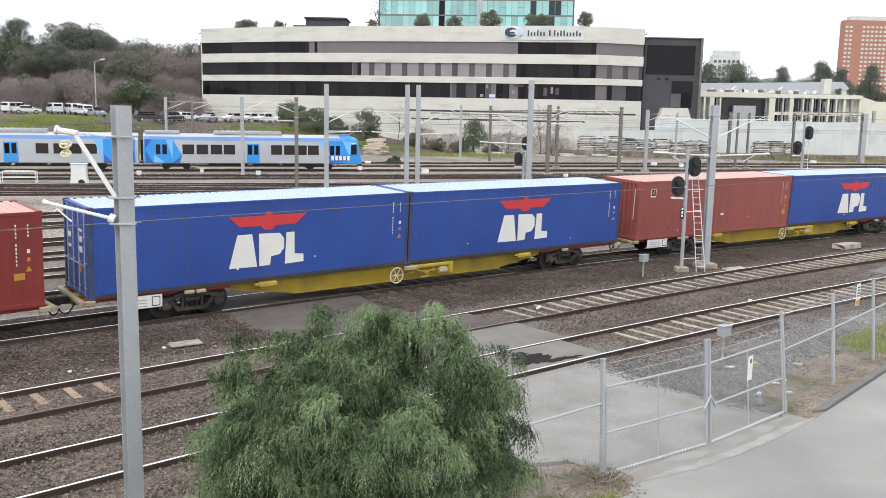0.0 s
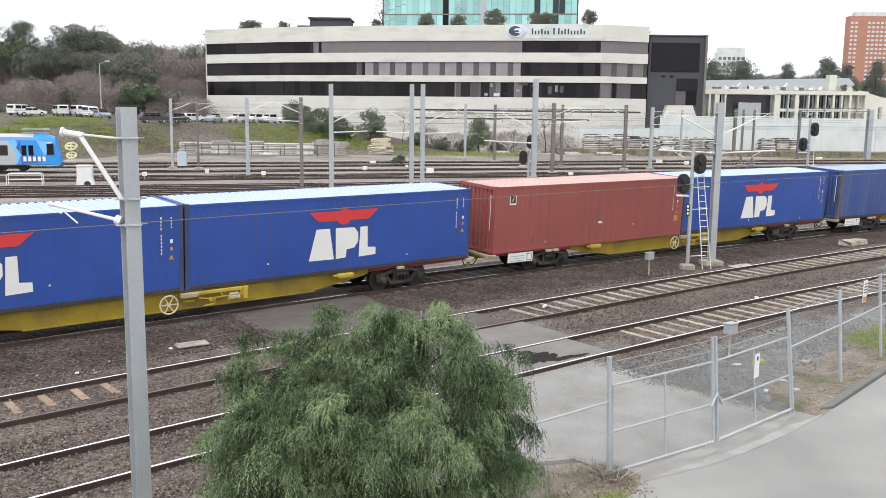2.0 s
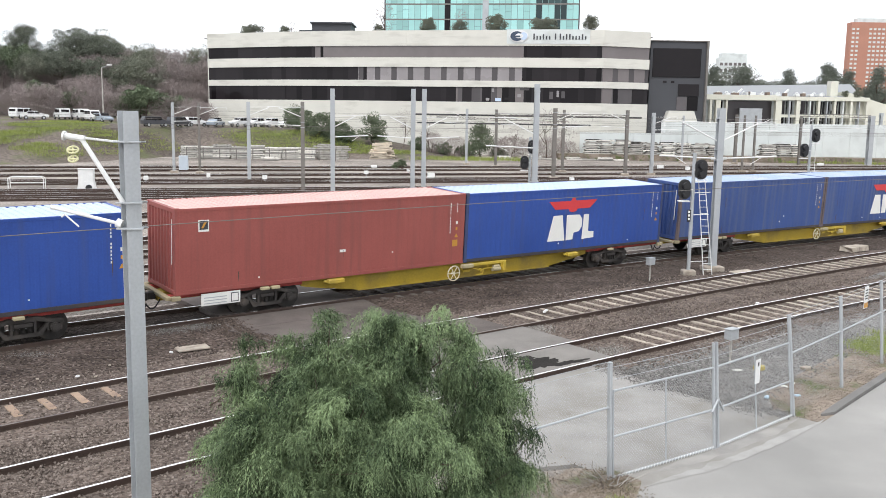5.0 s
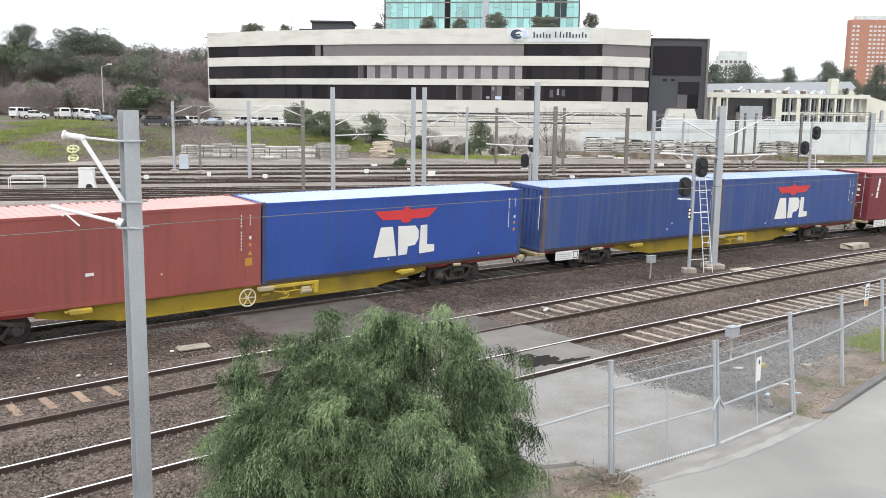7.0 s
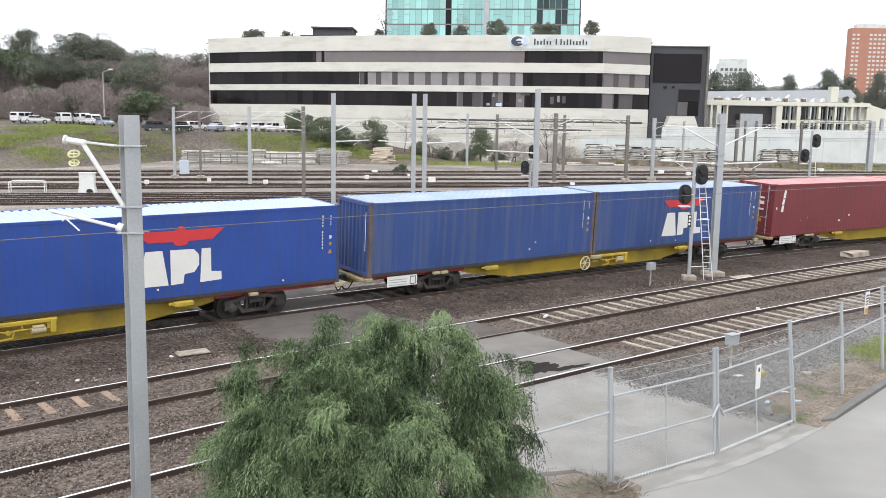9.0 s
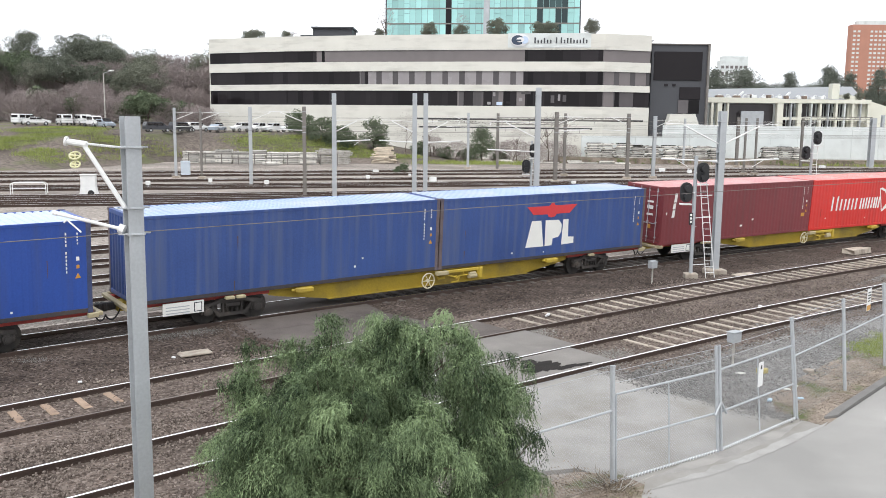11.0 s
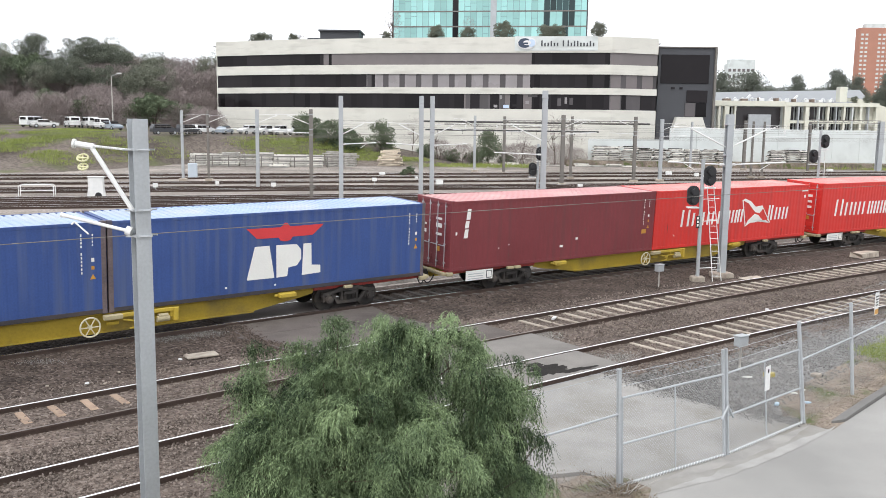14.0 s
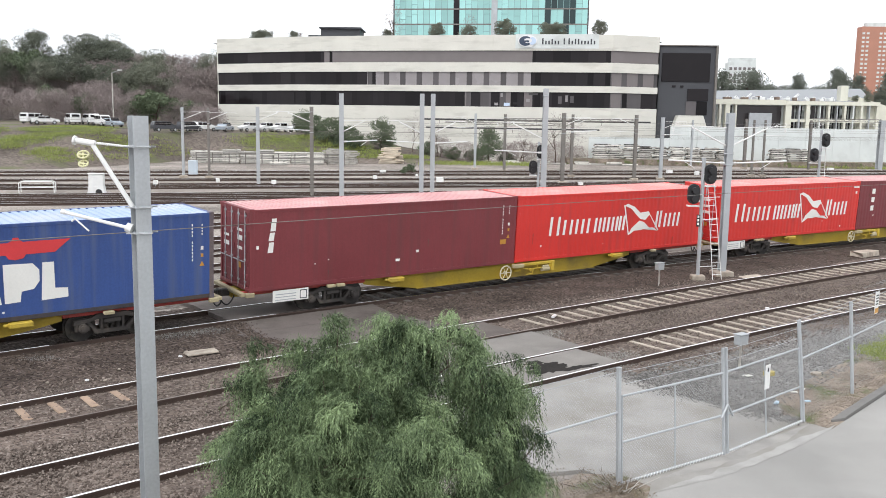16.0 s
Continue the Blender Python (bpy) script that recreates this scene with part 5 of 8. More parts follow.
def metro_car(front):
    c = group_at("train_carriage")
    tagged(c, "silver and blue electric train carriage" + (" with blue cab end" if front else " with blue door ends"), "train carriage", "carriages of the suburban train")
    L = M_LEN
    y = -1.5
    # body with rounded roof, section swept along x, cab end tapering
    sec = [(-1.46, 0.72), (-1.52, 2.2), (-1.5, 3.3), (-1.3, 3.75), (-0.8, 3.98), (0, 4.05), (0.8, 3.98), (1.3, 3.75), (1.5, 3.3), (1.52, 2.2), (1.46, 0.72)]
    bm = bmesh.new()
    xs = [0, 0.25, 0.7, 1.3, 2.0, L - 0.15]
    rings = []
    for x in xs:
        ring = []
        for yy, z in sec:
            d = 0.0
            if front and x < 2.0:
                d = (z - 0.95) / 3.1 * (2.0 - x) * 0.28
                yy *= 1 - 0.12 * ((2.0 - x) / 2.0) ** 2
                if z > 3.2:
                    z -= 0.3 * ((2.0 - x) / 2.0) ** 2
            ring.append(bm.verts.new((-(x + d), yy, z)))
        rings.append(ring)
    for a, b in zip(rings[:-1], rings[1:]):
        for i in range(len(sec) - 1):
            bm.faces.new((a[i], a[i + 1], b[i + 1], b[i]))
    bm.faces.new(rings[0])
    bm.faces.new(rings[-1][::-1])
    part("body", bm, METRO_GREY, c)
    if front:
        bm = bmesh.new()
        rings = []
        for x in (0, 0.25, 0.7, 1.3, 2.0, 2.6):
            ring = []
            for yy, z in sec:
                d = 0.0
                if x < 2.0:
                    d = (z - 0.95) / 3.1 * (2.0 - x) * 0.28
                    yy *= 1 - 0.12 * ((2.0 - x) / 2.0) ** 2
                    if z > 3.2:
                        z -= 0.3 * ((2.0 - x) / 2.0) ** 2
                ring.append(bm.verts.new((-(x + d) + 0.02, yy * 1.012, z + 0.012)))
            rings.append(ring)
        for a, b in zip(rings[:-1], rings[1:]):
            for i in range(len(sec) - 1):
                bm.faces.new((a[i], a[i + 1], b[i + 1], b[i]))
        bm.faces.new(rings[0])
        part("cab_shell", bm, METRO_BLUE, c, "bright blue rounded cab shell")

    def panel(name, x0, x1, z0, z1, material, out=0.025, label=""):
        bm = bmesh.new()
        box(bm, -x1, -x0, -1.5 - out, -1.46, z0, z1, 0.008)
        return part(name, bm, material, c, label)

    panel("roof_stripe", 2.0, L - 0.2, 3.34, 3.72, METRO_STRIPE, 0.012)
    panel("sill_stripe", 2.0, L - 0.2, 0.74, 0.8, METRO_FRAME, 0.02)
    doors = (3.18, 12.6, 22.6) if front else (1.9, 12.8, 22.4)
    for dx in doors:
        d = panel("door", dx - 0.7, dx + 0.7, 0.85, 3.0, METRO_BLUE, 0.03, "bright blue sliding doors")
        for k in (-0.58, 0.1):
            bm = bmesh.new()
            box(bm, -(dx + k + 0.5), -(dx + k), -1.54, -1.5, 1.75, 2.85, 0.02)
            part("door_window", bm, GLASS_DARK, d)
    for x0 in (5.1, 6.5, 7.85, 9.33, 14.62, 16.05, 17.58, 19.1) if front else (4.25, 5.8, 7.35, 9.1, 15.2, 16.7, 18.2, 19.7):
        panel("window", x0, x0 + 1.26, 1.77, 2.86, METRO_GLASS, 0.022)
    if front:
        panel("livery_panel", 1.3, 4.3, 0.82, 3.4, METRO_BLUE, 0.02)
        for i in range(5):
            panel("word_bar", 1.45 + 0.47 * i, 1.75 + 0.47 * i, 1.15, 1.66, MARK_WHITE, 0.05)
        for pts, mt in (([(-1.5, 1.7), (-0.8, 3.2), (-2.3, 3.4)], METRO_PALE), ([(-4.3, 0.84), (-3.8, 1.9), (-4.3, 3.38)], METRO_PALE), ([(-4.3, 3.4), (-5.1, 3.4), (-4.3, 1.9)], METRO_PALE),
                        ([(-3.9, 3.4), (-4.3, 2.6), (-3.75, 1.8)], METRO_NAVY), ([(-1.5, 1.1), (-1.4, 1.7), (-3.9, 1.7), (-3.8, 0.84)], METRO_NAVY)):
            bm = bmesh.new()
            poly_prism(bm, pts, -1.532, -1.5)
            part("livery_facet", bm, mt, c)
        bm = bmesh.new()
        box(bm, 0.0, 0.06, -1.1, 1.1, 0, 1.05, 0.02)
        part("windscreen", bm, GLASS_DARK, c, m=pose(-0.36, 0, 2.2, 0, -15))
        panel("cab_window", 0.62, 1.3, 1.85, 3.0, GLASS_DARK, 0.035)
        panel("destination_light", 0.75, 1.2, 3.1, 3.22, MARK_WHITE, 0.036)
        bm = bmesh.new()
        box(bm, -0.2, 0.1, -1.2, 1.2, 0.5, 1.0, 0.08)
        part("front_skirt", bm, CAR_DARK, c)
        bm = bmesh.new()
        for a, b in (((-1.2, 0, 4.05), (-2.4, 0, 4.5)), ((-2.4, 0, 4.5), (-1.1, 0, 4.62)), ((-3.7, -0.5, 4.15), (-1.3, -0.5, 4.15))):
            rod(bm, a, b, 0.05, 6)
        box(bm, -3.8, -1.1, -0.7, 0.7, 4.5, 4.58)
        part("pantograph", bm, GALV, c)
    else:
        panel("livery_panel", 0.3, 3.6, 0.82, 3.4, METRO_BLUE, 0.02)
        for pts, mt in (([(-3.6, 0.82), (-4.6, 3.4), (-3.6, 3.4)], METRO_PALE), ([(-0.4, 0.82), (-0.4, 2.2), (-1.4, 0.82)], METRO_NAVY), ([(-2.7, 0.82), (-3.5, 1.7), (-3.6, 0.82)], METRO_NAVY)):
            bm = bmesh.new()
            poly_prism(bm, pts, -1.532, -1.5)
            part("livery_facet", bm, mt, c)
    panel("livery_panel", 21.4, L - 0.2, 0.82, 3.4, METRO_BLUE, 0.02)
    for pts, mt in (([(-20.4, 1.7), (-21.4, 0.82), (-21.4, 3.4)], METRO_BLUE), ([(-20.4, 1.7), (-20.7, 0.82), (-21.4, 0.82)], METRO_NAVY), ([(-24.3, 0.84), (-24.3, 2.2), (-23.5, 0.84)], METRO_NAVY),
                    ([(-21.4, 3.38), (-21.4, 1.2), (-22.1, 3.38)], METRO_PALE), ([(-23.6, 3.38), (-24.3, 2.4), (-24.3, 3.38)], METRO_NAVY), ([(-22.2, 0.84), (-23.4, 0.84), (-23.4, 1.7)], METRO_PALE)):
        bm = bmesh.new()
        poly_prism(bm, pts, -1.533, -1.5)
        part("livery_facet", bm, mt, c)
    bm = bmesh.new()
    box(bm, -16.9, -9.3, -0.9, 0.9, 4.0, 4.38, 0.06)
    ru = part("roof_unit", bm, GALV, c)
    for i in range(12):
        bm = bmesh.new()
        box(bm, -16.7 + i * 0.62, -16.4 + i * 0.62, -0.85, 0.85, 4.38, 4.44)
        part("vent_slat", bm, GALV, ru)
    bm = bmesh.new()
    box(bm, -L + 0.3, -20.6, -0.9, 0.9, 4.0, 4.34, 0.06)
    part("roof_unit", bm, GALV, c)
    for x in (4.9, L - 3.6):
        bm = bmesh.new()
        box(bm, -x - 1.5, -x + 1.5, -1.2, 1.2, 0.35, 0.75, 0.05)
        for a in (-1.1, 1.1):
            rod(bm, (-x + a, -1.0, 0.45), (-x + a, -0.85, 0.45), 0.43, 20)
            rod(bm, (-x + a, 0.85, 0.45), (-x + a, 1.0, 0.45), 0.43, 20)
        part("bogie", bm, BOGIE, c)
    bm = bmesh.new()
    for x0, x1 in ((6.2, 9.0), (9.6, 12.5), (13.2, 17.5)):
        box(bm, -x1, -x0, -1.25, 1.25, 0.42, 0.92, 0.05)
    part("underfloor_box", bm, BOGIE, c)
    bm = bmesh.new()
    box(bm, -L + 0.05, -L - 0.35 + 0.2, -0.7, 0.7, 1.0, 3.3)
    part("gangway", bm, RUBBER, c)
    return c


METRO = [(metro_car(True), 0.0), (metro_car(False), M_LEN + 0.4), (metro_car(False), 2 * (M_LEN + 0.4))]


def metro_pose(t, dx):
    s = METRO_S(t) - dx
    x, y = yard(s, 0.0)
    return pose(x, y, 0, 0, 0, 17)


def METRO_S(t):
    return -15.2 * t - 0.8 * t * t


# ---- background: bank, office building, skyline ----
def bank_height(x, y):
    """The embankment: its foot swings back where the sleeper stacks stand."""
    top = 5.2 - 0.5 * smooth((x + 60) / 10) if x < -25 else max(0.0, 4.7 * (1 - (x + 25) / 26))
    k = smooth((x + 58) / 14)
    foot, run = 116 + 32 * k, 24 - 11 * k
    return GROUND_Z - 0.04 + top * smooth((y - foot) / run) + 0.6 * smooth((y - foot - run) / 18) * (1 - smooth((x + 64) / 10))


bm = bmesh.new()
xs = [-420, -300, -220, -170] + [-140 + 3 * i for i in range(48)]
ys = [112 + 2.5 * i for i in range(28)] + [195, 230, 300, 420]
g = []
for y in ys:
    row = []
    for x in xs:
        z = bank_height(x, y)
        if 0.3 < z < 4.6:
            z += 0.25 * noise.noise((x * 0.15, y * 0.15, 0)) + 0.1 * noise.noise((x * 0.6, y * 0.6, 2))
        row.append(bm.verts.new((x, y, z)))
    g.append(row)
for j in range(len(ys) - 1):
    for i in range(len(xs) - 1):
        bm.faces.new((g[j][i], g[j][i + 1], g[j + 1][i + 1], g[j + 1][i]))
tagged(part("grass_bank", bm, BANK, smooth=True), "earth embankment with patches of green grass", "embankment", kind="structure")


def facade_quad(bm, a, b, z0, z1, t):
    """A wall slab from plan point a to b, t thick to the back."""
    a, b = Vector(a), Vector(b)
    d = (b - a).normalized()
    n = Vector((-d.y, d.x)) * t
    vs = []
    for z in (z0, z1):
        vs.append([bm.verts.new((*p, z)) for p in (a, b, b + n, a + n)])
    lo, hi = vs
    bm.faces.new(lo[::-1])
    bm.faces.new(hi)
    for i in range(4):
        j = (i + 1) % 4
        bm.faces.new((lo[i], lo[j], hi[j], hi[i]))


def lerp2(a, b, f):
    return (a[0] + (b[0] - a[0]) * f, a[1] + (b[1] - a[1]) * f)


CAR_PALE = surface("pale blue sign enamel", (0.5, 0.6, 0.75), 0.4, 0, 0.1, 1, 10, 0)
SIGN_NAVY = surface("dark navy sign paint", (0.04, 0.06, 0.1), 0.5, 0, 0.1, 1, 10, 0)


def office():
    o = group_at("office_building")
    tagged(o, "long cream stone office building with dark ribbon windows", "office building")
    plan = [(-51.6, 190.0), (-34.0, 182.0), (-16.5, 177.0), (6.0, 172.6), (28.2, 169.4), (37.5, 172.6)]
    bands_z = [(-0.3, 9.92), (12.75, 13.95), (16.48, 18.28), (20.5, 23.4)]
    glass = [(18.28, 20.5), (13.95, 16.48), (9.92, 12.75)]
    for k, (z0, z1) in enumerate(bands_z):
        for a, b in zip(plan[:-1], plan[1:]):
            n = 3
            for i in range(n):
                bm = bmesh.new()
                facade_quad(bm, lerp2(a, b, i / n + 0.0002), lerp2(a, b, (i + 1) / n - 0.0002), z0, z1, 0.8)
                part("stone_panel", bm, STONE, o)
    dark_spans = [[(-99, -27.5), (-26.4, -25.8), (13.4, 27.9)], [(-99, -18.6), (-17.6, -16.9), (13.2, 27.95)],
                  [(-99, 0.7), (1.9, 3.7), (5.7, 7.4), (9.5, 12.0), (13.6, 28.0), (30.5, 31.5), (34.3, 39.0)]]
    rnd = random.Random(6)
    for row, ((z0, z1), dark) in enumerate(zip(glass, dark_spans)):
        # each storey: edges of the panes along the front, narrow and wide by turns below the top one
        cuts = [x for span in dark for x in span]
        for i in range(32):
            x = -51.0 + 3.25 * i
            cuts += [x, x + 1.08] if row else [x]
        for k in range(len(plan) - 1):
            u, v = plan[k][0], plan[k + 1][0]
            edges = [u] + sorted(c for c in cuts if u + 0.15 < c < v - 0.15) + [v]
            for x0, x1 in zip(edges[:-1], edges[1:]):
                if x1 - x0 < 0.02:
                    continue
                x = (x0 + x1) / 2
                a, b = lerp2(plan[k], plan[k + 1], (x0 - u) / (v - u)), lerp2(plan[k], plan[k + 1], (x1 - u) / (v - u))
                d = Vector(b) - Vector(a)
                n = Vector((-d.y, d.x)).normalized() * 0.25
                narrow = (x + 51.0) % 3.25 < 1.08
                # grey panes beside the dark spans paint in what the glass reflects
                if any(p <= x <= q for p, q in dark):
                    tint = GLASS_DARK
                elif row == 0:
                    tint = GLASS_GREY
                elif row == 1:
                    tint = GLASS_MID if narrow else GLASS_PALE if x < 14 else GLASS_GREY
                else:
                    tint = rnd.choice((GLASS_MID, GLASS_MID, GLASS_GREY))
                bm = bmesh.new()
                facade_quad(bm, Vector(a) + n, Vector(b) + n, z0, z1, 0.1)
                part("window_pane", bm, tint, o)
    # blinds, desks and screens close behind the lowest windows
    for f, w, z, h, mt in ((0.02, 0.03, 10.2, 0.5, GLASS_PALE), (0.07, 0.02, 11.8, 0.7, GLASS_PALE), (0.1, 0.05, 10.1, 0.6, CAR_PALE), (0.18, 0.06, 10.4, 0.4, GLASS_DARK), (0.29, 0.03, 10.9, 0.6, GLASS_PALE),
                           (0.31, 0.08, 12.2, 0.4, GLASS_MID), (0.56, 0.03, 10.6, 1.4, GLASS_MID), (0.62, 0.02, 11.0, 1.2, GLASS_PALE), (0.66, 0.03, 10.8, 1.3, GLASS_MID)):
        bm = bmesh.new()
        a, b = Vector(lerp2(plan[3], plan[4], f)), Vector(lerp2(plan[3], plan[4], f + w))
        n = Vector((-(b - a).y, (b - a).x)).normalized() * 0.2
        facade_quad(bm, a + n, b + n, z, z + h, 0.03)
        part("window_blind", bm, mt, o)
    bm = bmesh.new()
    back = [(p[0] * 1.02, p[1] + 0.9) for p in plan]
    vs = [bm.verts.new((*p, 22.6)) for p in back] + [bm.verts.new((40, 230, 22.6)), bm.verts.new((-52, 235, 22.6))]
    bm.faces.new(vs)
    part("roof", bm, GALV_DARK, o)
    bm = bmesh.new()
    facade_quad(bm, (-51.6, 235), (-51.6, 190.2), -0.3, 23.4, 0.5)
    part("side_wall", bm, STONE, o)
    # sign on the parapet: pale oval and grey bars
    def sign_at(f0, f1, z0, z1, material, name, out):
        bm = bmesh.new()
        a, b = lerp2(plan[3], plan[4], f0), lerp2(plan[3], plan[4], f1)
        d = (Vector(b) - Vector(a)).normalized()
        n = Vector((d.y, -d.x)) * out
        facade_quad(bm, Vector(a) + n, Vector(b) + n, z0, z1, 0.06)
        return part(name, bm, material, o)
    sign_at(0.188, 0.882, 20.86, 23.5, WHITE_WALL, "sign_board", 0.12)
    # two words and an initial as plain bars
    for x0, tall in ((0.411, "Axxlxx"), (0.59, "A"), (0.63, "Axllxxxlx")):
        for i, k in enumerate(tall):
            x = x0 + 0.0262 * i
            sign_at(x, x + 0.012, 21.63, 21.63 + {"A": 1.1, "l": 1.0, "x": 0.66}[k], CAR_DARK, "word_bar", 0.2)
    cx, cy = lerp2(plan[3], plan[4], 0.284)
    for rx, rz_, mt, out, cz, dx in ((1.8, 1.14, CAR_WHITE, 0.25, 22.24, 0), (1.2, 0.9, SIGN_NAVY, 0.32, 22.24, -0.4), (0.76, 0.45, CAR_WHITE, 0.38, 22.29, 0.05), (0.68, 0.7, CAR_PALE, 0.36, 22.24, 0.9)):
        bm = bmesh.new()
        pts = [(rx * math.cos(6.2832 * i / 24) + dx, rz_ * math.sin(6.2832 * i / 24)) for i in range(24)]
        poly_prism(bm, pts, -0.04, 0.04)
        part("sign_oval", bm, mt, o, m=pose(cx + 0.1, cy - out, cz, 0, 0, -6))
    bm = bmesh.new()
    box(bm, -0.7, 0.25, -0.03, 0.03, -0.16, 0.14)
    part("sign_bar", bm, SIGN_NAVY, o, m=pose(cx + 0.1, cy - 0.45, 22.19, 0, 0, -6))
    # rooftop hut
    bm = bmesh.new()
    box(bm, -29.6, -21.4, 190, 198, 22.6, 25.9)
    box(bm, -29.9, -21.1, 189.5, 198.5, 25.9, 26.2)
    box(bm, -32.0, -21.0, 188.5, 198, 22.6, 24.4)
    part("plant_room", bm, DARK_CLAD, o)
    # dark end block
    e = group_at("stair_block")
    e.parent = o
    for nm, mt, q in (("wall", DARK_CLAD, (37.9, 48.9, 174.0, 190, -0.3, 22.0)), ("window", GLASS_DARK, (38.4, 47.6, 173.8, 174.3, 15.2, 20.6)),
                      ("window", GLASS_DARK, (43.5, 47.5, 173.8, 174.3, 11.6, 13.9)), ("window", GLASS_MID, (43.3, 45.3, 173.8, 174.3, 8.9, 11.5)), ("window", GLASS_DARK, (45.4, 47.4, 173.8, 174.3, 8.9, 11.5)),
                      ("vent", GLASS_DARK, (40.5, 41.2, 173.8, 174.3, 14.1, 14.5)), ("vent", GLASS_DARK, (42.1, 42.7, 173.8, 174.3, 14.1, 14.5)),
                      ("end_fin", GALV_DARK, (48.55, 48.95, 173.4, 174.2, -0.3, 22.1)), ("coping", GALV_DARK, (37.8, 48.9, 173.7, 174.1, 21.9, 22.1))):
        bm = bmesh.new()
        x0, x1, y0, y1, z0, z1 = q
        box(bm, x0, x1, y0, y1, z0, z1, 0.03)
        part(nm, bm, mt, e)
    bm = bmesh.new()
    poly_prism(bm, [(40.6, 6.0), (47.2, 6.0), (46.2, 8.8), (41.4, 8.8)], 171.6, 173.9)
    part("canopy", bm, STONE, e)
    return o


office()


TOWER_FRAME = surface("grey-green aluminium glazing bar", (0.2, 0.33, 0.33), 0.5, 0.2, 0.1, 1, 10, 0)


def tower():
    t = group_at("glass_tower")
    tagged(t, "teal glass office tower behind the stone building", "tower building")
    t.matrix_basis = pose(-17.4, 232, 0, 0, 0, -7)
    length, cols, floor_h = 48.9, 32, 3.75
    w = length / cols
    bm = bmesh.new()
    box(bm, 0, length, 0.3, 30, 0, 48)
    part("core", bm, DARK_CLAD, t)
    panes = {}
    for mt in (GLASS_TEAL, GLASS_DARK, GLASS_TEAL_DEEP):
        bm = bmesh.new()
        box(bm, -w / 2 + 0.02, w / 2 - 0.02, -0.05, 0.2, 0.16, floor_h - 0.16)
        panes[mt] = mesh_of("pane", bm, mt)
    rows = [23.9 + floor_h * i for i in range(7)]
    # a dark reflection, painted as deeper teal panes in these bays
    shaded = {1: (25, 26, 28), 2: (25, 28, 29), 3: (25, 26, 27, 28, 29), 4: (25, 27, 29)}
    for j, z in enumerate(rows):
        for i in range(cols):
            mt = GLASS_TEAL_DEEP if i in shaded.get(j, ()) else GLASS_TEAL
            if i == 10:
                mt = GLASS_DARK
            piece("pane", panes[mt], t, pose((i + 0.5) * w, 0, z))
        bm = bmesh.new()
        box(bm, 0, length, -0.12, 0.3, z - 0.17, z + 0.15)
        part("spandrel", bm, GALV_DARK, t)
        # small opening lights between the tall panes
        for i in (0, 1, 2, 3, 12, 13, 15, 18, 20, 23, 30):
            bm = bmesh.new()
            zz = z + (1.2, 2.0, 2.5)[(i + j) % 3]
            box(bm, i * w, (i + 1) * w, -0.09, 0.1, zz - 0.05, zz + 0.05)
            part("transom", bm, TOWER_FRAME, t)
    for i in range(cols + 1):
        bm = bmesh.new()
        h = 0.17 if i in (0, cols) else 0.06
        box(bm, i * w - h, i * w + h, -0.1, 0.25, 23.0, 48)
        part("mullion", bm, DARK_CLAD if i in (0, cols) else TOWER_FRAME, t)
    bm = bmesh.new()
    box(bm, 24.9, 26.4, -0.4, 0.3, 0, 48)
    part("pier", bm, GALV, t)


tower()


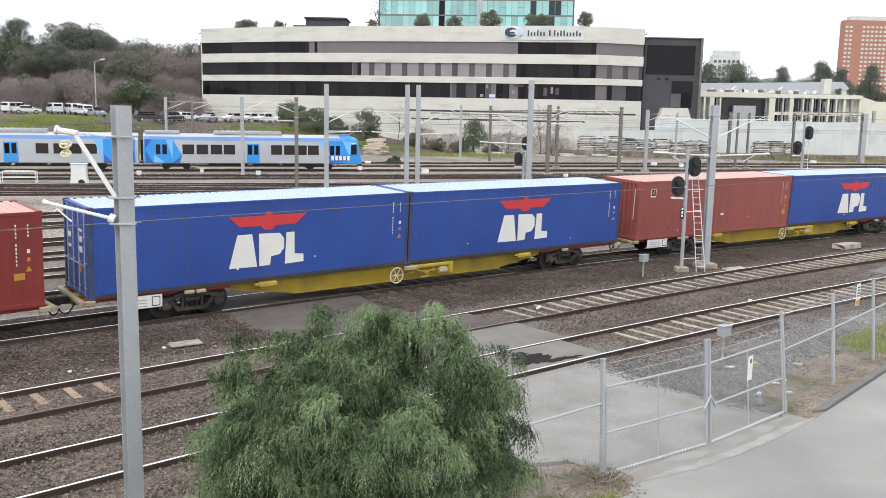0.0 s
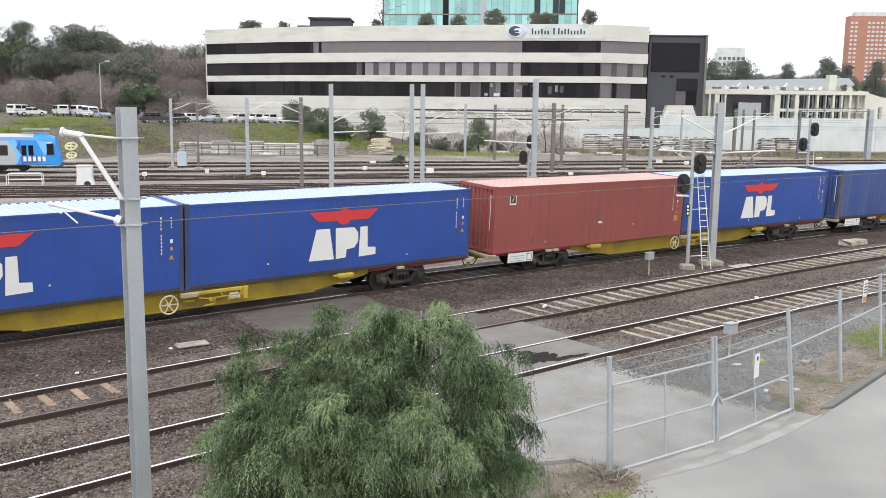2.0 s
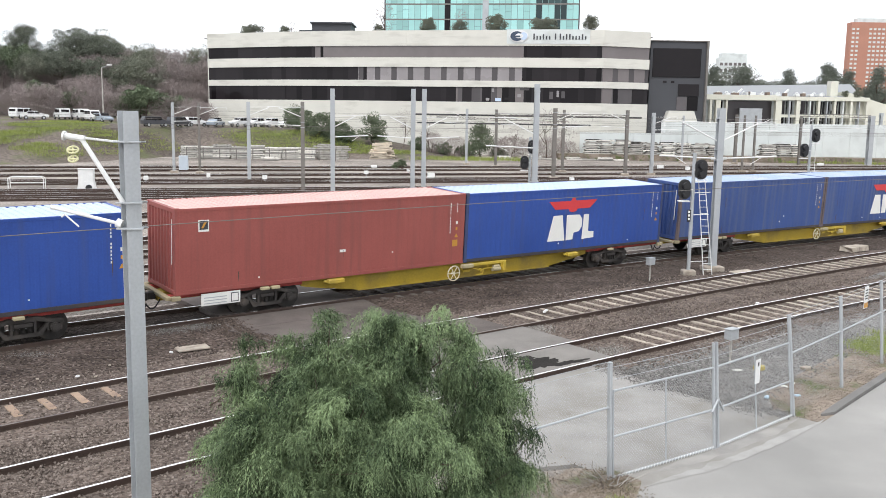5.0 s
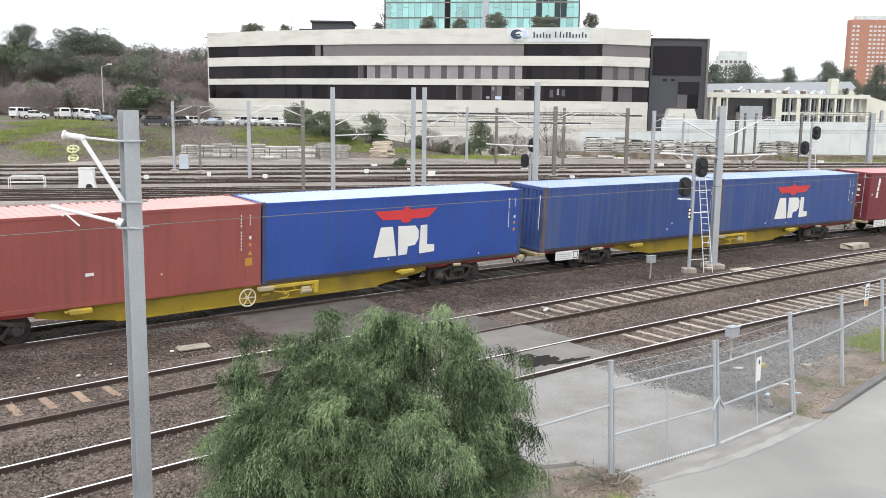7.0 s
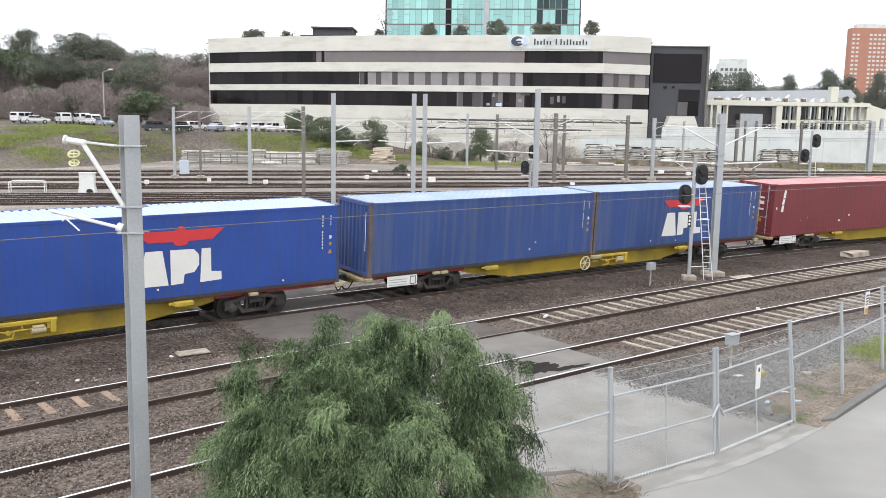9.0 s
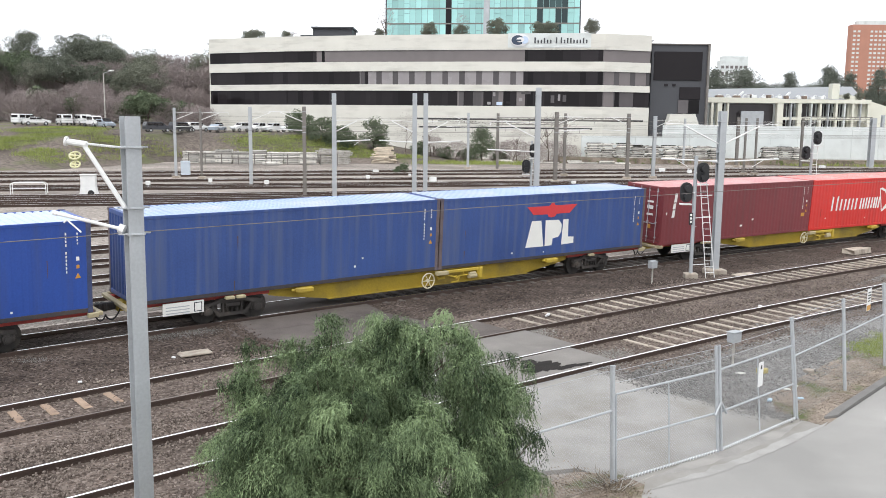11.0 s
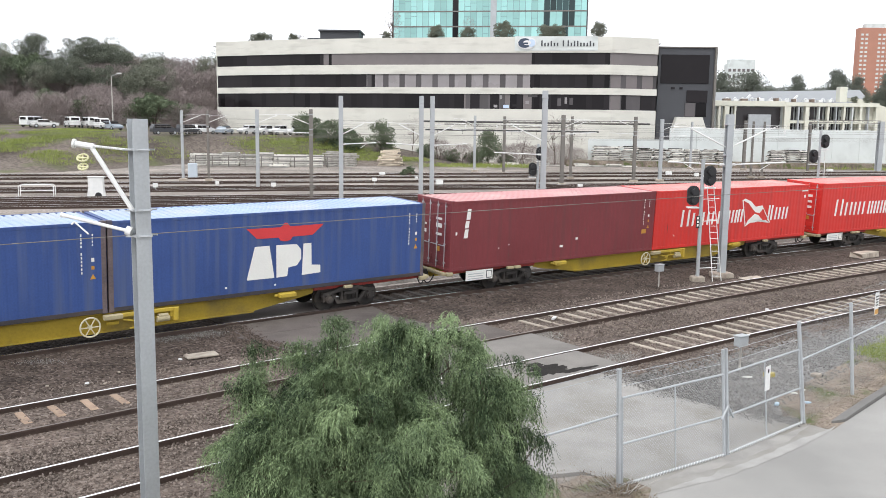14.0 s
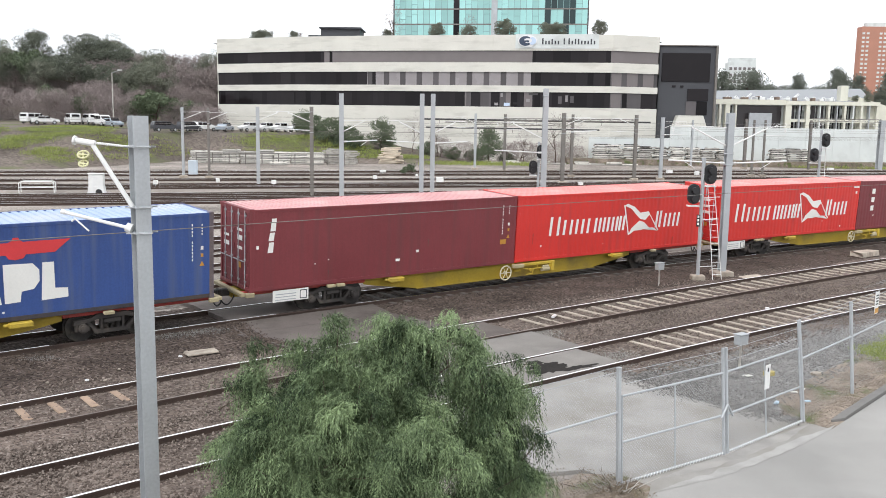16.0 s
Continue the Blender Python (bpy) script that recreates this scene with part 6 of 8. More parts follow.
def low_building():
    b = group_at("warehouse_building")
    tagged(b, "low white building with open pillared front and saw roof", "building")
    y = 192.0
    cream = surface("cream concrete frame", (0.66, 0.65, 0.56), 0.8, 0, 0.08, 0.5, 10, 0.1)
    brown = surface("brown roof plant", (0.2, 0.15, 0.12), 0.8, 0, 0.2, 2, 20, 0.1)
    for nm, mt, q in (("wall", WHITE_WALL, (54, 89, y + 3, y + 25, -0.3, 12.3)), ("beam", cream, (54.2, 69.0, y, y + 1.2, 11.5, 12.6)), ("beam", cream, (69.0, 88.8, y - 0.1, y + 1.2, 11.6, 12.4)),
                      ("infill", GALV, (61.6, 66.4, y + 0.6, y + 1.2, -0.3, 9.8)), ("beam", cream, (70.3, 88.6, y + 0.3, y + 1.0, 8.0, 8.6))):
        bm = bmesh.new()
        x0, x1, y0, y1, z0, z1 = q
        box(bm, x0, x1, y0, y1, z0, z1, 0.02)
        part(nm, bm, mt, b)
    for x, w, mt in ((55.0, 0.5, cream), (56.3, 1.0, cream), (58.4, 0.35, cream), (69.0, 1.3, cream), (71.8, 0.35, GALV), (73.4, 0.8, cream), (76.2, 0.25, WHITE_WALL), (78.0, 0.45, cream),
                     (79.8, 0.25, GALV), (81.4, 0.45, cream), (83.2, 0.3, WHITE_WALL), (84.9, 0.45, cream), (86.6, 0.25, GALV), (88.2, 0.5, cream)):
        bm = bmesh.new()
        box(bm, x, x + w, y, y + 1.2, -0.3, 11.6, 0.02)
        part("pillar", bm, mt, b)
    for x0, x1 in ((55.5, 56.3), (57.3, 58.4), (59.3, 69.0), (70.3, 71.8), (72.2, 73.4), (74.3, 76.2), (76.5, 78.0), (78.5, 79.8), (80.1, 81.4), (81.9, 83.2), (83.6, 84.9), (85.4, 86.6), (86.9, 88.2)):
        for z0, z1 in ((5.0, 11.4),) if x1 < 70 else ((5.0, 8.0), (8.7, 11.5)):
            bm = bmesh.new()
            box(bm, x0, x1, y + 2.6, y + 2.9, z0, z1)
            part("opening", bm, GLASS_DARK if int(x0 * 7 + z0) % 4 else GLASS_MID, b)
    rnd = random.Random(4)
    for i in range(9):
        x = 70.8 + rnd.uniform(0, 17)
        bm = bmesh.new()
        box(bm, x, x + rnd.uniform(0.3, 0.7), y + 2.2, y + 2.5, 9.6, 9.6 + rnd.uniform(0.6, 1.5))
        part("blind", bm, WHITE_WALL, b)
    bm = bmesh.new()
    vs = [bm.verts.new(p) for p in ((54, y + 2, 12.5), (88, y + 2, 12.5), (102, y + 40, 16.9), (54, y + 40, 15.6), (54, y + 2, 12.2), (88, y + 2, 12.2), (102, y + 40, 12.2), (54, y + 40, 12.2))]
    for f in ((0, 1, 2, 3), (0, 4, 5, 1), (1, 5, 6, 2), (3, 7, 4, 0)):
        bm.faces.new([vs[i] for i in f])
    part("roof", bm, surface("grey sheet roofing", (0.27, 0.28, 0.29), 0.7, 0, 0.12, 0.4, 8, 0.1), b)
    # the lower gable beside it
    bm = bmesh.new()
    poly_prism(bm, [(84.5, -0.3), (104, -0.3), (104, 11.0), (92.5, 11.2), (84.5, 13.6)], y + 1.5, y + 14)
    part("gable", bm, cream, b)
    for i in range(13):
        x = 57.4 + i * 1.85 + rnd.uniform(-0.4, 0.4)
        bm = bmesh.new()
        pts = [Vector((x + 0.42 * math.cos(a), y + 3, 12.65 + 0.7 * math.sin(a))) for a in [3.1416 * j / 6 for j in range(7)]]
        tube(bm, pts, 0.11, 6)
        part("roof_hoop", bm, CAR_WHITE, b)
    for x in (61.9, 72.0):
        bm = bmesh.new()
        box(bm, -0.3, 1.2, y + 3, y + 3.6, 0, 0.35, 0.03)
        part("skylight_flap", bm, CAR_WHITE, b, m=Matrix.Translation((x, 0, 13.0)) @ Matrix.Rotation(radians(-45), 4, "Y"))
    for x, w, h, mt in ((56.4, 1.5, 0.5, brown), (58.6, 0.9, 0.4, CAR_WHITE), (60.2, 1.3, 0.5, brown), (63.2, 1.8, 0.6, CAR_WHITE), (63.4, 0.5, 0.75, brown), (67.4, 0.7, 0.7, brown), (71.2, 0.6, 0.6, brown),
                        (75.0, 0.7, 0.55, brown), (78.6, 0.8, 0.5, CAR_WHITE), (66.0, 0.9, 0.35, CAR_WHITE), (69.4, 0.9, 0.4, CAR_WHITE), (73.6, 0.9, 0.4, CAR_WHITE), (76.6, 0.9, 0.4, CAR_WHITE)):
        bm = bmesh.new()
        box(bm, x, x + w, y + 1.4, y + 3, 12.5, 12.6 + h, 0.05)
        part("roof_unit", bm, mt, b)
    bm = bmesh.new()
    box(bm, 81.6, 83.2, y + 3, y + 5, 12, 15.9, 0.05)
    part("chimney", bm, cream, b)


low_building()

wall = group_at("wall_boundary")
tagged(wall, "long white painted boundary wall of concrete panels", "wall", kind="structure")
for i in range(16):
    x = 23.4 + i * 4.9
    bm = bmesh.new()
    box(bm, x, x + 4.88, 163.0, 163.25, GROUND_Z - 0.3, 6.7 if x > 34 else 4.6, 0.02)
    part("wall_panel", bm, WHITE_WALL, wall)

# the raised strip before the wall
bm = bmesh.new()
strip(bm, [(19 + 3 * i, 162.98) for i in range(30)], [(19 + 3 * i, 158.0 + 0.5 * noise.noise((i * 0.6, 0, 0))) for i in range(30)], GROUND_Z, 0.8)
tagged(part("raised_strip", bm, DIRT), "raised strip of pale earth before the white wall", "ground strip", kind="structure")

# far towers
def far_tower(x0, x1, y, z1, wall, cols, rows, label, win, inset=0.0):
    t = group_at("far_tower")
    tagged(t, label, "tower building")
    bm = bmesh.new()
    box(bm, x0, x1, y, y + 6, -0.3, z1)
    part("wall", bm, wall, t)
    bm = bmesh.new()
    box(bm, x0 + (x1 - x0) * 0.08, x1, y + 0.5, y + 5.5, z1, z1 + 2.2)
    part("parapet", bm, WHITE_WALL, t)
    bm = bmesh.new()
    w, h = (x1 - x0) / cols, z1 * 0.9 / rows
    box(bm, -w * 0.3, w * 0.3, -0.2, 0.3, -h * 0.22, h * 0.22)
    me = mesh_of("window", bm, win)
    for i in range(cols):
        for j in range(rows):
            if inset and i in (2, 3):
                continue
            piece("window", me, t, pose(x0 + (i + 0.5) * w, y, z1 * 0.06 + (j + 0.5) * h))
    return t


far_tower(218.0, 257.8, 500, 62, BRICK_ORANGE, 17, 24, "orange brick apartment tower with rows of pale balconies", WHITE_WALL, 1)
far_tower(132.2, 145.8, 450, 38.4, WHITE_WALL, 6, 11, "pale concrete apartment block behind the trees", GLASS_GREY)
# ---- vegetation ----
def quads_object(name, centres, axis, side, length, width, material, parent=None, label=""):
    """Many small leaves: flat diamonds with a long axis and a side direction."""
    n = len(centres)
    a, s = axis * (length[:, None] / 2), side * (width[:, None] / 2)
    v = np.empty((n, 4, 3))
    v[:, 0], v[:, 1], v[:, 2], v[:, 3] = centres - a, centres + s, centres + a, centres - s
    me = bpy.data.meshes.new(name)
    me.vertices.add(n * 4)
    me.vertices.foreach_set("co", v.reshape(-1))
    me.loops.add(n * 4)
    me.loops.foreach_set("vertex_index", np.arange(n * 4))
    me.polygons.add(n)
    me.polygons.foreach_set("loop_start", np.arange(n) * 4)
    me.update(calc_edges=True)
    me.materials.append(material)
    ob = new(name, me)
    if parent is not None:
        ob.parent = parent
    if label:
        ob["label"] = label
    return ob


def unit(v):
    return v / np.maximum(np.linalg.norm(v, axis=-1, keepdims=True), 1e-9)


def branch_mesh(bm, p, d, length, r, depth, rng, spread=0.7, seg=3):
    p, d = Vector(p), Vector(d).normalized()
    tips = []
    for i in range(seg):
        q = p + d * (length / seg)
        rod(bm, p, q, r * (1 - 0.25 * i / seg), 6, r * (1 - 0.25 * (i + 1) / seg))
        p = q
        d = (d + Vector(rng.normal(0, 0.12, 3))).normalized()
    if depth == 0:
        return [p]
    for k in range(3 if depth > 1 else 4):
        e = (d + Vector(rng.normal(0, spread, 3))).normalized()
        e.z = max(e.z, 0.05)
        tips += branch_mesh(bm, p, e, length * 0.72, r * 0.6, depth - 1, rng, spread, seg)
    return tips


# lobes of the crown: centre and radii
LOBES = [((0.0, 0.1, 2.3), (1.7, 1.4, 1.3)), ((0.42, 0.1, 3.4), (0.75, 0.7, 0.74)), ((1.15, 0.1, 3.4), (0.55, 0.55, 0.62)), ((-0.62, 0.1, 3.15), (0.7, 0.75, 0.62)),
         ((1.6, 0.1, 2.85), (0.6, 0.7, 0.75)), ((1.7, 0.1, 1.7), (0.72, 0.75, 0.8)), ((1.4, 0.1, 0.9), (0.8, 0.75, 0.85)), ((-1.25, -0.85, 2.45), (0.75, 0.8, 0.62)),
         ((-1.8, 0.1, 3.0), (0.3, 0.4, 0.45)), ((-1.45, 0.1, 1.4), (0.85, 0.75, 0.85)), ((0.1, -0.2, 1.3), (1.2, 0.6, 1.05)), ((0.2, 0.8, 1.9), (1.5, 0.9, 1.3)),
         ((0.55, -1.15, 2.5), (0.85, 0.7, 0.55)), ((-0.4, -0.9, 2.85), (0.8, 0.7, 0.55)), ((1.45, -0.75, 2.1), (0.6, 0.6, 0.5)), ((-0.35, -1.2, 1.75), (0.6, 0.5, 0.4))]


def sprays(rng, roots, outs, m, reach, hang):
    """Boughs that arch outwards, each a plume of hanging strands set with narrow paired leaves."""
    parts = []
    k = 13
    g = np.linspace(0.0, 1, k)
    sgn = np.where(np.arange(k) % 2 == 0, 1.0, -1.0)
    for c, o in zip(roots, outs):
        turn = rng.normal(0, 0.45)
        flat = unit(np.array([o[0], o[1], 0.0]) + rng.normal(0, 0.15, 3) * np.array([1, 1, 0]) + 1e-6)
        flat = np.array([flat[0] * math.cos(turn) - flat[1] * math.sin(turn), flat[0] * math.sin(turn) + flat[1] * math.cos(turn), 0.0])
        across = np.array([-flat[1], flat[0], 0.0])
        rr = reach * rng.uniform(0.7, 1.35)
        rise = rng.uniform(0.15, 0.5)
        droop = hang * rng.uniform(0.7, 1.35)
        f = rng.uniform(0, 1, m) ** 0.8
        fan = rng.normal(0, 0.42, m)
        start = c + flat * ((f - 0.8) * rr)[:, None] + across * (fan * rr * f * 0.62)[:, None] + rng.normal(0, 0.035, (m, 3))
        start[:, 2] += rr * (rise * f - (rise + 0.35) * f * f) + 0.12
        away = unit(flat + across * (fan * 1.5)[:, None] + rng.normal(0, 0.22, (m, 3)))
        length = droop * rng.uniform(0.35, 1.1, m) * (0.55 + 0.45 * f)
        out = rng.uniform(0.1, 0.24, m)
        path = start[:, None, :] + away[:, None, :] * (out[:, None] * (g - 0.4 * g * g)[None, :])[:, :, None]
        path[:, :, 2] += length[:, None] * (0.16 * g - 1.05 * g * g)[None, :]
        path += (rng.normal(0, 0.02, (m, 1, 3)) * np.sin(g * 4)[None, :, None])
        d = unit(np.gradient(path, axis=1))
        sd = unit(np.cross(d, rng.normal(0, 1, (m, 1, 3))))
        leaf = unit(d * 0.8 + sd * sgn[None, :, None] * 0.55 + np.array([0, 0, -0.25]))
        ll = rng.uniform(0.04, 0.085, (m, k)) * (1.1 - 0.45 * g)[None, :]
        up = min(1.0, max(0.0, (c[2] - 1.2) / 1.4))
        nrm = unit(np.cross(leaf, rng.normal(0, 1 - 0.55 * up, leaf.shape) + np.array([0, 0, up])))
        parts.append(((path + leaf * ll[..., None] / 2).reshape(-1, 3), leaf.reshape(-1, 3), nrm.reshape(-1, 3), ll.reshape(-1), rng.uniform(0.008, 0.0135, m * k)))
    return parts


def pepper_tree(x, y):
    rng = np.random.default_rng(11)
    t = group_at("pepper_tree", pose(x, y, GROUND_Z))
    tagged(t, "bushy green pepper tree with drooping feathery foliage", "tree")
    bm = bmesh.new()
    branch_mesh(bm, (0, 0, -0.1), (0.03, 0.02, 1), 1.0, 0.15, 3, rng, 0.75, 3)
    part("trunk", bm, BARK, t)
    cs = np.array([l[0] for l in LOBES])
    rs = np.array([l[1] for l in LOBES])
    roots, outs = [], []
    for i in range(9000):
        j = rng.integers(len(LOBES))
        n = unit(rng.normal(0, 1, 3))
        if n[2] < -0.45:
            continue
        p = cs[j] + rs[j] * n
        inside = (((p - cs) / rs) ** 2).sum(1) < 0.86
        if inside.any() or p[2] < 0.5 or any(np.sum((p - q) ** 2) < 0.285 ** 2 for q in roots):
            continue
        roots.append(p)
        outs.append(unit(n / rs[j]))
    roots, outs = np.array(roots), np.array(outs)
    top = roots[:, 2] > 3.3
    push = np.where(rng.random(len(roots)) < 0.38, rng.uniform(0.06, 0.26, len(roots)), rng.uniform(-0.26, 0.02, len(roots)))
    push = np.where(top, np.minimum(push, 0.14), push)
    roots = roots + rng.normal(0, 0.06, roots.shape) + outs * push[:, None]
    bm = bmesh.new()
    for i, v in enumerate(sprays(rng, roots, outs, 84, 0.5, 0.5)):
        if i < 290:
            quads_object("foliage_spray", *v, PEPPER_LEAF, t)
        else:
            tagged(quads_object("foliage_mass", *v, PEPPER_LEAF, t), kind="stuff")
        if i % 2 == 0:
            q = Vector(roots[i])
            d = Vector(outs[i])
            rod(bm, q - d * 0.6 + Vector((0, 0, -0.2)), q + Vector((0, 0, 0.02)), 0.012, 4, 0.004)
    # the shaded inner foliage
    n = 420
    j = rng.choice([0, 0, 0, 1, 3, 4, 5, 6, 6, 7, 9, 9, 10, 10, 11, 12, 13], n)
    p = cs[j] + rs[j] * unit(rng.normal(0, 1, (n, 3))) * rng.uniform(0.3, 0.78, (n, 1))
    p[:, 2] = np.maximum(p[:, 2], 0.45)
    inner = sprays(rng, p, unit(rng.normal(0, 1, (n, 3))), 60, 0.5, 0.5)
    ob = quads_object("inner_foliage", *[np.concatenate([v[i] for v in inner]) for i in range(5)], PEPPER_LEAF, t)
    tagged(ob, kind="stuff")
    tagged(part("twig", bm, BARK, t), kind="stuff")
    return t


pepper_tree(-1.18, 12.55)


def leafy_tree(name, label, h, rx, crown_lo, material, seed, n=2600, size=0.5, trunk=0.22, cone=False, clumps=26, slim=0.8):
    rng = np.random.default_rng(seed)
    t = group_at(name)
    tagged(t, label, "tree" if h > 4 else "shrub")
    bm = bmesh.new()
    branch_mesh(bm, (0, 0, -0.4), (0.02, 0, 1), h * 0.3, trunk, 2, rng, 0.55, 2)
    part("trunk", bm, BARK, t)
    rz = (h - crown_lo) / 2
    cl = unit(rng.normal(0, 1, (clumps, 3))) * rng.uniform(0.25, 0.82, (clumps, 1)) ** 0.6
    cl *= np.array([rx, rx, rz])
    if cone:
        f = np.clip((cl[:, 2] + rz) / (2 * rz), 0, 1)
        cl[:, :2] *= (1.25 * (1 - f) + 0.15)[:, None]
    cl[:, 2] += crown_lo + rz
    size_c = rng.uniform(0.28, 0.5, clumps) * min(rx, rz)
    which = rng.integers(0, clumps, n)
    p = unit(rng.normal(0, 1, (n, 3))) * (rng.uniform(0.3, 1, (n, 1)) ** 0.5) * size_c[which][:, None] * np.array([1, 1, 0.75])
    p += cl[which]
    ax = unit(rng.normal(0, 1, (n, 3)))
    sd = unit(np.cross(ax, rng.normal(0, 1, (n, 3))))
    ln = rng.uniform(0.6, 1.3, n) * size
    quads_object("crown", p, ax, sd, ln, ln * rng.uniform(0.45, slim, n), material, t)
    return t


def bare_tree(name, label, h, rx, material, seed, n=900, w=0.06, lo=0.0):
    """A leafless thicket: thin slanting twigs fanned from the ground up."""
    rng = np.random.default_rng(seed)
    t = group_at(name)
    tagged(t, label, "tree" if h > 4 else "shrub")
    bm = bmesh.new()
    branch_mesh(bm, (0, 0, -0.4), (0, 0.05, 1), h * 0.32, 0.1, 2, rng, 0.5, 2)
    part("trunk", bm, BARK, t)
    f = rng.uniform(lo, 1, n)
    ang = rng.uniform(0, 6.283, n)
    rr = rx * np.sqrt(rng.uniform(0, 1, n)) * (0.45 + 0.6 * np.sin(f * 3.0))
    p = np.stack([rr * np.cos(ang), rr * np.sin(ang), f * h * rng.uniform(0.85, 1.0, n)], 1)
    ax = unit(np.stack([rr * np.cos(ang) / rx * 0.7, rr * np.sin(ang) / rx * 0.7, np.full(n, 0.9)], 1) + rng.normal(0, 0.65, (n, 3)))
    sd = unit(np.cross(ax, rng.normal(0, 1, (n, 3))))
    ln = rng.uniform(0.03, 0.11, n) * h
    quads_object("twig_crown", p, ax, sd, ln, np.full(n, w) * rng.uniform(0.6, 1.5, n), material, t)
    return t


planted = set()


def plant(kinds, spots, rng, lo=0.85, hi=1.15):
    """Copies of a few plants; the first spots take the originals."""
    for i, (k, x, y, z, sc) in enumerate(spots):
        src = kinds[k]
        m = pose(x, y, z, 0, 0, rng.uniform(0, 360))
        if src.name not in planted:
            planted.add(src.name)
            src.matrix_basis = m @ Matrix.Diagonal((sc, sc, sc, 1))
            continue
        ob = copy_thing(src, m)
        ob.scale = (sc, sc, sc)


HILL = [
    leafy_tree("eucalyptus_tree", "tall dark olive eucalyptus on the hill", 13, 5.2, 4.0, OLIVE_LEAF, 21, 9500, 0.3, 0.3, clumps=34),
    leafy_tree("eucalyptus_tree", "rounded dark green tree on the wooded hill", 11, 5.5, 2.0, OLIVE_LEAF, 22, 9500, 0.3, 0.28, clumps=38),
    leafy_tree("hill_tree", "dense green tree at the foot of the hill", 8, 4.4, 0.6, SHRUB_LEAF, 23, 3600, 0.42, 0.2, clumps=26),
    bare_tree("bare_tree", "leafless grey-brown tree on the hillside", 8.5, 4.4, BARE_TWIG, 24, 6000, 0.075),
    bare_tree("bare_thicket", "pinkish grey leafless thicket by the car park", 6.0, 4.2, BARE_TWIG, 25, 6000, 0.065),
    leafy_tree("pine_tree", "dark upright conifer on the skyline", 15, 3.2, 2.5, OLIVE_LEAF, 26, 2600, 0.55, 0.25, cone=True, clumps=34),
    leafy_tree("round_tree", "dense dark round-headed tree on the hilltop", 12, 4.3, 2.0, DARK_LEAF, 27, 14000, 0.27, 0.3, clumps=46),
    leafy_tree("spreading_tree", "broad spreading dark tree on the hilltop", 12.5, 7.2, 3.5, DARK_LEAF, 28, 16000, 0.3, 0.4, clumps=60),
]


def hill_height(x, y):
    z = bank_height(x, y)
    if y > 170 and x < -45:
        f = min(1, (y - 170) / 70) * min(1, (-45 - x) / 18)
        z += (5.0 + 6.0 * smooth((-72 - x) / 28)) * f * f * (3 - 2 * f)
    return z


rng_h = np.random.default_rng(5)
spots = []
for i in range(46):
    x = -150 + i * 2.35 + rng_h.uniform(-1, 1)
    spots.append((int(rng_h.choice([0, 1, 3, 0, 3])), x, 228 + rng_h.uniform(-8, 10), None, rng_h.uniform(0.75, 1.1) * (0.55 if -114 < x < -97 else 1.0)))
for i in range(40):
    x = -140 + i * 2.3 + rng_h.uniform(-1, 1)
    spots.append((int(rng_h.choice([3, 3, 3, 0, 3])), x, 205 + rng_h.uniform(-6, 6), None, rng_h.uniform(0.7, 1.0)))
for i in range(40):
    x = -128 + i * 2.0 + rng_h.uniform(-1, 1)
    spots.append((int(rng_h.choice([4, 4, 3, 2, 4])), x, 182 + rng_h.uniform(-5, 5), None, rng_h.uniform(0.75, 1.05)))
spots = [(k, x, y, hill_height(x, y) - 0.2, s) for k, x, y, _, s in spots]
# the few that stand above the skyline
spots += [(3, -72, 226, 12.0, 1.3), (1, -78, 228, 11.5, 1.1), (3, -66, 225, 11.0, 1.4), (0, -61.5, 224, 10.5, 1.05), (3, -58, 222, 10.0, 1.4), (3, -83, 226, 12.0, 1.3), (3, -69, 218, 9.0, 1.3), (3, -62, 216, 9.0, 1.2)]
spots += [(3, -84, 214, 10.5, 1.2), (3, -88.5, 215, 10.8, 1.15), (3, -80, 214, 10.3, 1.15)]
spots += [(5, -134, 226, 14.5, 0.75), (5, -75, 236, 10.5, 0.65)]
spots += [(7, -97, 206, 11.0, 0.72), (7, -89, 205, 11.8, 0.75), (7, -82, 206, 10.5, 0.7), (6, -74.5, 207, 10.0, 0.8), (6, -103, 206, 12.0, 0.75)]
spots += [(6, -105.2, 221, 16.3, 1.0), (7, -91.5, 220, 14.6, 1.0), (7, -86.2, 219, 13.2, 0.95), (7, -97.5, 219, 10.8, 0.9), (3, -114, 222, 15.5, 0.9), (1, -79, 217, 11.0, 0.85), (2, -100.5, 206, 14.0, 1.1), (2, -109, 205, 13.5, 1.1), (2, -84, 182, 7.5, 0.75), (2, -61.5, 180, 5.5, 0.95), (2, -66, 181, 5.5, 0.7)]
plant(HILL, spots, rng_h)

bm = bmesh.new()
xs = [-420, -300, -220] + [-170 + 6 * i for i in range(22)]
ys = [168 + 6 * i for i in range(16)] + [300, 420]
g = [[bm.verts.new((x, y, hill_height(x, min(y, 262)) - 0.06 + 0.5 * noise.noise((x * 0.06, y * 0.06, 4)) * (1 if y > 176 else 0))) for x in xs] for y in ys]
for j in range(len(ys) - 1):
    for i in range(len(xs) - 1):
        bm.faces.new((g[j][i], g[j][i + 1], g[j + 1][i + 1], g[j + 1][i]))
tagged(part("hill_ground", bm, BANK, smooth=True), "brown scrubby hillside under the trees", "hillside", kind="structure")

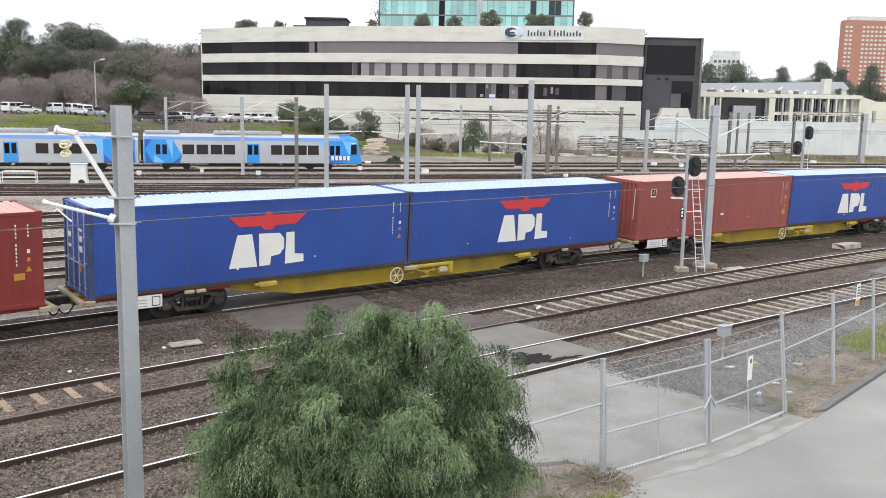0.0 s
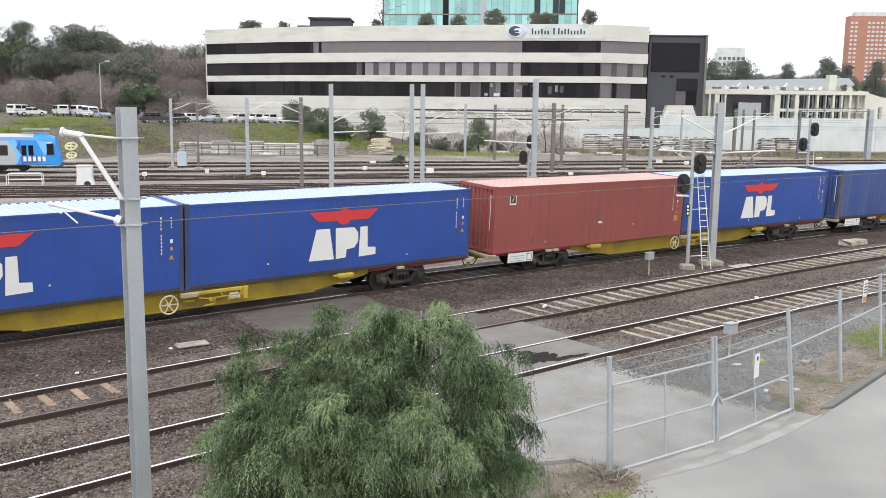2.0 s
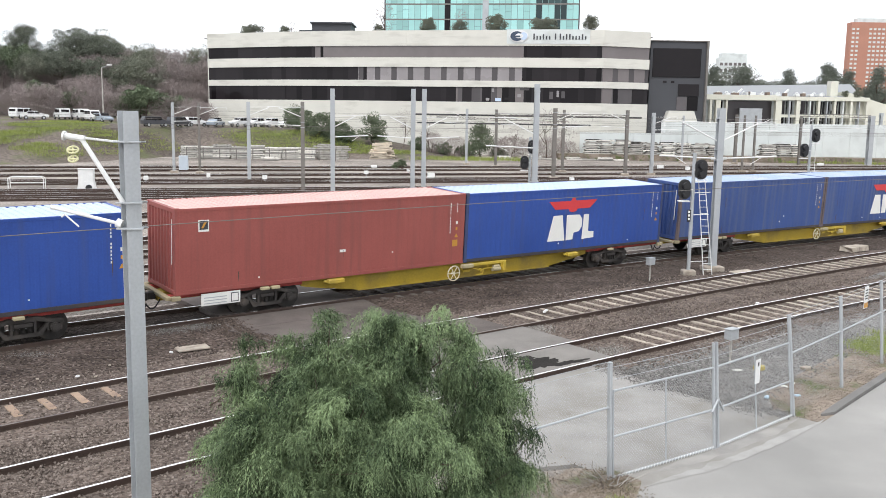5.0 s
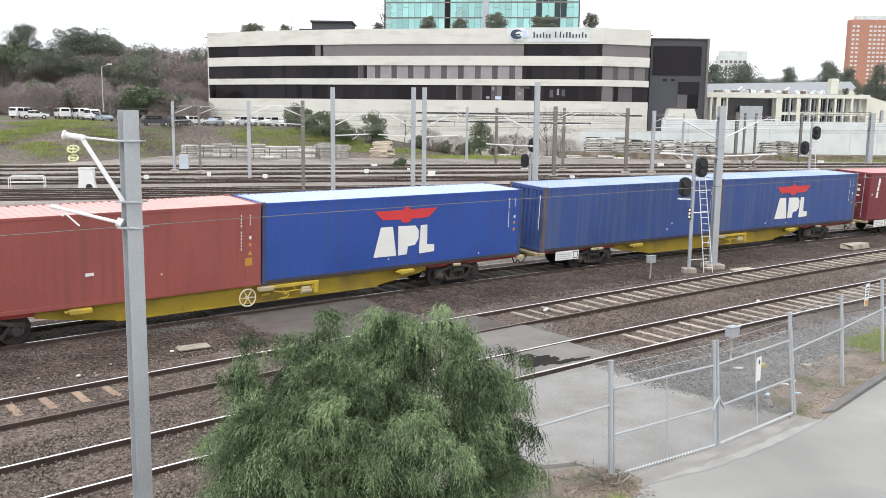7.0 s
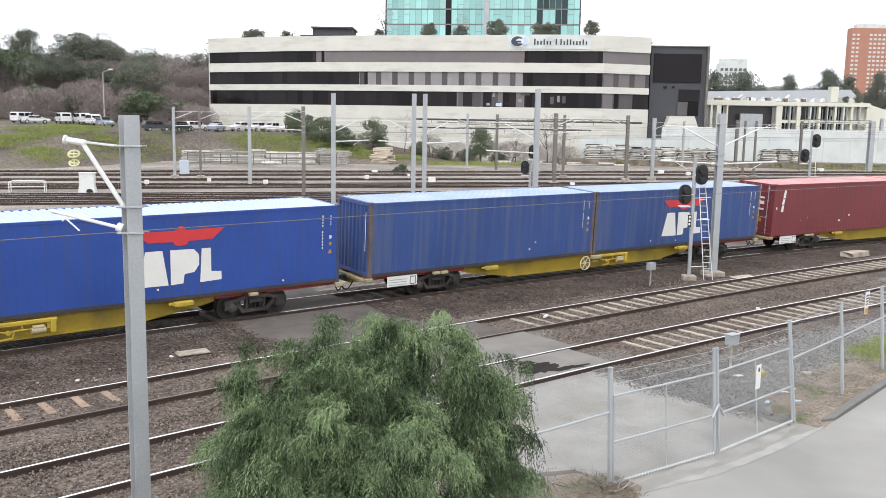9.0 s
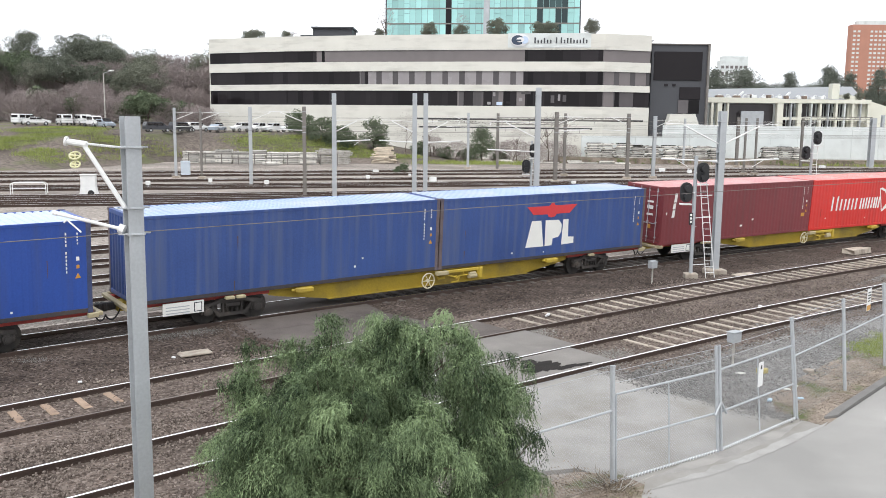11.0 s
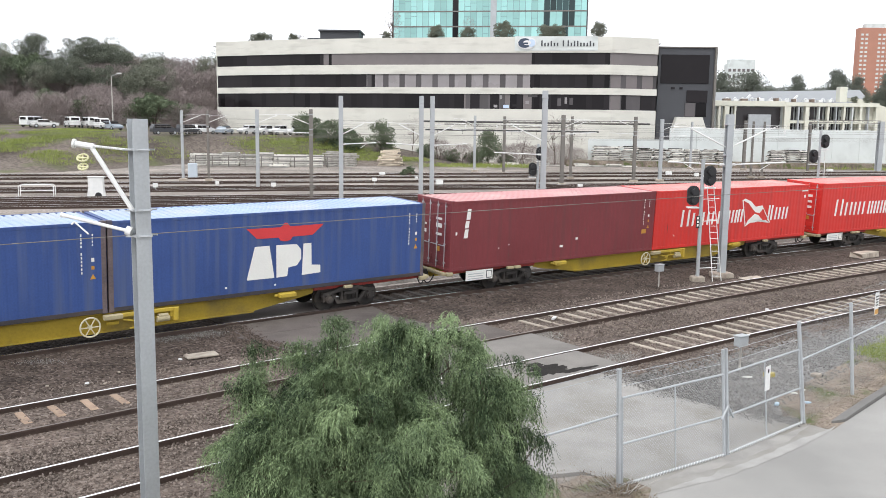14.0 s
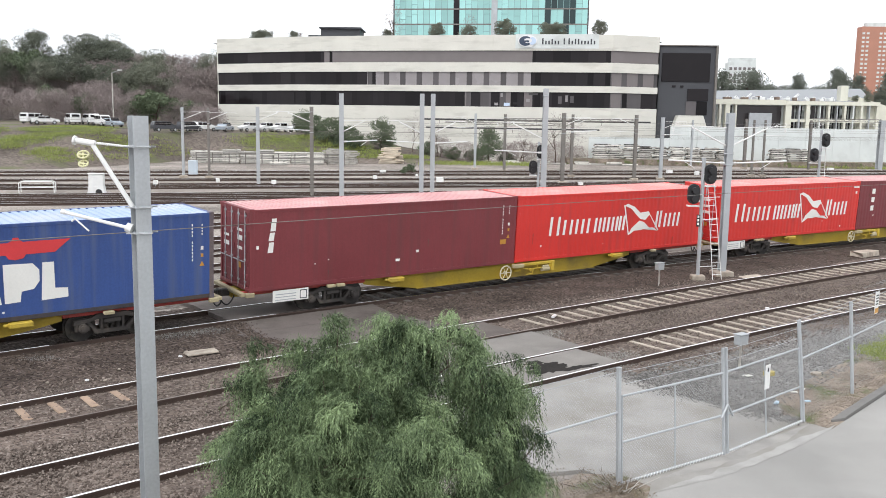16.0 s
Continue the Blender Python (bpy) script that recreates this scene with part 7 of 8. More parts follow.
# the far tree line on the right
bm = bmesh.new()
xs = [60, 84, 96, 130, 170, 210, 250, 400]
ys = [290, 312, 326, 360, 420]
hz = [GROUND_Z - 0.3, 5.5, 8.5, 9.0, 9.0]
g = [[bm.verts.new((x, y, h if 0 < i < len(xs) - 1 else GROUND_Z - 0.3)) for i, x in enumerate(xs)] for y, h in zip(ys, hz)]
for j in range(len(ys) - 1):
    for i in range(len(xs) - 1):
        bm.faces.new((g[j][i], g[j][i + 1], g[j + 1][i + 1], g[j + 1][i]))
tagged(part("far_rise", bm, BANK, smooth=True), "low grassy rise under the far trees", "hillside", kind="structure")
# greyer, flatter leaf colour that paints in the haze of distance
HAZE_LEAF = leaf_mat("grey-green leaves paled for haze", (0.115, 0.13, 0.108), (0.18, 0.195, 0.158), 0.2, 0.3)
FAR = [
    leafy_tree("far_tree", "dark green tree on the far skyline", 16, 6.5, 2, HAZE_LEAF, 31, 7000, 0.42, 0.3),
    leafy_tree("far_conifer", "dark conifer on the far skyline", 21, 5.0, 2, HAZE_LEAF, 32, 7000, 0.42, 0.3, cone=True, clumps=40),
]
far_spots = []
for i in range(34):
    x = 92 + i * 3.6 + rng_h.uniform(-2, 2)
    far_spots.append((int(rng_h.random() < 0.35), x, 340 + rng_h.uniform(-12, 12), 7.6, rng_h.uniform(0.8, 1.08)))
far_spots += [(0, 106, 333, 9.0, 1.25), (0, 176, 335, 9, 1.25), (0, 205, 340, 9, 1.15), (0, 214, 338, 8, 1.2), (1, 140, 340, 9, 1.05)]
plant(FAR, far_spots, rng_h)

# shrubs in the yard and on the office roof
SHRUB = [
    leafy_tree("shrub", "dark green rounded shrub below the office wall", 5.4, 2.6, 0.2, SHRUB_LEAF, 41, 6000, 0.22, 0.12, clumps=34),
    leafy_tree("shrub", "grey-green sprawling bush on the bank", 4.0, 3.2, -0.4, SHRUB_LEAF, 42, 6000, 0.22, 0.1, clumps=40),
    leafy_tree("young_conifer", "dark young conifer before the white wall", 6.4, 2.9, 0.1, SHRUB_LEAF, 43, 7000, 0.2, 0.12, cone=True, clumps=80),
    bare_tree("bare_sapling", "leafless brown sapling before the white wall", 9.0, 2.4, BARE_TWIG, 44, 420, 0.05, 0.25),
    leafy_tree("roof_shrub", "clipped dark shrub on the office roof", 3.6, 2.1, 0.2, OLIVE_LEAF, 45, 4500, 0.2, 0.08, clumps=34),
    bare_tree("roof_sapling", "thin leafless sapling on the office roof", 5.4, 1.7, BARE_TWIG, 46, 420, 0.05, 0.2),
    leafy_tree("weed_bush", "small dark bush among the yard tracks", 1.9, 1.0, 0.0, SHRUB_LEAF, 47, 1500, 0.14, 0.05, clumps=10),
    bare_tree("scrub_bush", "brown leafless scrub below the office wall", 3.8, 2.6, BARE_TWIG, 48, 3200, 0.05),
]
yard_spots = [(k, x, y, bank_height(x, y) - 0.1 if z < 6 else z, sc) for k, x, y, z, sc in [(0, -13.9, 157, 1.6, 1.05), (1, -22.5, 157, 3.2, 1.15), (1, -26.5, 159, 4.2, 0.95), (1, -19.2, 156, 2.4, 1.0), (0, -29.0, 163, 4.6, 0.8), (2, 5.2, 160, -0.3, 1.05), (1, -6.0, 161, -0.3, 0.62), (1, -1.5, 162, -0.3, 0.6), (1, 8.6, 162, -0.3, 0.55), (1, 2.4, 163, -0.3, 0.62), (7, -3.6, 162, -0.3, 1.0), (7, 0.6, 162, -0.3, 1.0), (7, 4.0, 163, -0.3, 0.9), (7, 11.0, 162, -0.3, 1.1), (7, 14.5, 162.5, -0.3, 1.0), (7, 18.2, 162, -0.3, 1.1), (7, 21.0, 162.5, -0.3, 0.9), (7, 8.2, 162, -0.3, 1.0),
              (3, 17.0, 159, -0.3, 1.05), (3, 20.0, 160, -0.3, 1.0), (3, 11.5, 160, -0.3, 0.75), (3, -8.5, 160, 0.6, 0.8), (3, -4.0, 161, 0.0, 0.7), (6, -6.6, 117, -0.2, 1.0), (6, -7.4, 118, -0.2, 0.6),
              (4, -42.6, 189, 22.2, 0.9), (4, -40.9, 189, 22.0, 0.95), (4, -34.6, 187, 22.4, 0.75), (5, -33.3, 187, 22.6, 0.65), (5, -13.8, 181, 22.6, 1.3), (4, -14.8, 181, 22.6, 0.7), (4, -5.0, 178, 22.6, 1.0), (4, 1.4, 178, 22.6, 0.9),
              (5, 1.5, 178, 22.6, 0.95), (4, 8.1, 176, 22.6, 1.2), (4, 16.3, 175, 22.6, 1.0), (4, 18.5, 175, 22.6, 1.0), (4, 84.2, 193.4, 12.4, 0.42), (4, 86.9, 193.4, 12.2, 0.55), (4, 26.35, 174, 23.4, 0.9), (5, 26.35, 174, 22.6, 0.8)]]
plant(SHRUB, yard_spots, rng_h)


def tufts(name, spots, material, label, n_each, h, seed, spread):
    """Grass: many thin upright blades round given spots, one object."""
    rng = np.random.default_rng(seed)
    cs, ax, ln = [], [], []
    for x, y, z in spots:
        m = n_each
        p = np.stack([x + rng.normal(0, spread, m), y + rng.normal(0, spread, m), np.full(m, z)], 1)
        l = rng.uniform(0.5, 1.2, m) * h
        a = unit(rng.normal(0, 0.35, (m, 3)) + np.array([0, 0, 1]))
        cs.append(p + a * l[:, None] / 2)
        ax.append(a)
        ln.append(l)
    cs, ax, ln = np.concatenate(cs), np.concatenate(ax), np.concatenate(ln)
    sd = unit(np.cross(ax, rng.normal(0, 1, ax.shape)))
    ob = quads_object(name, cs, ax, sd, ln, ln * 0.09, material)
    return tagged(ob, label, "grass", kind="stuff")


rg = random.Random(8)
GRASS_BRIGHT = leaf_mat("fresh yellow-green weeds", (0.17, 0.22, 0.05), (0.42, 0.47, 0.15), 1.5)
tufts("weeds", [(*fence_line(14.2 + rg.uniform(0, 4.2), rg.uniform(0.1, 1.3)), -0.17) for i in range(60)], GRASS_BRIGHT, "bright green weeds behind the fence", 90, 0.15, 3, 0.2)
tufts("gate_weeds", [(*fence_line(rg.uniform(-1.1, -0.4), rg.uniform(-1.0, -0.6)), -0.13) for i in range(14)], GRASS_BRIGHT, "low yellow-green weeds in front of the gate post", 40, 0.1, 13, 0.1)
tufts("dry_weeds", [(*fence_line(rg.uniform(-2.5, 0.4), rg.uniform(-0.7, 0.5)), -0.16) for i in range(16)], leaf_mat("dry straw", (0.1, 0.075, 0.05), (0.3, 0.24, 0.16)), "dry weeds at the gate post", 16, 0.16, 4, 0.16)
bank_spots = []
# plan patches where grass grows thick: centre and half-widths
GRASSY = [(-61, 139, 6.5, 6), (-55, 136, 6, 5), (-49, 137, 6, 5), (-44, 146, 7, 5), (-55, 125.5, 6, 2.6), (-47, 129, 4, 3), (-64, 131, 3, 4), (-33, 155, 8, 3.5), (-22, 154, 9, 4), (-10, 152, 6, 4), (-80, 136, 10, 4)]
while len(bank_spots) < 1300:
    x, y = rg.uniform(-95, -4), rg.uniform(118, 160)
    z = bank_height(x, y)
    thick = max(1 - ((x - a) / c) ** 2 - ((y - b) / d) ** 2 for a, b, c, d in GRASSY)
    if 0.4 < z < 5.1 and thick + 1.3 * noise.noise((x * 0.25, y * 0.25, 1)) > 0.05:
        bank_spots.append((x, y, z))
tufts("bank_grass", bank_spots, GRASS, "rough green grass on the embankment", 46, 0.5, 6, 0.9)
tufts("wall_grass", [(rg.uniform(58, 82), rg.uniform(155, 161), -0.2) for i in range(60)] + [(rg.uniform(-6, 12), rg.uniform(146, 156), -0.2) for i in range(90)], GRASS, "bright green grass strip below the white wall", 40, 0.6, 7, 0.7)
# ---- parked cars on the bank ----
def car(kind, paint, label):
    c = group_at("parked_car")
    tagged(c, label, "car", "cars in the car park")
    L = {"van": 5.0, "ute": 5.1, "wagon": 4.7, "sedan": 4.5}[kind]
    if kind == "van":
        side = [(-2.4, 0.35), (2.3, 0.35), (2.45, 0.7), (2.3, 1.0), (1.45, 1.12), (0.8, 1.8), (-2.15, 1.85), (-2.4, 1.2)]
        glass = [(1.05, 1.15, 0.45, 1.66), (0.35, 1.15, -0.7, 1.68), (-0.85, 1.2, -2.1, 1.66)]
    elif kind == "ute":
        side = [(-2.55, 0.45), (2.4, 0.45), (2.55, 0.8), (2.4, 1.0), (1.3, 1.12), (0.75, 1.72), (-0.55, 1.75), (-0.75, 1.15), (-2.5, 1.12), (-2.55, 0.8)]
        glass = [(0.95, 1.15, 0.3, 1.62), (0.25, 1.15, -0.5, 1.62)]
    elif kind == "wagon":
        side = [(-2.3, 0.4), (2.25, 0.4), (2.35, 0.75), (2.2, 0.95), (1.2, 1.1), (0.6, 1.7), (-2.0, 1.72), (-2.3, 1.1)]
        glass = [(0.8, 1.12, 0.05, 1.6), (-0.05, 1.12, -0.95, 1.6), (-1.05, 1.12, -1.95, 1.6)]
    else:
        side = [(-2.2, 0.35), (2.2, 0.35), (2.25, 0.65), (2.1, 0.85), (1.1, 0.98), (0.4, 1.42), (-0.9, 1.42), (-1.6, 1.0), (-2.2, 0.95)]
        glass = [(0.75, 1.0, 0.0, 1.34), (-0.05, 1.0, -1.1, 1.34)]
    bm = bmesh.new()
    poly_prism(bm, side, -0.87, 0.87)
    bmesh.ops.bevel(bm, geom=list(bm.edges), offset=0.06, segments=1, affect="EDGES")
    part("body", bm, paint, c)
    for x1, z0, x0, z1 in glass:
        for y in (-0.885, 0.885):
            bm = bmesh.new()
            box(bm, x0, x1, y - 0.01, y + 0.01, z0, z1, 0.005)
            part("window", bm, GLASS_DARK, c)
    if kind == "van":
        bm = bmesh.new()
        box(bm, -2.42, -2.3, -0.62, 0.62, 1.25, 1.65, 0.01)
        part("rear_window", bm, GLASS_DARK, c)
    bm = bmesh.new()
    box(bm, -0.01, 0.01, -0.72, 0.72, 0, 0.7)
    part("windscreen", bm, GLASS_DARK, c, m=pose(side[4][0] + 0.02, 0, 1.08, 0, -42))
    for x in (-L * 0.3, L * 0.31):
        for y in (-0.82, 0.82):
            bm = bmesh.new()
            rod(bm, (0, -0.1, 0), (0, 0.1, 0), 0.34, 16)
            w = part("wheel", bm, RUBBER, c, m=pose(x, y, 0.34))
            bm = bmesh.new()
            rod(bm, (0, -0.11, 0), (0, 0.11, 0), 0.2, 10)
            part("rim", bm, GALV, w)
    for y in (-0.6, 0.6):
        bm = bmesh.new()
        box(bm, L / 2 - 0.12, L / 2 + 0.02, y - 0.16, y + 0.16, 0.68, 0.82, 0.02)
        part("headlight", bm, GALV, c)
    return c


FLEET = {"pale": car("sedan", CAR_WHITE, "low white sedan parked above the bank"), "van": car("van", CAR_WHITE, "white off-road wagon with long cabin parked above the bank"), "ute": car("ute", CAR_WHITE, "white utility pickup parked above the bank"),
         "wagon": car("wagon", CAR_DARK, "dark grey station wagon in the car park"), "four": car("wagon", CAR_WHITE, "white off-road wagon in the car park"),
         "sedan": car("sedan", surface("silver blue car paint", (0.35, 0.4, 0.46), 0.3, 0.2, 0.05, 1, 10, 0), "silver blue sedan in the car park")}
used = set()
for kind, px, y, rz in [("van", -73.7, 153.5, 72), ("pale", -70.8, 151.5, 28), ("van", -67.2, 154, 126), ("van", -63.9, 153.5, 129), ("van", -61.0, 151.5, -42), ("sedan", -58.8, 150, -35), ("four", -57.2, 156, -60),
                        ("wagon", -50.6, 152.5, 38), ("wagon", -47.9, 157, 68), ("four", -46.9, 163, 55), ("sedan", -43.6, 165, 80),
                        ("ute", -39.5, 168, 232), ("ute", -36.4, 168.3, 236), ("ute", -33.6, 168, 230), ("ute", -30.3, 168.4, 238)]:
    src = FLEET[kind]
    m = pose(px, y, bank_height(px, y) + 0.06, 0, 0, rz)
    if kind in used:
        copy_thing(src, m)
    else:
        src.matrix_basis = m
        used.add(kind)

# car park lamp post
lp = group_at("street_lamp", pose(-61.6, 158.0, 5.6))
tagged(lp, "tall thin car park lamp post with pale head", "street lamp")
bm = bmesh.new()
rod(bm, (0, 0, -1), (0, 0, 9.0), 0.12, 8, 0.08)
part("pole", bm, TIMBER, lp)
bm = bmesh.new()
rod(bm, (0, 0, 8.95), (1.2, 0, 9.4), 0.05, 6)
part("arm", bm, GALV, lp)
bm = bmesh.new()
box(bm, 1.0, 1.8, -0.2, 0.2, 9.35, 9.55, 0.05)
part("lamp_head", bm, WHITE_STEEL, lp)

# ---- stacks of sleepers ----
bm = bmesh.new()
box(bm, -0.13, 0.13, -1.3, 1.3, 0, 0.22, 0.02)
OLD_SLEEPER = mesh_of("old_sleeper", bm, TIMBER)
bm = bmesh.new()
box(bm, -0.75, 0.75, -0.05, 0.05, 0, 0.09)
BATTEN = mesh_of("batten", bm, GALV_DARK)


bm = bmesh.new()
box(bm, -0.55, 0.55, -1.15, 1.15, 0, 0.16)
DUNNAGE = mesh_of("dunnage", bm, BOGIE)
OLD_CONCRETE = surface("pale weathered concrete sleepers", (0.56, 0.54, 0.5), 0.9, 0, 0.2, 2, 25, 0.3, per_object=0.5)
bm = bmesh.new()
box(bm, -0.13, 0.13, -1.3, 1.3, 0, 0.22, 0.02)
PALE_SLEEPER = mesh_of("pale_sleeper", bm, OLD_CONCRETE)


def stack(x, y, cols, layers, rz, label, z=GROUND_Z, step=0.3, mesh=None, rough=0.06, rise=0.28, dunnage=False):
    s = group_at("sleeper_stack", pose(x, y, z, 0, 0, rz))
    tagged(s, label, "sleeper stack", "stacked sleepers")
    rnd = random.Random(int(x * 10))
    for k in range(layers):
        shift = rnd.uniform(-rough, rough) * 2
        for i in range(cols):
            if k == layers - 1 and rnd.random() < 0.3:
                continue
            me = mesh or (OLD_SLEEPER if rnd.random() < 0.4 else PALE_SLEEPER)
            piece("sleeper", me, s, pose((i - cols / 2) * step, shift + rnd.uniform(-rough, rough), k * rise, rnd.uniform(-1, 1), 0, rnd.uniform(-2, 2)))
        if dunnage and rnd.random() < 0.7:
            piece("dunnage", DUNNAGE, s, pose(-0.15, shift, k * rise + 0.2))
        for e in (-0.85, 0.85):
            piece("batten", BATTEN, s, pose(-0.15, e + shift, k * rise + 0.215))
    return s


rnd = random.Random(17)
for i in range(8):
    stack(-41.9 + 2.68 * i, 142.6 + rnd.uniform(-0.7, 0.7), 5, rnd.choice([6, 7, 7, 8]), 94 + rnd.uniform(-2, 2), "stack of pale weathered concrete sleepers beside the bank", GROUND_Z + 0.02, mesh=PALE_SLEEPER)
for x, y, n in ((-20.6, 144.6, 9), (-17.9, 144.4, 8)):
    stack(x, y, 4, n, 93, "tall untidy stack of grey timber sleepers", GROUND_Z + 0.02, mesh=OLD_SLEEPER, rough=0.16)
stack(-28.2, 138.5, 3, 2, 96, "low stack of white sleepers beside the yard track", GROUND_Z + 0.02, mesh=PALE_SLEEPER)
for x, n in ((24.9, 8), (27.6, 8), (30.3, 8), (33.1, 7), (35.8, 7), (38.9, 7), (41.6, 7), (44.4, 7), (47.0, 6), (56.4, 7), (59.2, 7), (62.0, 7)):
    stack(x, 160.4 + rnd.uniform(-0.4, 0.4), 4, n, 93, "tall stack of mixed old sleepers against the white wall", 0.82, rough=0.22, rise=0.32, dunnage=True)
for i in range(9):
    stack(6.3 + 2.75 * i + (1.5 if i > 4 else 0), 157.0 + rnd.uniform(-0.3, 0.3), 3, 1 + i % 2, 92 + rnd.uniform(-4, 4), "low row of white sleepers lying along the yard edge", GROUND_Z + 0.02, mesh=PALE_SLEEPER)
pile = group_at("timber_pile", pose(-11.6, 149, GROUND_Z + 0.02))
tagged(pile, "untidy pile of pale tan timber beams", "timber pile")
rnd = random.Random(3)
TAN = surface("pale tan timber", (0.52, 0.45, 0.36), 0.9, 0, 0.2, 2, 20, 0.3, per_object=0.35)
bm = bmesh.new()
box(bm, -1.45, 1.45, -0.14, 0.14, 0, 0.22, 0.02)
BEAM = mesh_of("beam", bm, TAN)
for k in range(11):
    w = 1.5 * (1 - k / 14)
    for i in range(max(1, 6 - k // 2)):
        piece("beam", BEAM, pile, pose(rnd.uniform(-w, w) * 0.75, (i - 2) * 0.42 + 0.08 * k, 0.25 * k, rnd.uniform(-4, 4), rnd.uniform(-5, 5), rnd.uniform(-16, 16)))


# ---- small yard boxes and markers ----
def marker(x, y, w, h, up, label):
    m = group_at("trackside_marker", pose(x, y, 0, 0, 0, 12))
    tagged(m, label, "trackside box", "white trackside boxes")
    bm = bmesh.new()
    box(bm, -w / 2, w / 2, -w * 0.35, w * 0.35, up, up + h, 0.03)
    part("box", bm, WHITE_STEEL, m)
    bm = bmesh.new()
    rod(bm, (0, 0, GROUND_Z - 0.05), (0, 0, up + 0.02), 0.05, 6)
    part("post", bm, GALV, m)


for x, y, w, h, up in [(-19.6, 93.4, 0.5, 0.4, 0.1), (-9.8, 102.8, 0.5, 0.4, 0.2), (-10.6, 122.5, 0.8, 0.3, -0.15), (-5.4, 112.4, 0.35, 0.25, 0.0), (-2.3, 104.0, 0.8, 0.55, -0.15), (13.7, 100.5, 0.5, 0.3, 0.05),
                       (-31.0, 90.0, 0.45, 0.4, 0.1), (-26.4, 96.5, 0.4, 0.4, 0.0), (34.0, 128, 0.6, 0.5, -0.1), (31.0, 132.0, 0.8, 0.5, -0.15), (62.0, 150.0, 0.9, 0.4, -0.15)]:
    marker(x, y, w, h, up, "small white trackside marker box on a stub post")
cab = group_at("relay_cabinet", pose(-33.4, 81.1, 0, 0, 0, 10))
tagged(cab, "white steel relay cabinet on the yard ground", "cabinet")
bm = bmesh.new()
box(bm, -0.66, 0.66, -0.35, 0.35, GROUND_Z, 1.62, 0.03)
box(bm, -0.72, 0.72, -0.42, 0.42, 1.62, 1.7, 0.02)
poly_prism(bm, [(-0.78, GROUND_Z), (0.78, GROUND_Z), (0.66, 0.5), (-0.66, 0.5)], -0.4, 0.4)
part("cabinet_body", bm, WHITE_STEEL, cab)
bm = bmesh.new()
rod(bm, (0.25, -0.42, -0.05), (0.25, -0.3, -0.05), 0.3, 14)
part("cable_duct", bm, BLACK_STEEL, cab)
cab = group_at("relay_cabinet", pose(-33.2, 110.2, 0, 0, 0, 10))
tagged(cab, "pale blue-grey equipment cabinet by a mast", "cabinet")
bm = bmesh.new()
box(bm, -0.55, 0.55, -0.35, 0.35, GROUND_Z, 1.65, 0.04)
part("cabinet_body", bm, surface("pale blue grey paint", (0.5, 0.56, 0.62), 0.5, 0, 0.08, 1, 15, 0.05), cab)
tr = group_at("tube_barrier", pose(-38.6, 80.9, 0, 0, 0, 15))
tagged(tr, "white tubular steel barrier beside the yard track", "barrier")
for y in (0, 0.9):
    bm = bmesh.new()
    pts = [(-1.8, y, GROUND_Z), (-1.8, y, 0.7), (-1.6, y, 0.85), (1.0, y, 0.85), (1.2, y, 0.7), (1.2, y, GROUND_Z)]
    for p, q in zip(pts[:-1], pts[1:]):
        rod(bm, p, q, 0.04, 6)
    rod(bm, (-1.8, y, 0.3), (1.2, y, 0.3), 0.03, 6)
    part("hoop", bm, WHITE_STEEL, tr)


def portal(x0, y0, x1, y1, z, label, r=0.14):
    p = group_at("portal_beam")
    tagged(p, label, "gantry beam", "overhead line beams")
    a, b = Vector((x0, y0, z)), Vector((x1, y1, z))
    for dz in (-r, r):
        bm = bmesh.new()
        rod(bm, a + Vector((0, 0, dz)), b + Vector((0, 0, dz)), 0.05, 6)
        part("chord", bm, GALV_DARK, p)
    n = 14
    bm = bmesh.new()
    for i in range(n):
        q0, q1 = a.lerp(b, i / n), a.lerp(b, (i + 1) / n)
        rod(bm, q0 + Vector((0, 0, -r if i % 2 else r)), q1 + Vector((0, 0, r if i % 2 else -r)), 0.025, 5)
    part("lattice", bm, GALV_DARK, p)


portal(6.5, 130.1, 22.4, 114.6, 7.35, "dark lattice beam between two yard masts")
portal(2.3, 135.2, 15.0, 119.9, 6.7, "dark lattice beam between two yard masts")
portal(56.6, 145.6, 69.4, 149.2, 8.1, "dark lattice gantry beam over the back tracks", 0.2)
portal(-2.6, 152, 4.0, 152.5, 6.9, "dark steel beam before the office wall", 0.1)


def feeder_beam(x0, x1, y, z, r, label):
    b = group_at("feeder_beam")
    tagged(b, label, "gantry beam", "overhead line beams")
    bm = bmesh.new()
    rod(bm, (x0, y, z), (x1, y, z - 0.05), r, 8)
    part("beam", bm, BLACK_STEEL, b)
    for i in range(7):
        x = x0 + (x1 - x0) * (i + 0.5) / 7
        bm = bmesh.new()
        rod(bm, (x, y, z + r), (x, y, z - 0.7), 0.045, 6)
        part("hanger", bm, GALV_DARK, b)


feeder_beam(-6.2, 31.7, 150, 7.33, 0.14, "long dark steel beam before the office wall")
feeder_beam(-5.8, 23.3, 150.4, 5.95, 0.13, "dark steel cross beam below the long one")

fence = group_at("pipe_fence")
tagged(fence, "dark pipe railing before the sleeper stacks", "fence")
for z in (0.75, 1.5):
    bm = bmesh.new()
    rod(bm, (-41.5, 139.5, z), (-18.0, 139.5, z + 0.1), 0.07, 6)
    part("rail", bm, GALV_DARK, fence)
for i in range(10):
    bm = bmesh.new()
    x = -41.5 + i * 2.6
    rod(bm, (x, 139.5, GROUND_Z - 0.1), (x, 139.5, 1.65), 0.08, 6)
    part("post", bm, GALV_DARK, fence)

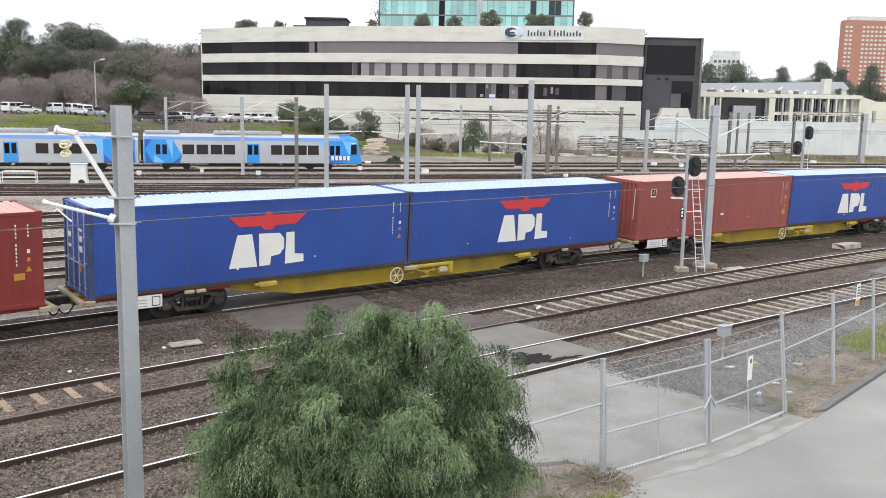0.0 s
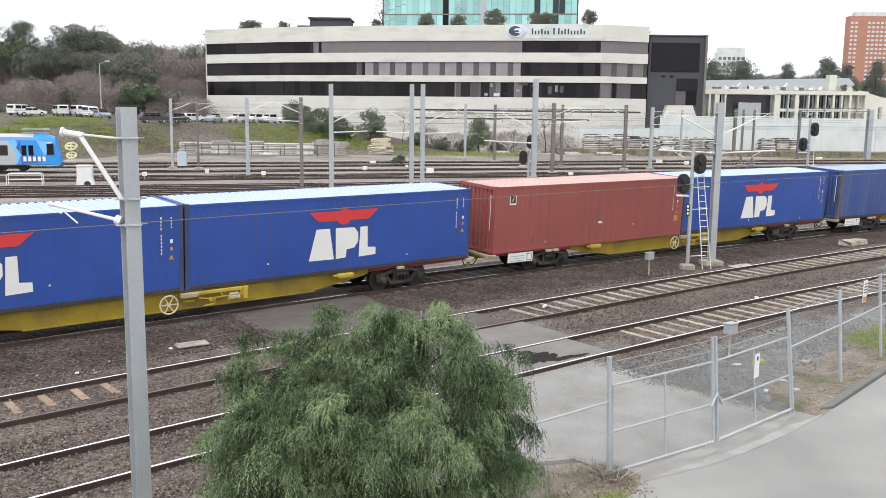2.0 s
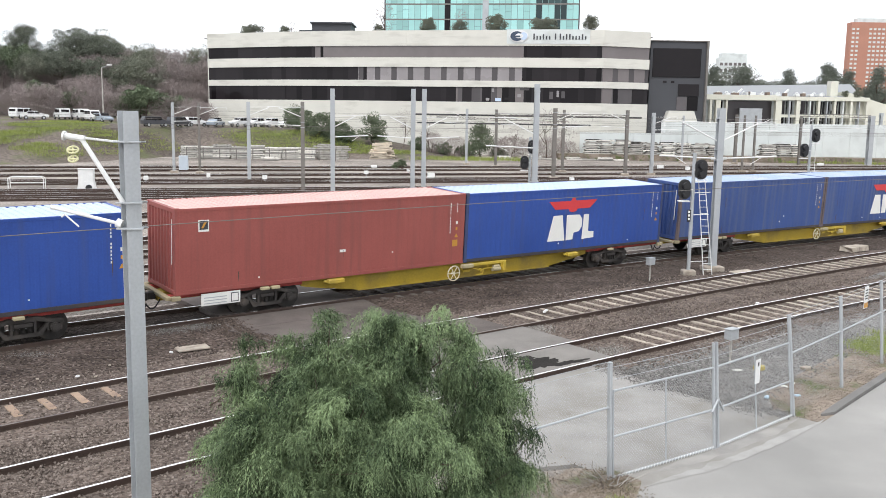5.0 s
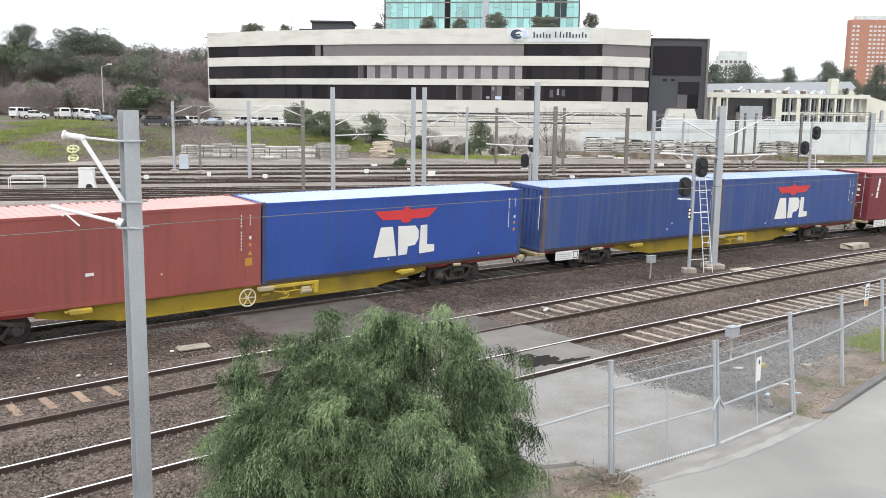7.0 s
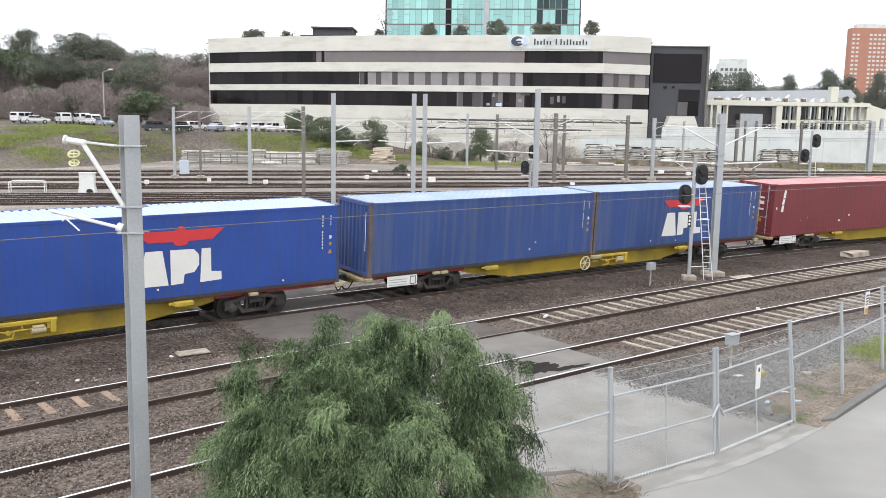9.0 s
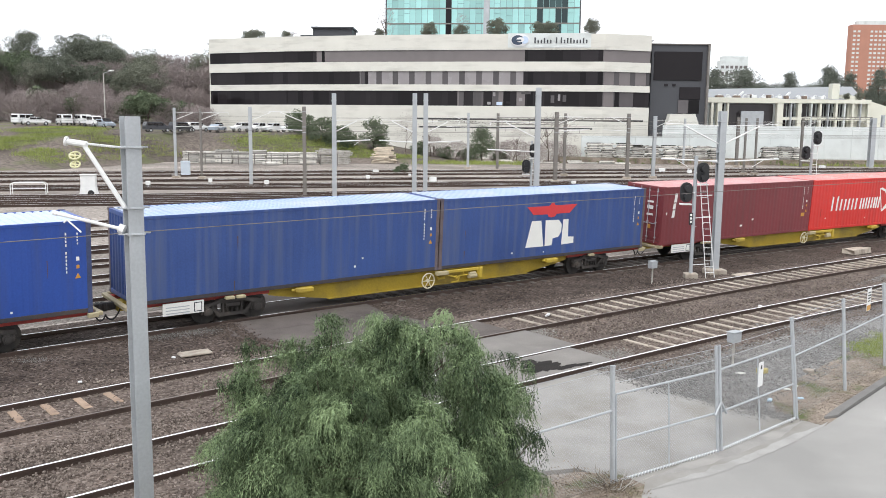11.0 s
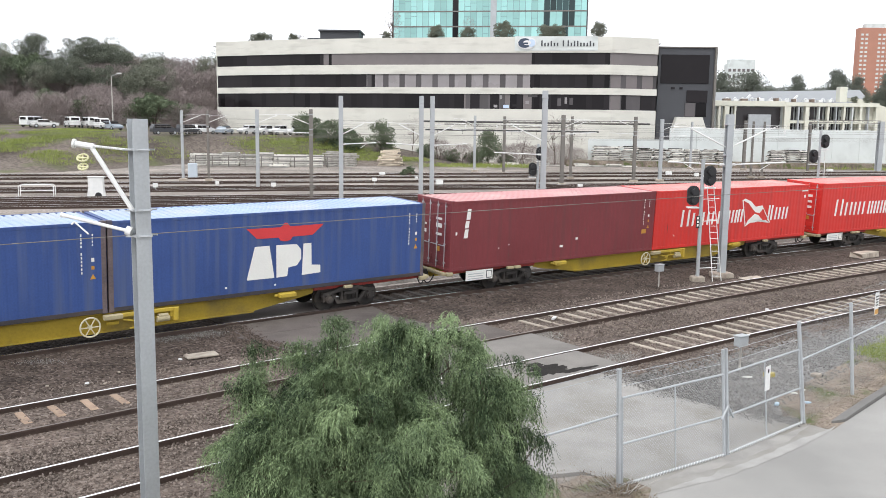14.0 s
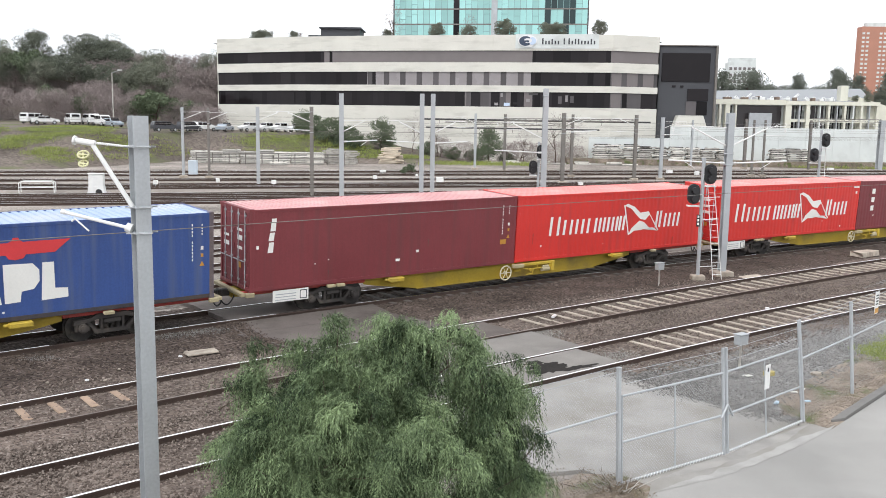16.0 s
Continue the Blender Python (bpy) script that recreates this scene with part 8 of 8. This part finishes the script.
# ---- litter and flat lids ----
def litter(x, y, w, d, h, material, label, rz=20, z=-0.16):
    bm = bmesh.new()
    box(bm, -w / 2, w / 2, -d / 2, d / 2, 0, h, min(h * 0.3, 0.02))
    for v in bm.verts:
        v.co.x += 0.15 * w * noise.noise((v.co.y * 9, v.co.z * 9, x))
        v.co.z += 0.2 * h * noise.noise((v.co.x * 9, v.co.y * 9, y))
    ob = part("litter", bm, material, m=pose(x, y, z, 0, 0, rz))
    tagged(ob, label, "litter")


PLASTIC_BLUE = surface("pale blue plastic", (0.4, 0.52, 0.62), 0.4, 0, 0.1, 4, 20, 0.1)
SLEEPER_PALE = surface("dirty white paper", (0.58, 0.57, 0.53), 0.8, 0, 0.2, 8, 40, 0.3)
STRAW_YELLOW = surface("yellow plastic bag", (0.42, 0.34, 0.1), 0.5, 0, 0.2, 6, 30, 0.2)
litter(8.2, 24.4, 0.26, 0.14, 0.03, SLEEPER_PALE, "scrap of white paper on crushed stone")
litter(8.85, 24.5, 0.26, 0.2, 0.13, STRAW_YELLOW, "crumpled yellow bag on crushed stone")
litter(8.15, 21.9, 0.2, 0.1, 0.07, PLASTIC_BLUE, "pale blue plastic bottle behind the gate", 60)
litter(8.95, 22.9, 0.2, 0.1, 0.04, SLEEPER_PALE, "dirty white scrap beside the fence", -20)
litter(9.3, 23.2, 0.14, 0.1, 0.04, SLEEPER_PALE, "dirty white scrap beside the fence", 50)
litter(9.0, 22.1, 0.16, 0.1, 0.05, PLASTIC_BLUE, "pale blue wrapper beside the fence", 10)
litter(10.2, 24.6, 0.25, 0.2, 0.1, SLEEPER, "broken lump of concrete behind the fence", 30)
litter(-7.6, 25.6, 0.95, 0.5, 0.06, SLEEPER, "flat concrete pit lid beside the goods line", 35, -0.13)
litter(22.3, 48.6, 1.6, 0.7, 0.3, SLEEPER, "pale concrete cable pit beside the track", 35, -0.15)
litter(13.7, 41.0, 1.3, 0.5, 0.06, SLEEPER, "flat concrete lid beside the signal", 33, -0.13)
litter(3.5, 31.4, 0.35, 0.12, 0.08, CAR_WHITE, "white scrap on the sleepers", 70, -0.1)
litter(11.9, 33.6, 0.14, 0.1, 0.1, CAR_WHITE, "white marker stone between the tracks", 0, -0.15)
for i in range(10):
    s, o = rnd.uniform(16, 24), rnd.uniform(-5.3, -3.6)
    x, y, _ = on_line(s, o)
    litter(x, y, rnd.uniform(0.06, 0.12), rnd.uniform(0.05, 0.08), 0.05, CAR_WHITE if i % 4 == 0 else SLEEPER, "pale broken stone beside the track", rnd.uniform(0, 180), -0.15)

# ---- loose stones and sleepers, last ----
def stones(name, label, n, place, material, size, seed):
    rng = np.random.default_rng(seed)
    base = np.array([(1, 0, 0), (-1, 0, 0), (0, 1, 0), (0, -1, 0), (0, 0, 0.8), (0, 0, -0.6)], float)
    tri = np.array([(0, 2, 4), (2, 1, 4), (1, 3, 4), (3, 0, 4), (2, 0, 5), (1, 2, 5), (3, 1, 5), (0, 3, 5)])
    p = np.array([place(rng) for _ in range(n)])
    sc = rng.uniform(0.5, 1.3, (n, 1, 1)) * size / 2
    q = unit(rng.normal(0, 1, (n, 3)))
    w = unit(np.cross(q, rng.normal(0, 1, (n, 3))))
    u = np.cross(q, w)
    rot = np.stack([q, w, u], 1)
    shape = base[None] * rng.uniform(0.6, 1.3, (n, 6, 1))
    v = np.einsum("nij,njk->nik", shape * sc, rot) + p[:, None, :]
    f = tri[None] + (np.arange(n) * 6)[:, None, None]
    me = bpy.data.meshes.new(name)
    me.from_pydata(v.reshape(-1, 3).tolist(), [], f.reshape(-1, 3).tolist())
    me.materials.append(material)
    return tagged(new(name, me), label, "stones", kind="stuff")


def stone_mat(name, lo, hi):
    m = leaf_mat(name, lo, hi, 2.0)
    m.node_tree.nodes["Principled BSDF"].inputs["Roughness"].default_value = 0.95
    return m


def near_bed(line, lo, hi, half, z):
    def pick(rng):
        x, y = line(rng.uniform(lo, hi), rng.uniform(-half, half))
        return (x, y, z + rng.uniform(-0.015, 0.03))
    return pick


STONE_BROWN = stone_mat("brown ballast stones", (0.085, 0.066, 0.056), (0.3, 0.25, 0.218))
STONE_DARK = stone_mat("oily ballast stones", (0.035, 0.027, 0.023), (0.16, 0.125, 0.105))
STONE_GREY = stone_mat("grey crushed stones", (0.12, 0.115, 0.11), (0.36, 0.346, 0.33))
stones("ballast_stones_near", "loose brown ballast stones by the near track", 14000, near_bed(line_a, 13, 25.6, 2.4, -0.15), STONE_BROWN, 0.07, 1)
stones("ballast_stones_far", "loose brown ballast stones by the near track", 9000, near_bed(line_a, 33.6, 56, 2.2, -0.15), STONE_BROWN, 0.07, 2)
stones("ballast_stones_middle", "loose brown ballast stones by the middle track", 15000, near_bed(line_b, 14, 56, 2.5, -0.15), STONE_BROWN, 0.075, 3)
stones("ballast_stones_goods", "loose dark ballast stones by the goods line", 12000, near_bed(lambda s, o: line_f(s, o - 2.6), 16, 62, 1.9, -0.165), STONE_DARK, 0.07, 4)


def verge_spot(rng):
    u, o = 5.95 + rng.uniform(0, 11) ** 1.05 - rng.exponential(0.12), rng.uniform(0.9, 4.8)
    x, y = fence_line(u, o)
    return (x, y, (-0.15 if u > 5.95 else -0.12) + rng.uniform(-0.01, 0.02))


stones("crushed_stones", "loose grey crushed stones behind the fence", 9000, verge_spot, STONE_GREY, 0.055, 5)



def gate_spot(rng):
    u, o = rng.normal(-1.0, 1.0), rng.normal(-0.1, 0.55)
    if u > 0.2:
        u, o = u * 0.4 - 0.4, -0.3 + o * 0.5
    return (*fence_line(min(u, 1.0), o), -0.11 + 0.12 * max(0.0, 1 - math.hypot(u + 0.1, o * 1.5) / 0.9) * rng.uniform(0, 1))


def kerb_spot(rng):
    return (*fence_line(rng.uniform(6.6, 14), min(1.1, max(-0.48, rng.normal(0.15, 0.45)))), -0.143 + rng.uniform(-0.01, 0.015))


def edge_grit(places, spread):
    def pick(rng):
        x, y, w = places[rng.integers(len(places))]
        return (x + rng.normal(0, spread * w), y + rng.normal(0, spread * w), -0.117 + rng.uniform(-0.01, 0.012))
    return pick


SPILLS = [(-9.55, 27.5), (-8.4, 28.3), (-8.0, 28.7), (-9.0, 27.9), (-11.9, 24.7)]


def spill_spot(rng):
    k = SPILLS[rng.integers(len(SPILLS))]
    return (k[0] + rng.normal(0, 0.38), k[1] + rng.normal(0, 0.16), -0.14 + rng.uniform(-0.01, 0.015))


stones("pale_spill", "pale grey gravel spilled beside the goods line", 1300, spill_spot, stone_mat("pale grey grit", (0.1, 0.095, 0.09), (0.3, 0.29, 0.275)), 0.035, 8)
stones("crossing_grit", "pale grey grit washed over the crossing edge", 5200, edge_grit([(1.75, 27.95, 0.8), (2.34, 28.53, 1), (2.94, 28.96, 1), (3.57, 25.2, 1), (4.25, 25.87, 1.1), (4.98, 26.17, 1), (4.37, 25.06, 1), (3.4, 24.75, 0.7)], 0.36), stone_mat("pale crossing grit", (0.16, 0.15, 0.138), (0.44, 0.42, 0.39)), 0.04, 9)
def dirt_edge(rng):
    f = rng.uniform(0, 1)
    pts = [(-4.9, 26.35), (-6.55, 27.43), (-7.47, 28.94), (-7.92, 29.59)]
    k = min(2, int(f * 3))
    f = f * 3 - k
    x, y = [a + (b - a) * f for a, b in zip(pts[k], pts[k + 1])]
    d = rng.normal(0, 0.28)
    return (x + 0.78 * d, y + 0.3 * d, -0.15 + 0.055 * min(1.0, max(0.0, d * 3 + 0.8)) + rng.uniform(-0.01, 0.015))


stones("crossing_dirt", "dark dirt and stones heaped along the crossing edge", 4200, dirt_edge, STONE_DARK, 0.065, 11)
stones("apron_grit", "grey stones strayed onto the concrete apron", 2600, edge_grit([(4.7, 24.2, 1), (4.85, 23.8, 1), (5.4, 23.0, 1), (6.07, 22.6, 1), (6.68, 22.1, 1), (7.2, 21.5, 1), (7.5, 20.9, 1), (8.0, 20.6, 0.6)], 0.27), STONE_GREY, 0.045, 10)
stones("gate_debris", "brown dirt clods and debris round the gate post", 2600, gate_spot, stone_mat("brown dirt clods", (0.1, 0.08, 0.06), (0.36, 0.3, 0.24)), 0.035, 6)
stones("kerb_debris", "dry brown clods and gravel along the fence", 2200, kerb_spot, stone_mat("dry tan clods", (0.12, 0.1, 0.08), (0.4, 0.34, 0.28)), 0.035, 7)

bm = bmesh.new()
box(bm, -0.075, 0.075, -0.87, 0.87, -0.22, 0.0, 0.02)
SLEEPER_MESH = mesh_of("sleeper", bm, SLEEPER)
bm = bmesh.new()
box(bm, -0.12, 0.12, -1.3, 1.3, -0.22, 0.0, 0.02)
SLEEPER_OILY = mesh_of("sleeper", bm, surface("oily dark sleeper", (0.1, 0.085, 0.075), 0.9, 0, 0.3, 3, 30, 0.4, per_object=0.2))


def lay_sleepers(parent, off, s0, s1, step, mesh, z, seed):
    rnd = random.Random(seed)
    s = s0
    while s < s1:
        x, y, a = on_line(s, off(s))
        piece("sleeper", mesh, parent, pose(x, y, z + rnd.uniform(-0.012, 0.008), 0, 0, math.degrees(a) + rnd.uniform(-1.5, 1.5)))
        s += step


bm = bmesh.new()
box(bm, -0.1, 0.1, -0.1, 0.84, -0.22, 0.0, 0.02)
SLEEPER_SHORT = mesh_of("sleeper", bm, surface("rust-tinted concrete sleeper", (0.36, 0.26, 0.19), 0.9, 0, 0.25, 4, 40, 0.4, (0.16, 0.1, 0.08), 0.6, per_object=0.25))
lay_sleepers(track_b, off_b, 15.0, 21.0, 0.78, SLEEPER_SHORT, -0.115, 1)
lay_sleepers(track_b, off_b, 35.2, 80.0, 0.76, SLEEPER_MESH, -0.105, 2)
lay_sleepers(track_a, off_a, 36.0, 80.0, 0.76, SLEEPER_MESH, -0.105, 3)
lay_sleepers(track_goods, off_f, 33.0, 80.0, 0.7, SLEEPER_OILY, -0.115, 4)

# ---- what moves ----
def motions():
    times = [0.5 * i for i in range(33)]
    for ob, a, b, lift in TRAIN:
        walk(ob, [(t, goods_pose(travel(t) + a, travel(t) + b, lift)) for t in times])
    fine = [0.1 * i for i in range(161)]
    for ob, ax in SPINNING:
        walk(ob, [(t, pose(ax, 0, 0.46) @ Matrix.Rotation((travel(t) - travel(0)) / 0.46, 4, "Y")) for t in fine])
    for ob, dx in METRO:
        walk(ob, [(t, metro_pose(t, dx)) for t in times])


motions()
